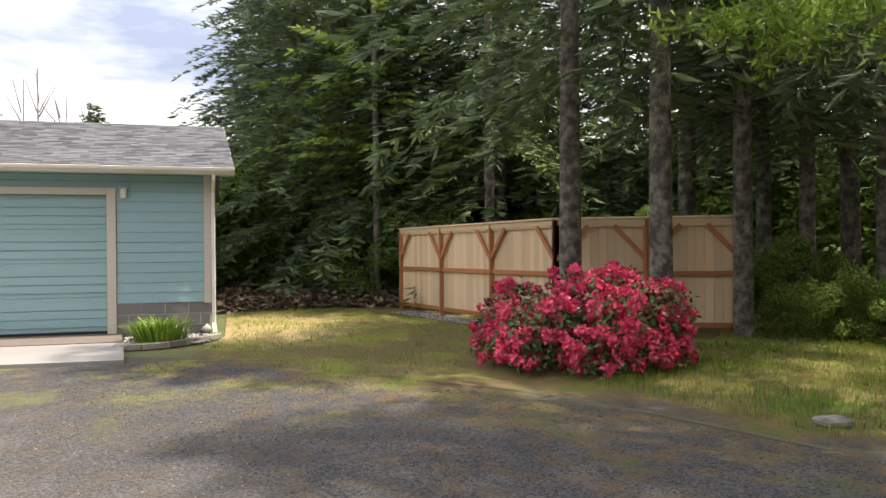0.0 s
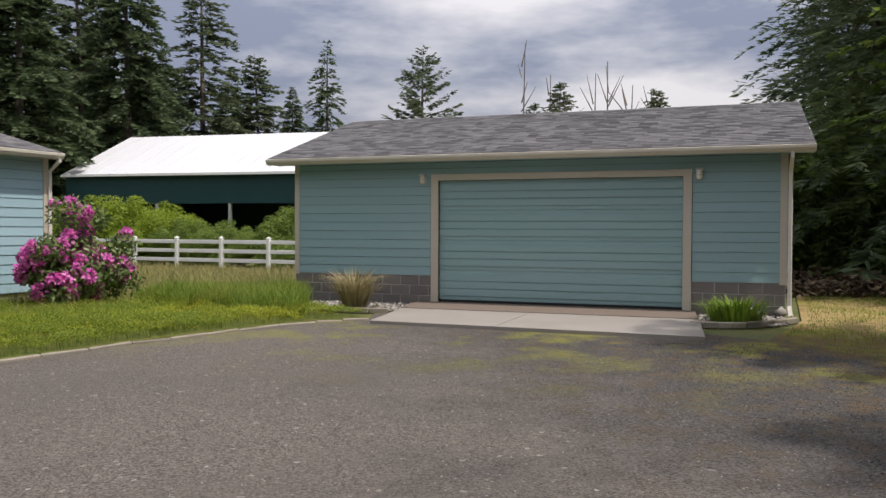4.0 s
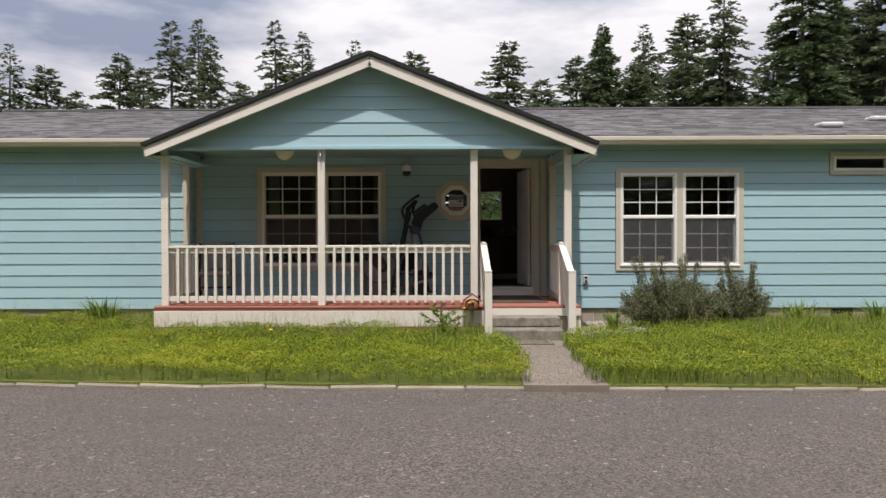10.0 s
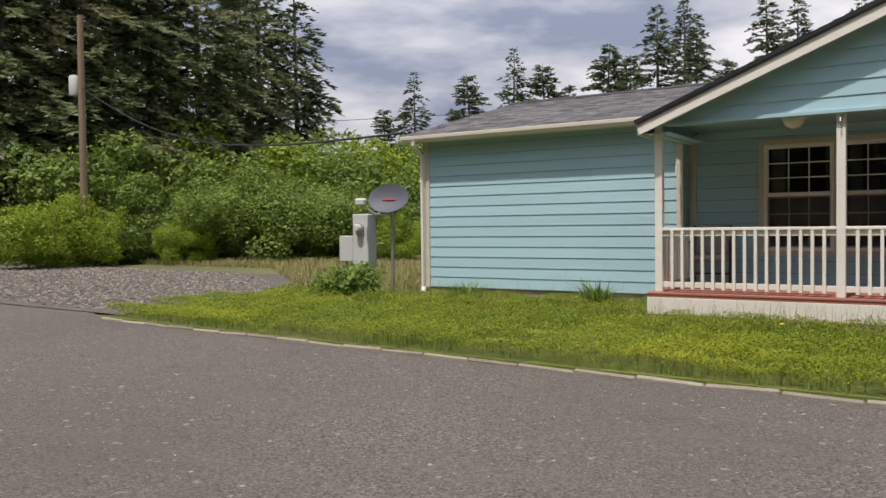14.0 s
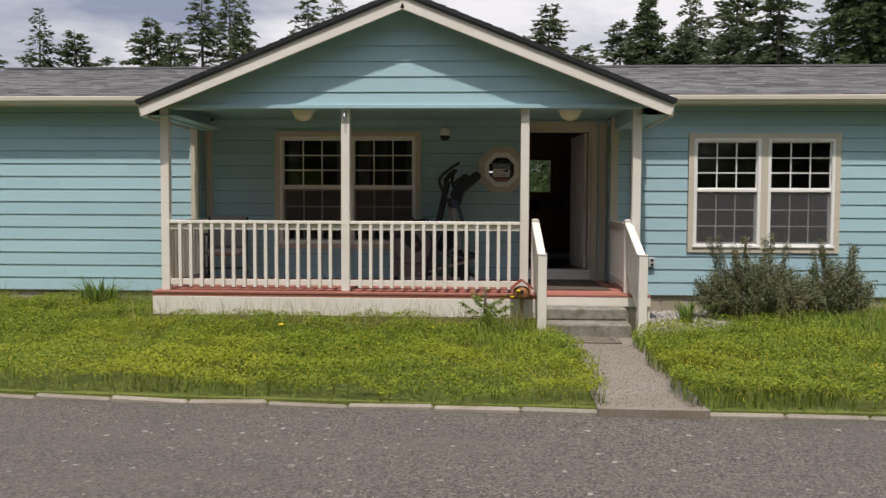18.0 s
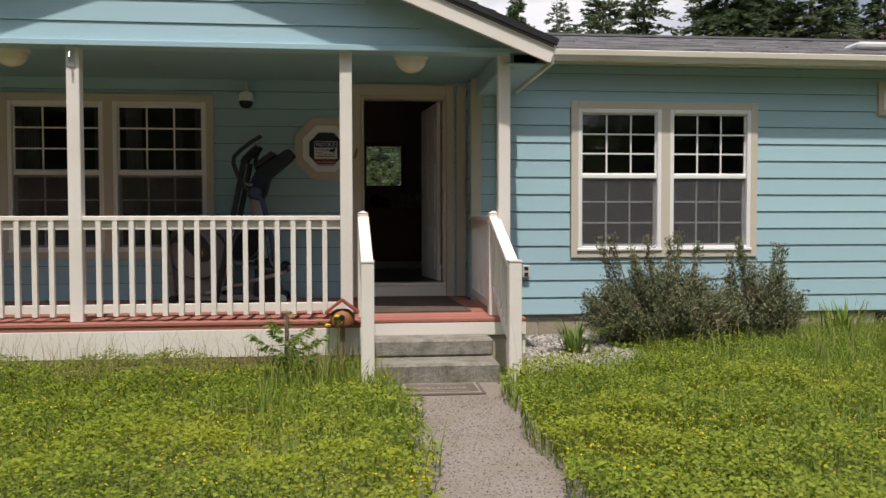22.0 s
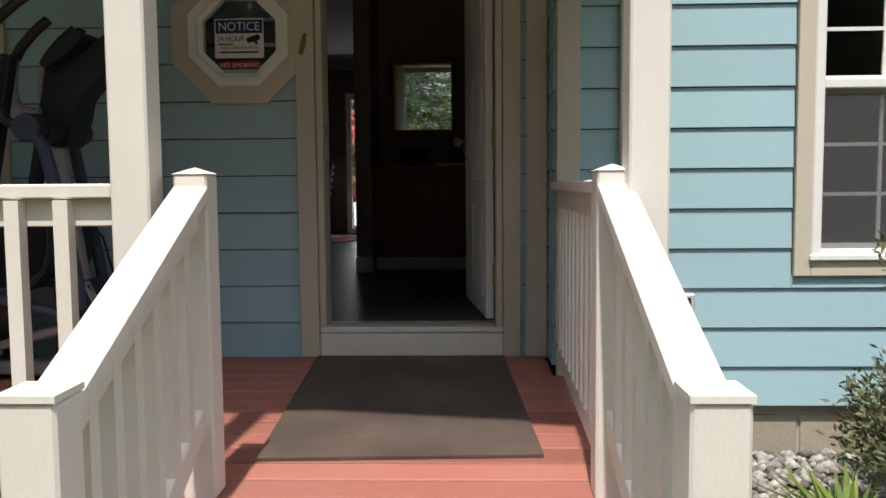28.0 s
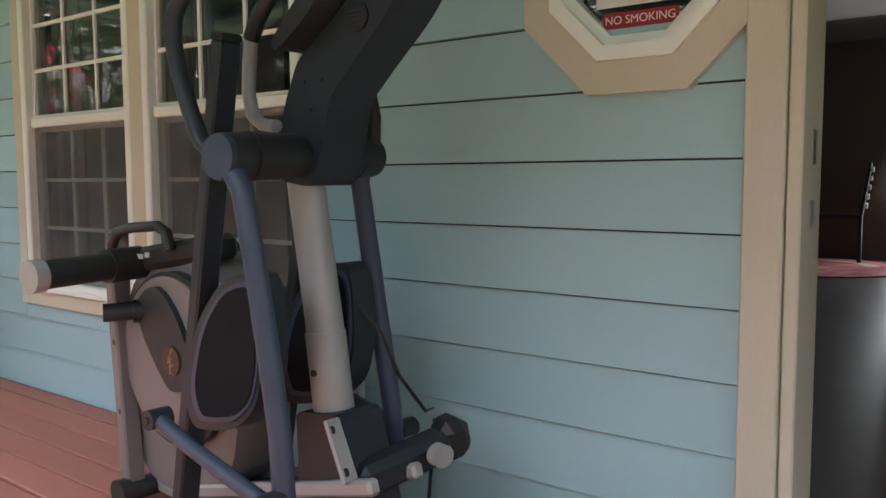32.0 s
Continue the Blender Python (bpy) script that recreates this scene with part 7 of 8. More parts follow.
def rosemary(x, y, seed, n_st, rad, h, plumes):
    """A dense twiggy body with upright narrow plumes standing above it."""
    rng = np.random.default_rng(seed)
    t = thing("rosemary_bush", "grey-green woody rosemary bush against the house wall", "shrub", (x, y, 0))
    P, O, S, L, Wd = [], [], [], [], []
    for k in range(n_st + plumes):
        a, q = rng.uniform(0, 2 * math.pi), math.sqrt(rng.random())
        base = np.array([math.cos(a) * q * rad * 0.45, math.sin(a) * q * rad * 0.3, 0.0])
        tip = np.array([math.cos(a) * q * rad, math.sin(a) * q * rad * 0.6, h * 0.74 * rng.uniform(0.5, 1.0) * (1.08 - 0.5 * q * q)])
        spread, lo = 0.03, 0.15
        if k >= n_st:
            tip = np.array([base[0] * 1.9 + rng.normal() * 0.05, base[1] * 1.5, h * rng.uniform(0.82, 1.05)])
            spread, lo = 0.021, 0.3
        if k % 7 == 0 or k >= n_st:
            part("stem", straight_stick(tuple(base * 0.6), tuple(tip * 0.95), 0.012, 0.004), BARK, t)
        m = int((380 if k < n_st else 520) * np.linalg.norm(tip - base))
        tt = rng.uniform(lo, 1.0, m)
        pos = base + tt[:, None] * (tip - base) + rng.normal(size=(m, 3)) * spread
        out = unit(unit(np.tile(tip - base, (m, 1))) * 0.9 + rng.normal(size=(m, 3)) * 0.7)
        P.append(pos)
        O.append(out)
        S.append(unit(np.cross(out, rng.normal(size=(m, 3)))))
        L.append(rng.uniform(0.025, 0.05, m))
        Wd.append(np.full(m, 0.013))
    v, f = sprays(np.concatenate(P), np.concatenate(O), np.concatenate(S), np.concatenate(L), np.concatenate(Wd))
    part("foliage", fast_mesh("foliage", v, f, SAGE), None, t)


rosemary(1.95, 13.25, 1, 240, 0.80, 1.04, 8)
rosemary(2.95, 13.35, 2, 100, 0.48, 1.0, 5)
spiky("iris_clump", "clump of dark purple irises by the wall", 7.12, 13.3, 70, 0.85, 0.5, LEAF, 3, 0.4, 0.026, "flowers", (PURPLE, 9, 1.0))
spiky("daylily_clump", "green strap-leaved lily clump by the steps", 1.0, 12.85, 60, 0.36, 0.36, LEAF, 4, 0.8, 0.024)
spiky("daylily_clump", "green strap-leaved clump against the wall", -6.65, 13.4, 110, 0.5, 0.8, LEAF, 5, 0.9, 0.022)
spiky("daylily_clump", "green strap-leaved clump against the wall", 5.1, 13.4, 80, 0.42, 0.7, LEAF, 6, 0.9, 0.02)
spiky("grass_clump", "loose tall grass clump against the wall", 3.9, 13.4, 90, 0.42, 0.8, GRASS, 7, 0.8, 0.016)
spiky("grass_clump", "loose tall grass clump against the wall", -9.0, 13.5, 130, 0.42, 1.2, GRASS, 8, 0.8, 0.012)
gp = GM @ Vector((2.15, -1.6, 0))
spiky("dry_grass_clump", "straw-coloured ornamental grass clump by the garage", gp.x, gp.y, 420, 0.80, 0.8, STRAW, 9, 1.0, 0.020)
gp = GM @ Vector((8.8, -1.35, 0))
spiky("daylily_clump", "bright green clump in the garage bed", gp.x, gp.y, 420, 0.42, 1.5, FRESH, 10, 1.1, 0.024)
shrub("meter_shrub", "low green shrub at the meter's foot", -11.0, 12.9, lobes_of(31, 12, 0.8, 0.6, 0.75, 0.28), 2600, 0.10, 0.05, LEAF, 31)

# small young fir before the porch
yf = thing("fir_sapling", "knee-high fir sapling before the porch skirt", "plant", (-1.5, 12.0, -0.02))
st_, cr_ = conifer_meshes(77, 0.50, 0.20, 0.12, 0.070, 80, LEAF, BARK, 0.013, 0.5, -0.30, 2, 0.95, 0.30)
part("trunk", st_, None, yf)
part("crown", cr_, None, yf)

# birdhouse-like ornament at the step post
bird = thing("bird_ornament", "small rust-red roofed carved wooden birdhouse with a yellow flower", "ornament", (-1.08, 12.15, 0.36))
part("body", Geo().lathe([(0.035, 0), (0.085, 0.02), (0.10, 0.07), (0.08, 0.12), (0.05, 0.14)], 14), TERRACOTTA, bird, "", True)
for s in (-1, 1):
    part("roof_half", Geo().beam((0, 0, 0.215), (s * 0.13, 0, 0.115), 0.17, 0.014), RUSTRED, bird)
part("perch", Geo().tube([(0, -0.09, 0.05), (0, -0.15, 0.05)], 0.006, 6), OLDWOOD, bird)
part("entrance", Geo().lathe([(0.022, 0), (0.022, 0.006)], 12, Matrix.Translation((0, -0.096, 0.085)) @ pose(0, 0, 0, 90, 0, 0)), INK, bird)
part("post", Geo().box(-0.02, 0.02, -0.02, 0.02, -0.42, 0.0), OLDWOOD, bird)
for j, (fx, fy, fh) in enumerate(((-1.12, 12.06, 0.45), (-1.19, 12.08, 0.38), (-1.31, 12.06, 0.06), (-3.4, 10.2, 0.30))):
    dl = thing("dandelion", "yellow dandelion on a thin stalk", "flower", (fx, fy, 0))
    part("stalk", straight_stick((0, 0, -0.02), (0.01, 0, fh), 0.005, 0.004), LEAF, dl)
    part("bloom", Geo().lathe([(0.006, fh - 0.01), (0.024, fh), (0.026, fh + 0.008), (0.012, fh + 0.018)], 12), YELLOW, dl, "", True)

# woods' edge shrubs to the west, by the barn and in the side woods
WEST = [(-31.4, 22.3, 2.7, 0), (-32.0, 24.8, 4.6, 1), (-28.4, 23.6, 2.3, 0), (-28.1, 26.4, 4.9, 1), (-30.0, 30.2, 5.4, 1), (-26.2, 28.6, 2.8, 0), (-24.8, 29.9, 4.4, 1), (-22.6, 30.2, 2.5, 0), (-36.7, 25.2, 8.0, 1), (-38.2, 29.9, 9.0, 0),
        (-36.0, 32.6, 9.2, 1), (-34.4, 34.2, 8.6, 0), (-32.1, 36.5, 8.8, 1), (-29.7, 38.4, 8.0, 0), (-27.1, 37.9, 6.8, 1), (-30.8, 19.5, 3.5, 0)]
BUSH = {}
for k, (mt, leaf) in enumerate(((LEAFLT, 0.11), (LEAF, 0.12))):
    for j in range(2):
        rng = np.random.default_rng(60 + k * 5 + j)
        v, f = shell_leaves(rng, lobes_of(70 + k * 3 + j, 46, 2.3, 2.3, 3.7, 0.52) + lobes_of(170 + k * 3 + j, 26, 1.7, 1.7, 4.6, 0.30), 28000, leaf, leaf * 0.5)
        BUSH[k, j] = fast_mesh("foliage", v, f, mt)
stem_me = Geo().tube([(0, 0, -0.3), (0.1, 0, 1.2), (-0.1, 0.1, 2.6)], [0.12, 0.09, 0.04], 7).mesh("stem", BARK, True)
WOODB = [(27 + 1.6 * i, 3.5 - 1.7 * i, 5.5 + (i * 7) % 3, 1) for i in range(5)] + [(31 - 2.3 * i, -6.5 - 1.6 * i, 5.5 + (i * 5) % 3, 1) for i in range(9)] + [(37, 4.5, 6, 1), (38, 0.5, 7, 1), (36, -5, 7, 1)]
EASTB = [(25.8, 31.6, 3.6, 0), (26.0, 29.3, 3.8, 0), (25.8, 27.3, 3.4, 0), (25.2, 25.2, 2.4, 1), (25.6, 22.8, 2.5, 1), (26.0, 20.0, 2.9, 1), (26.0, 17.5, 2.6, 1), (25.8, 25.0, 2.3, 1), (24.8, 13.8, 3.1, 1)]
YARD = [(24.6, -3.4, 3.6, 1), (23.4, -4.6, 4.4, 1), (28.6, -0.9, 5.2, 1), (29.2, 1.2, 4.6, 1), (26.9, -2.6, 3.4, 1), (22.6, -6.6, 3.4, 1), (11.6, -9.2, 2.0, 1), (10.2, -9.0, 1.5, 1), (8.9, -9.6, 1.6, 1), (9.4, -11.4, 3.0, 1), (16.5, -9.2, 3.0, 1), (19.5, -8.4, 3.4, 1)]
for i, (x, y, h, k) in enumerate(WEST + EASTB + YARD + WOODB):
    s = h / 4.0
    b = thing("bush", ("bright yellow-green hedge bush", "tall leafy green bush at the wood's edge")[k], "shrub", (x, y, -0.05), i * 67.0)
    b.scale = (s * (1.25 if h > 3 else 1.0), s * (1.25 if h > 3 else 1.0), s)
    part("stem", stem_me, None, b)
    part("foliage", BUSH[k, i % 2], None, b)

# overhanging bough with fresh growth
rng = np.random.default_rng(5)
bough = thing("maple_bough", "low bough with bright fresh green leaves reaching out from the woods", "branch", (0, 0, 0))
bp = [Vector((9.6, -10.2, 5.1)), Vector((8.2, -8.0, 4.7)), Vector((7.0, -6.2, 4.2)), Vector((6.5, -5.3, 3.75))]
part("limb", Geo().tube(bp, [0.06, 0.045, 0.03, 0.012], 7), BARK, bough, "", True)
Pn, On = [], []
for k in range(110):
    t = rng.uniform(0.15, 1.0)
    q = t * 3
    i0 = min(2, int(q))
    c = bp[i0].lerp(bp[i0 + 1], q - i0)
    tip = np.array(c) + rng.normal(size=3) * np.array([0.75, 0.6, 0.30]) + np.array([0, 0, -0.15])
    for j in range(26):
        Pn.append(np.array(c) + (tip - np.array(c)) * rng.uniform(0.25, 1.0) + rng.normal(size=3) * 0.05)
        On.append(unit((rng.normal(size=3) + np.array([0, 0, -0.6]))[None])[0])
Pn, On = np.array(Pn), np.array(On)
v, f = sprays(Pn, On, unit(np.cross(On, rng.normal(size=On.shape))), rng.uniform(0.09, 0.20, len(Pn)), rng.uniform(0.03, 0.055, len(Pn)))
part("leaves", fast_mesh("leaves", v, f, FRESH), None, bough)


# ---- grass and ground cover ----
def inside(px, py, poly):
    c = np.zeros(len(px), bool)
    j = len(poly) - 1
    for i in range(len(poly)):
        xi, yi = poly[i]
        xj, yj = poly[j]
        hit = ((yi > py) != (yj > py)) & (px < (xj - xi) * (py - yi) / (yj - yi + 1e-9) + xi)
        c ^= hit
        j = i
    return c


def blades(name, label, poly, n, h0, h1, mat, seed, width=0.007, holes=(), patch=0.0, z=-0.012, weight=None):
    """Tapered bent blades strewn over an outline; patch thins them in clumps."""
    rng = np.random.default_rng(seed)
    P = np.array(poly)
    lo, hi = P.min(0), P.max(0)
    xy = rng.uniform(lo, hi, (n * 3, 2))
    keep = inside(xy[:, 0], xy[:, 1], poly)
    for hp in holes:
        keep &= ~inside(xy[:, 0], xy[:, 1], hp)
    if weight is not None:
        keep &= rng.random(len(xy)) < weight(xy[:, 0], xy[:, 1])
    xy = xy[keep][:n]
    m = len(xy)
    clump = 0.5 + 0.5 * np.sin(xy[:, 0] * 2.1 + 1.3 * np.sin(xy[:, 1] * 1.7)) * np.sin(xy[:, 1] * 2.6 + np.sin(xy[:, 0] * 0.9))
    hh = rng.uniform(h0, h1, m) * (1 - patch + patch * clump)
    a = rng.uniform(0, 2 * math.pi, m)
    d = np.stack([np.cos(a), np.sin(a), np.zeros(m)], 1)
    s = np.stack([-np.sin(a), np.cos(a), np.zeros(m)], 1) * (width * rng.uniform(0.7, 1.3, m))[:, None] * 0.5
    p0 = np.column_stack([xy, np.full(m, z)])
    ln = rng.uniform(0.1, 0.75, m)
    p1 = p0 + d * (hh * ln * 0.3)[:, None] + np.array([0, 0, 1.0]) * (hh * 0.6)[:, None]
    p2 = p0 + d * (hh * ln)[:, None] + np.array([0, 0, 1.0]) * hh[:, None]
    v = np.stack([p0 - s, p0 + s, p1 + s * 0.8, p1 - s * 0.8, p2 + s * 0.1, p2 - s * 0.1], 1).reshape(-1, 3)
    k = np.arange(m)[:, None] * 6
    f = np.concatenate([k + np.array([[0, 1, 2, 3]]), k + np.array([[3, 2, 4, 5]])])
    ob = new(name, fast_mesh(name, v, f, mat))
    return tagged(ob, label, "grass", "", "stuff")


def cover(name, label, poly, n, h, size, mat, seed, holes=(), z=-0.012, weight=None, tufts=0):
    """Small flat leaves in low mounds; tufts sets how many separate rounded plants they gather on."""
    rng = np.random.default_rng(seed)
    P = np.array(poly)
    lo, hi = P.min(0), P.max(0)
    lumps = rng.uniform(lo, hi, (tufts, 2))
    lump_r, lump_h = rng.uniform(0.14, 0.44, tufts), rng.uniform(0.35, 1.05, tufts)
    xy = rng.uniform(lo, hi, (n * 3, 2))
    keep = inside(xy[:, 0], xy[:, 1], poly)
    for hp in holes:
        keep &= ~inside(xy[:, 0], xy[:, 1], hp)
    if weight is not None:
        keep &= rng.random(len(xy)) < weight(xy[:, 0], xy[:, 1])
    xy = xy[keep][:n]
    m = len(xy)
    if len(lumps):
        cell = {}
        for k, (lx, ly) in enumerate(lumps):
            cell.setdefault((int(lx // 0.45), int(ly // 0.45)), []).append(k)
        mound = np.full(m, 0.18)
        key = np.floor(xy / 0.45).astype(int)
        order = np.lexsort((key[:, 1], key[:, 0]))
        cuts = np.flatnonzero(np.any(np.diff(key[order], axis=0) != 0, axis=1)) + 1
        for idx in np.split(order, cuts):
            kx, ky = key[idx[0]]
            near = [k for a in (-1, 0, 1) for b in (-1, 0, 1) for k in cell.get((kx + a, ky + b), ())]
            if near:
                q = np.linalg.norm(xy[idx, None] - lumps[near][None], axis=2) / lump_r[near][None]
                mound[idx] = np.maximum(mound[idx], (np.sqrt(np.clip(1 - q * q, 0, 1)) * lump_h[near][None]).max(1))
    else:
        mound = 0.55 + 0.45 * np.sin(xy[:, 0] * 3.7 + 2 * np.sin(xy[:, 1] * 2.2)) * np.sin(xy[:, 1] * 4.3 + 1.5 * np.sin(xy[:, 0] * 1.9))
    pos = np.column_stack([xy, z + h * mound * (rng.uniform(0.62, 1.0, m) if len(lumps) else rng.uniform(0.25, 1.0, m))])
    out = unit(rng.normal(size=(m, 3)) * np.array([1, 1, 0.35]) + np.array([0, 0, 0.15]))
    side = unit(np.cross(out, np.array([0, 0, 1.0]) + rng.normal(size=(m, 3)) * 0.35))
    s = size * rng.uniform(0.6, 1.3, m)
    v, f = sprays(pos, out, side, s, s * 0.9)
    ob = new(name, fast_mesh(name, v, f, mat))
    return tagged(ob, label, "ground cover", "", "stuff")


WALKP = [(-0.62, 8.30), (-0.06, 8.30), (-0.10, 8.9), (0.0, 9.4), (-0.06, 10.0), (0.03, 10.6), (-0.02, 11.0), (0.14, 11.62), (0.34, 12.4), (-0.98, 12.4), (-0.72, 11.62), (-0.66, 11.1), (-0.55, 10.6), (-0.64, 10.1), (-0.56, 9.5), (-0.66, 9.0)]
PEB = [(0.36, 11.9), (1.1, 12.0), (1.6, 12.6), (1.5, 14.0), (0.36, 14.0)]
LAWN = [(x, y - 0.01) for x, y in KERB] + [(10.8, 9.5), (11.5, 12), (10.6, 14.0), (-10.2, 14.0), (-13.1, 14.1), (-13.3, 11)]
PORCHP = [(-5.48, 12.17), (0.40, 12.17), (0.40, 14.0), (-5.48, 14.0)]
near_kerb = lambda x, y: np.clip(1.15 - (y - 8.5) / 3.2 + 0.35 * np.sin(x * 1.3) + 0.25 * (x < 0) + 0.9 * (x < -1.6), 0.12, 1.0)
tall = lambda x, y: np.clip((y - 8.4) / 3.0 + 0.3 * np.sin(x * 1.7 + 1), 0.12, 1.0) * np.clip((10.6 - x) / 1.6, 0.15, 1.0) * np.where((x < -1.6) & (y < 12.6), 0.35, 1.0)
cover("clover", "mounded clover and buttercup leaves over the lawn", LAWN, 430000, 0.25, 0.0205, CLOVER, 1, (WALKP, PEB, PORCHP), weight=near_kerb, tufts=2600)
blades("lawn_grass", "long unmown lawn grass", LAWN, 80000, 0.08, 0.27, GRASS, 2, 0.007, (WALKP, PEB, PORCHP), 0.45, weight=tall)
blades("seed_grass", "thin dry seed stalks along the house", [(-10, 11.4), (9, 11.2), (9.5, 13.6), (-10, 13.9)], 900, 0.25, 0.55, DRYGRASS, 3, 0.004, (WALKP, PEB, PORCHP))
cover("buttercups", "tiny yellow buttercups in the lawn", LAWN, 34000, 0.21, 0.0125, YELLOW, 4, (WALKP, PEB, PORCHP), z=0.03, weight=lambda x, y: near_kerb(x, y) * np.where(x > 0.1, 1.0, 0.45))
blades("meadow_grass", "dry tall meadow grass beyond the lawn", [(10.9, 8.8), (13.0, 11.2), (22.7, 11), (22.7, 30), (10.2, 30), (10.2, 14.3), (11.3, 12)], 42000, 0.12, 0.42, DRYGRASS, 5, 0.014, (), 0.4, z=-0.09)
blades("meadow_edge_grass", "tall green grass at the meadow edge", [(9.6, 8.1), (10.4, 8.3), (12.6, 9.9), (13.0, 10.8), (11.0, 13.0), (9.9, 11)], 12000, 0.3, 0.6, GRASS, 6, 0.009, (), 0.3, z=-0.06)
blades("lot_edge_grass", "grass strip beyond the gravel lot", [(-13.4, 14.3), (-22, 22), (-34, 23), (-34, 27), (-20, 27), (-10.3, 22), (-10.3, 14.3)], 26000, 0.12, 0.35, DRYGRASS, 7, 0.018, (), 0.4, z=-0.09)
blades("shade_grass", "thin bright grass under the trees", [(4.3, -4.5), (7, -3.6), (11, -7.4), (12, -9), (7, -10), (2.5, -8)], 26000, 0.04, 0.13, GRASS, 8, 0.006, (), 0.6, z=-0.05)
blades("yard_grass", "thin patchy yard grass between garage and fence", [(7.5, -1.8), (10.8, 0.8), (13.6, 0.5), (22, 0.9), (18, -2.8), (12, -4.6)], 12000, 0.03, 0.09, GRASS, 9, 0.006, (), 0.7, z=-0.05)
cover("forest_litter", "brown brush and leaf litter under the trees", [(19, 1), (27, 3), (28, -6), (19, -4.5), (20, -1.5)], 9000, 0.5, 0.16, LITTER, 10, z=-0.08)


def pebbles(name, label, poly, n, s0, s1, mat, seed, z, holes=()):
    """Flattened stones as small eight-sided lumps."""
    rng = np.random.default_rng(seed)
    P = np.array(poly)
    xy = rng.uniform(P.min(0), P.max(0), (n * 4, 2))
    keep = inside(xy[:, 0], xy[:, 1], poly)
    for hp in holes:
        keep &= ~inside(xy[:, 0], xy[:, 1], hp)
    xy = xy[keep][:n]
    m = len(xy)
    s = rng.uniform(s0, s1, m)
    oct_v = np.array([(1, 0, 0), (0.5, 0.8, 0.1), (-0.6, 0.75, 0), (-1, 0, 0.1), (-0.5, -0.8, 0), (0.6, -0.75, 0.1), (0.1, 0, 0.62), (0, 0, -0.5)])
    a = rng.uniform(0, 2 * math.pi, m)
    R = np.stack([np.stack([np.cos(a), -np.sin(a)], 1), np.stack([np.sin(a), np.cos(a)], 1)], 1)
    v = np.tile(oct_v, (m, 1, 1)) * (1 + rng.normal(size=(m, 8, 1)) * 0.15)
    v[:, :, 1] *= rng.uniform(0.55, 0.95, m)[:, None]
    v[:, :, :2] = np.einsum("mij,mkj->mki", R, v[:, :, :2])
    v = v * s[:, None, None]
    v[:, :, 0] += xy[:, 0, None]
    v[:, :, 1] += xy[:, 1, None]
    v[:, :, 2] += z
    base = np.array([(k, (k + 1) % 6, 6) for k in range(6)] + [((k + 1) % 6, k, 7) for k in range(6)])
    f = (np.arange(m)[:, None, None] * 8 + base[None]).reshape(-1, 3)
    return tagged(new(name, fast_mesh(name, v.reshape(-1, 3), f, mat)), label, "stones", "", "stuff")


blades("skirt_grass", "thin seed stalks before the porch skirt", [(-5.6, 11.4), (-1.0, 11.4), (-1.0, 12.15), (-5.6, 12.15)], 700, 0.18, 0.48, DRYGRASS, 23, 0.004, z=-0.01)
pebbles("river_pebbles", "pale rounded river stones beside the steps", PEB, 2400, 0.014, 0.045, STONE, 1, 0.0)
pebbles("river_pebbles", "pale stones along the house foundation", [(1.4, 13.45), (7.4, 13.5), (7.4, 13.98), (1.4, 13.98)], 1500, 0.014, 0.04, STONE, 2, 0.0)
for bx0, bx1, by0, n in ((0.6, 3.1, -2.1, 900), (8.2, 9.6, -2.0, 520)):
    pv = [GM @ Vector(p) for p in ((bx0, by0, 0), (bx1, by0 * 0.75, 0), (bx1, -0.05, 0), (bx0, -0.05, 0))]
    pebbles("bed_stones", "pale stones in the garage bed", [(p.x, p.y) for p in pv], n, 0.02, 0.06, STONE, 3 + int(bx0), -0.05)
gp = GM @ Vector((9.35, -0.35, 0))
pebbles("bed_boulder", "two pale boulders at the garage corner", [(gp.x - 0.4, gp.y - 0.4), (gp.x + 0.4, gp.y - 0.4), (gp.x + 0.4, gp.y + 0.4), (gp.x - 0.4, gp.y + 0.4)], 3, 0.13, 0.2, STONE, 9, 0.02)
pebbles("loose_gravel", "loose pale chips scattered on the driveway", [(-6, 1.5), (10, -1.5), (11, 6.5), (6, 8.1), (-2, 8.3), (-10, 8.7)], 9000, 0.004, 0.011, GRIT, 6, -0.06)
pebbles("lot_gravel", "loose gravel of the parking lot", [(-13.4, 10.1), (-13.2, 14), (-20, 19), (-34, 21), (-34, 12)], 9000, 0.02, 0.06, GRIT, 7, -0.055)
pebbles("fence_gravel", "dark gravel strip along the fence", [(18.0, -2.9), (11.7, -4.6), (11.5, -5.3), (18.4, -3.6)], 2600, 0.02, 0.05, GRIT, 8, -0.05)
for p, q in zip([(3.4, -5.2), (4.0, -4.25), (5.5, -3.6), (6.6, -3.0)], [(4.0, -4.25), (5.5, -3.6), (6.6, -3.0), (7.3, -2.5)]):
    structure("kerb", Geo().beam((*p, -0.074), (*q, -0.074), 0.09, 0.05, bevel=0.02), EDGEWOOD, "buried mossy edging at the yard")
solid("stepping_stone", Geo().box(4.6, 4.82, -4.92, -4.66, -0.06, 0.01, bevel=0.02), CONCRETE, "grey stone block in the grass", "stone")
pebbles("yard_gravel", "dark crushed gravel at the driveway's edge", [(0.5, -5.5), (3.6, -5.0), (7.0, -2.4), (10.4, 0.8), (10.5, 3.0), (6, 1.0), (2, -1.5)], 16000, 0.004, 0.012, DARKGRIT, 16, -0.06)
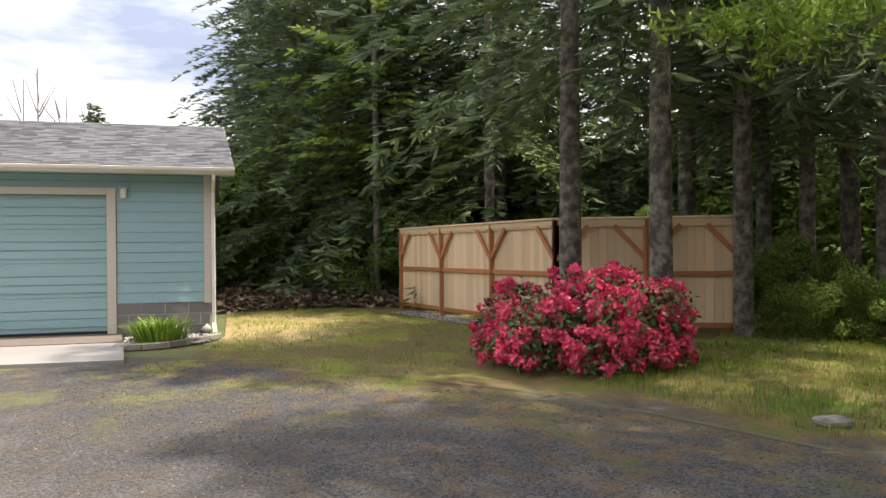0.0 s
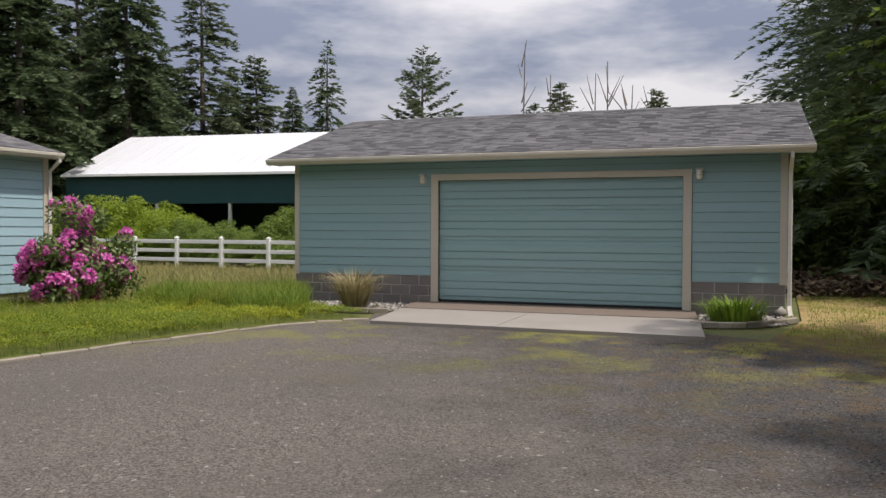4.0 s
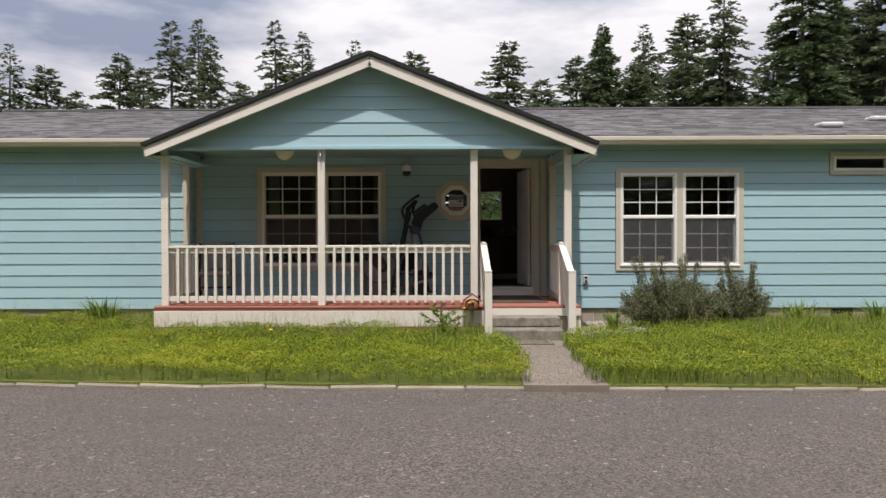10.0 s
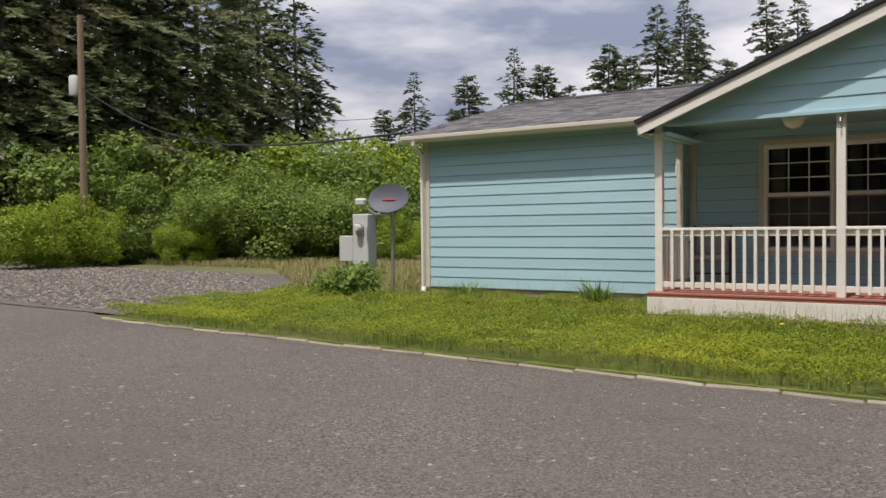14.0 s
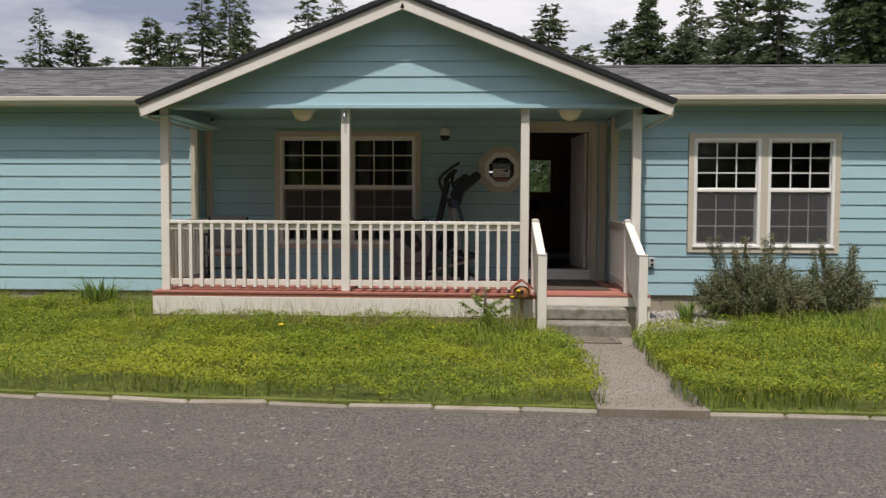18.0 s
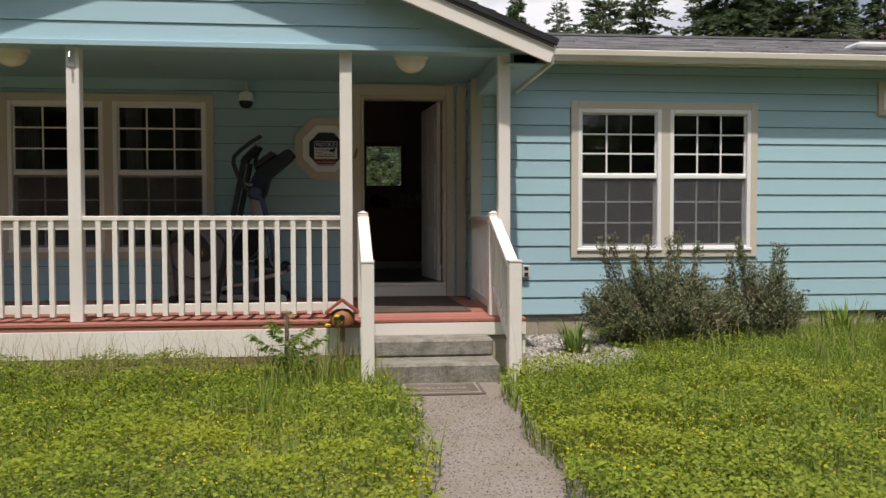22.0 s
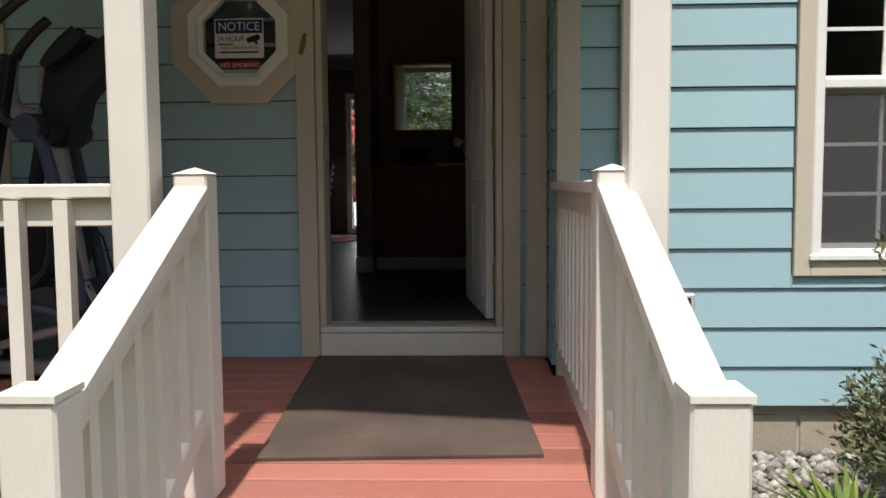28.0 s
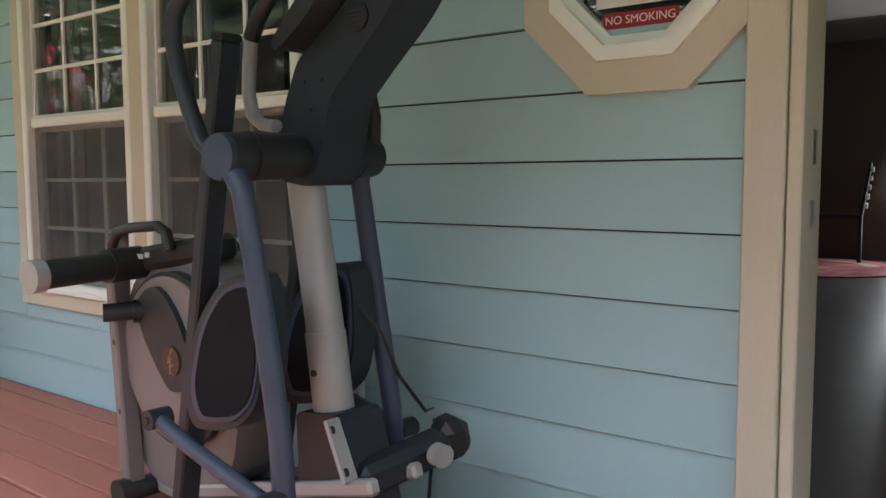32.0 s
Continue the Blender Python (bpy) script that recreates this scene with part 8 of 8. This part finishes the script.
pebbles("walk_grit", "fine loose grit on the front walkway", [(-0.68, 8.45), (0.0, 8.45), (0.06, 10.6), (0.12, 11.15), (-0.72, 11.15), (-0.62, 10.6)], 5200, 0.003, 0.0075, GRIT, 17, 0.0)


# ---- elliptical trainer on the porch ----
ell = thing("elliptical_trainer", "dusty charcoal and silver elliptical trainer with its pedals folded up", "exercise machine", (-1.885, 13.78, DZ + 0.002), -4.0)
ell.scale = (1.05, 1.06, 0.98)


def xz_slab(poly, y0, y1):
    return Geo().prism(poly, -y1, -y0, Matrix(((1, 0, 0, 0), (0, 0, -1, 0), (0, 1, 0, 0), (0, 0, 0, 1))))


def round_poly(poly, r=0.35):
    """Cuts the corners of an outline twice."""
    for _ in range(2):
        out = []
        for i, p in enumerate(poly):
            q = poly[(i + 1) % len(poly)]
            out += [(p[0] + (q[0] - p[0]) * r * 0.7, p[1] + (q[1] - p[1]) * r * 0.7), (q[0] - (q[0] - p[0]) * r * 0.7, q[1] - (q[1] - p[1]) * r * 0.7)]
        poly = out
    return poly


def disc(x, z, r, y0, y1, n=36):
    return xz_slab([(x + r * math.cos(2 * math.pi * k / n), z + r * math.sin(2 * math.pi * k / n)) for k in range(n)], y0, y1)


def path3(pts, y):
    return [(x, y, z) for x, z in pts]


part("base_beam", Geo().box(-0.80, 0.12, -0.065, 0.065, 0.025, 0.085, bevel=0.008), SILVER, ell)
part("front_foot", Geo().tube([(0.13, -0.30, 0.05), (0.155, -0.05, 0.05), (0.165, 0.25, 0.05)], 0.046, 14), CHARCOAL, ell, "", True)
for yy, x in ((-0.31, 0.128), (0.252, 0.166)):
    part("foot_cap", Geo().tube([(x, yy - 0.025, 0.051), (x, yy + 0.025, 0.051)], 0.051, 14), BLACK, ell, "", True)
part("rear_foot", Geo().tube([(-0.775, -0.15, 0.045), (-0.775, 0.22, 0.045)], 0.036, 12), BLACK, ell, "", True)
part("foot_cap", Geo().tube([(-0.775, -0.175, 0.046), (-0.775, -0.14, 0.046)], 0.043, 14), BLACK, ell, "", True)
shroud = part("shroud", xz_slab(round_poly([(-0.86, 0.64), (-0.85, 0.38), (-0.79, 0.11), (-0.68, 0.07), (-0.45, 0.08), (-0.30, 0.2), (-0.27, 0.55), (-0.34, 0.76), (-0.48, 0.82), (-0.72, 0.79)]), -0.085, 0.085), WARMGREY, ell)
part("side_rim", disc(-0.555, 0.50, 0.262, -0.112, -0.085), CHARCOAL, shroud, "", True)
part("side_disc", disc(-0.555, 0.50, 0.248, -0.120, -0.112), WARMGREY, shroud, "dusty silver-grey round side cover", True)
part("side_disc", disc(-0.555, 0.50, 0.248, 0.112, 0.120), WARMGREY, shroud, "dusty silver-grey round side cover", True)
crank = part("crank_arm", xz_slab(round_poly([(-0.72, 0.63), (-0.65, 0.71), (-0.55, 0.72), (-0.42, 0.545), (-0.425, 0.45), (-0.50, 0.405), (-0.565, 0.43)], 0.4), -0.136, -0.118), CHARCOAL, ell)
part("badge", disc(-0.513, 0.505, 0.045, -0.140, -0.136), surface("dark_bronze_badge", (0.05, 0.03, 0.02), 0.5, grain=30), crank, "dark bronze badge with pale strokes", True)
for a, b in (((-0.500, 0.545), (-0.515, 0.520)), ((-0.515, 0.520), (-0.522, 0.500)), ((-0.522, 0.500), (-0.508, 0.505)), ((-0.508, 0.515), (-0.513, 0.485)), ((-0.513, 0.485), (-0.498, 0.498)), ((-0.513, 0.485), (-0.510, 0.466))):
    part("badge_stroke", Geo().tube([(a[0], -0.141, a[1]), (b[0], -0.141, b[1])], 0.0028, 5), BRASS, crank)
part("crank_pin", Geo().tube([(-0.735, -0.215, 0.632), (-0.69, -0.12, 0.632)], 0.028, 14), CHARCOAL, ell, "", True)
part("pin_collar", Geo().tube([(-0.70, -0.145, 0.632), (-0.688, -0.120, 0.632)], 0.036, 16), BLACK, ell, "", True)
part("back_strut", Geo().beam((-0.835, -0.12, 0.72), (-0.78, -0.12, 0.06), 0.045, 0.055, (0, 1, 0), 0.006), WARMGREY, ell)
for x, z in ((-0.815, 0.52), (-0.795, 0.30)):
    part("bolt", Geo().tube([(x, -0.148, z), (x, -0.140, z)], 0.009, 10), BLACK, ell)
part("cross_tube", Geo().tube([(-0.70, -0.40, 0.766), (-0.80, 0.25, 0.785)], 0.042, 16), BLACK, ell, "", True)
part("tube_cap", Geo().tube([(-0.696, -0.425, 0.765), (-0.70, -0.39, 0.766)], 0.047, 16), SILVER, ell, "pale grey end cap", True)
part("tube_collar", Geo().tube([(-0.735, -0.20, 0.772), (-0.75, -0.09, 0.775)], 0.052, 16), BLACK, ell, "", True)
top_b = part("top_beam", Geo().beam((-0.88, -0.08, 0.762), (-0.36, -0.05, 0.845), 0.085, 0.075, bevel=0.018), BLACK, ell)
part("label_bar", Geo().box(-0.712, -0.672, -0.124, -0.118, 0.792, 0.806), METERGREY, top_b, "worn pale label")
part("label_bar", Geo().box(-0.664, -0.646, -0.123, -0.117, 0.798, 0.813), METERGREY, top_b, "worn pale label")
part("carry_handle", Geo().tube(path3([(-0.875, 0.77), (-0.865, 0.83), (-0.83, 0.868), (-0.75, 0.884), (-0.60, 0.895), (-0.555, 0.878), (-0.54, 0.825)], -0.115), 0.0165, 10), BLACK, ell, "", True)
PED = [(-0.289, 0.48), (-0.227, 0.66), (-0.119, 0.781), (-0.002, 0.818), (0.034, 0.77), (0.041, 0.603), (0.011, 0.492), (-0.068, 0.423), (-0.182, 0.395), (-0.255, 0.39)]
cx, cz = sum(p[0] for p in PED) / len(PED), sum(p[1] for p in PED) / len(PED)
for dx, y0, y1 in ((0.0, -0.235, -0.165), (-0.02, 0.05, 0.12)):
    pd = part("pedal", xz_slab(round_poly([(x + dx, z) for x, z in PED], 0.3), y0, y1), CHARCOAL, ell, "charcoal folded foot pedal")
    part("pedal_rim", xz_slab(round_poly([(cx + 0.012 + (x - cx) * 0.86 + dx, cz + 0.006 + (z - cz) * 0.89) for x, z in PED], 0.3), y0 - 0.006, y0), SLATE, pd, "worn raised rim")
    part("tread_pad", xz_slab(round_poly([(cx + 0.02 + (x - cx) * 0.76 + dx, cz + 0.01 + (z - cz) * 0.82) for x, z in PED], 0.3), y0 - 0.010, y0 - 0.006), RUBBER, pd, "black ribbed tread pad")
for yy in (-0.20, 0.09):
    part("upright_bar", Geo().beam((-0.118, yy, 1.366), (-0.375, yy, 0.05), 0.040, 0.058, (0, 1, 0), 0.005), CHARCOAL, ell)
    part("bar_cap", Geo().beam((-0.114, yy, 1.385), (-0.1185, yy, 1.364), 0.044, 0.062, (0, 1, 0), 0.006), BLACK, ell)
ARMS = ((-0.29, [(0.0, 1.085), (0.060, 1.011), (0.094, 0.869), (0.135, 0.667), (0.170, 0.477), (0.180, 0.31)],
         [(0.0, 1.085), (-0.04, 1.09), (-0.085, 1.117), (-0.130, 1.198), (-0.166, 1.287), (-0.190, 1.364), (-0.180, 1.425), (-0.12, 1.49), (-0.02, 1.57), (0.06, 1.62)]),
        (0.17, [(-0.075, 1.085), (-0.085, 1.02), (-0.055, 0.85), (-0.018, 0.64), (0.025, 0.40), (0.035, 0.29)],
         [(-0.075, 1.085), (-0.035, 1.12), (-0.032, 1.20), (-0.058, 1.305), (-0.085, 1.39), (-0.075, 1.47), (-0.03, 1.56)]))
for yy, down, up in ARMS:
    arm = part("swing_arm", Geo().tube(path3(down, yy), 0.0205, 14, flat=1.2), SLATE, ell, "slate-blue swinging arm", True)
    part("hand_grip", Geo().tube(path3(up, yy), 0.0195, 12), CHARCOAL, arm, "curved dark hand grip", True)
    off, ly = (0.0, yy - 0.04) if yy < 0 else (-0.15, yy + 0.04)
    link = [(-0.245, 0.437), (-0.215, 0.429), (-0.113, 0.400), (0.05, 0.362), (0.180, 0.335)]
    lk = part("pedal_link", Geo().tube(path3([(x + off, z) for x, z in link], ly), 0.0185, 12), SLATE, ell, "", True)
    for x, z in (link[0], link[-1]):
        part("pivot_bolt", Geo().tube([(x + off, ly - 0.024, z), (x + off, ly + 0.03, z)], 0.026, 14), CHARCOAL, lk, "", True)
        part("bolt_head", Geo().tube([(x + off, ly - 0.030, z), (x + off, ly - 0.023, z)], 0.011, 6), BLACK, lk)
part("pivot_housing", Geo().tube([(0.003, -0.30, 1.083), (-0.03, -0.06, 1.088), (-0.065, 0.185, 1.092)], 0.056, 20), BLACK, ell, "", True)
for q, yy in ((0.007, -0.23), (-0.05, 0.12)):
    part("housing_seam", Geo().tube([(q - 0.008, yy - 0.004, 1.0865), (q - 0.008, yy + 0.004, 1.0865)], 0.0575, 20), INK, ell)
part("housing_cap", Geo().tube([(0.004, -0.312, 1.083), (0.003, -0.298, 1.083)], 0.052, 20), SLATE, ell, "", True)
part("column", Geo().tube([(0.014, -0.01, 0.40), (-0.015, -0.015, 0.66), (-0.060, -0.03, 1.04)], [0.047, 0.046, 0.045], 20), SILVER, ell, "silver tubular column", True)
part("column_sleeve", Geo().tube([(0.014, -0.01, 0.40), (-0.013, -0.015, 0.64)], 0.0495, 20), SILVER, ell, "", True)
part("bolt", Geo().tube([(0.0, -0.066, 0.54), (0.0, -0.056, 0.54)], 0.009, 10), BLACK, ell)
part("boot", xz_slab(round_poly([(-0.062, 0.43), (0.088, 0.45), (0.13, 0.32), (0.20, 0.08), (-0.07, 0.06), (-0.055, 0.3)], 0.12), -0.070, 0.065), CHARCOAL, ell)
part("hinge_bracket", Geo().beam((0.085, -0.085, 0.445), (0.150, -0.085, 0.30), 0.012, 0.045, (0, 1, 0), 0.004), SILVER, ell)
for x, z in ((0.095, 0.42), (0.14, 0.325)):
    part("bracket_bolt", Geo().tube([(x, -0.098, z), (x, -0.090, z)], 0.012, 10), INK, ell)
neck = part("console_neck", xz_slab(round_poly([(-0.105, 1.03), (0.02, 1.01), (0.065, 1.13), (0.085, 1.225), (0.17, 1.305), (0.27, 1.395), (0.32, 1.455), (0.26, 1.53), (0.09, 1.40), (-0.02, 1.33), (-0.065, 1.24), (-0.105, 1.13)], 0.22), -0.075, 0.055), CHARCOAL, ell)
part("console", xz_slab(round_poly([(-0.02, 1.335), (-0.035, 1.365), (0.05, 1.445), (0.12, 1.495), (0.145, 1.46), (0.09, 1.405)], 0.25), -0.14, 0.12), BLACK, neck, "black display console")
part("speaker_grille", disc(0.185, 1.400, 0.032, -0.079, -0.074, 18), INK, neck)
for k in range(5):
    part("grille_slot", Geo().box(0.158, 0.212, -0.081, -0.079, 1.380 + k * 0.010, 1.384 + k * 0.010), CHARCOAL, neck)
for x, z in ((-0.06, 1.12), (0.05, 1.12), (0.02, 1.20), (-0.03, 1.05), (0.06, 1.27), (0.0, 1.27)):
    part("screw", Geo().tube([(x, -0.079, z), (x, -0.074, z)], 0.0055, 8), INK, neck)
for yy in (-0.11, 0.08):
    fh = part("fixed_handle", Geo().tube(path3([(-0.06, 1.163), (-0.115, 1.170), (-0.150, 1.192), (-0.166, 1.252), (-0.160, 1.33), (-0.150, 1.39)], yy), 0.0165, 12), SILVER, ell, "pale grey fixed handle", True)
    part("grip", Geo().tube(path3([(-0.151, 1.385), (-0.125, 1.43), (-0.07, 1.49), (-0.01, 1.54)], yy), 0.0205, 12), BLACK, fh, "black foam grip", True)
for yy in (-0.075, 0.065):
    part("track_rail", Geo().beam((-0.50, yy, 0.10), (0.22, yy, 0.305), 0.035, 0.04, bevel=0.008), SILVER, ell)
part("track_bed", Geo().beam((-0.46, -0.005, 0.10), (0.18, -0.005, 0.285), 0.10, 0.02), CHARCOAL, ell)
part("track_end", Geo().beam((0.13, -0.05, 0.285), (0.185, 0.20, 0.335), 0.085, 0.085, bevel=0.02), CHARCOAL, ell)
part("end_flare", Geo().beam((0.175, 0.17, 0.335), (0.195, 0.255, 0.355), 0.10, 0.115, bevel=0.03), BLACK, ell)
part("adjuster_knob", Geo().tube([(0.232, 0.110, 0.338), (0.262, 0.105, 0.338)], 0.029, 16), SILVER, ell, "pale round adjuster knob", True)
part("transport_wheel", Geo().tube([(0.20, -0.16, 0.045), (0.20, -0.12, 0.045)], 0.045, 18), WHITE, ell, "pale transport wheel", True)
part("power_cord", Geo().tube([(0.03, 0.06, 0.70), (0.065, 0.10, 0.62), (0.06, 0.16, 0.5), (0.02, 0.3, 0.36), (-0.10, 0.47, 0.31), (0.10, 0.22, 0.10), (0.28, 0.15, 0.02), (0.20, 0.28, 0.015)], 0.005, 6), BLACK, ell)
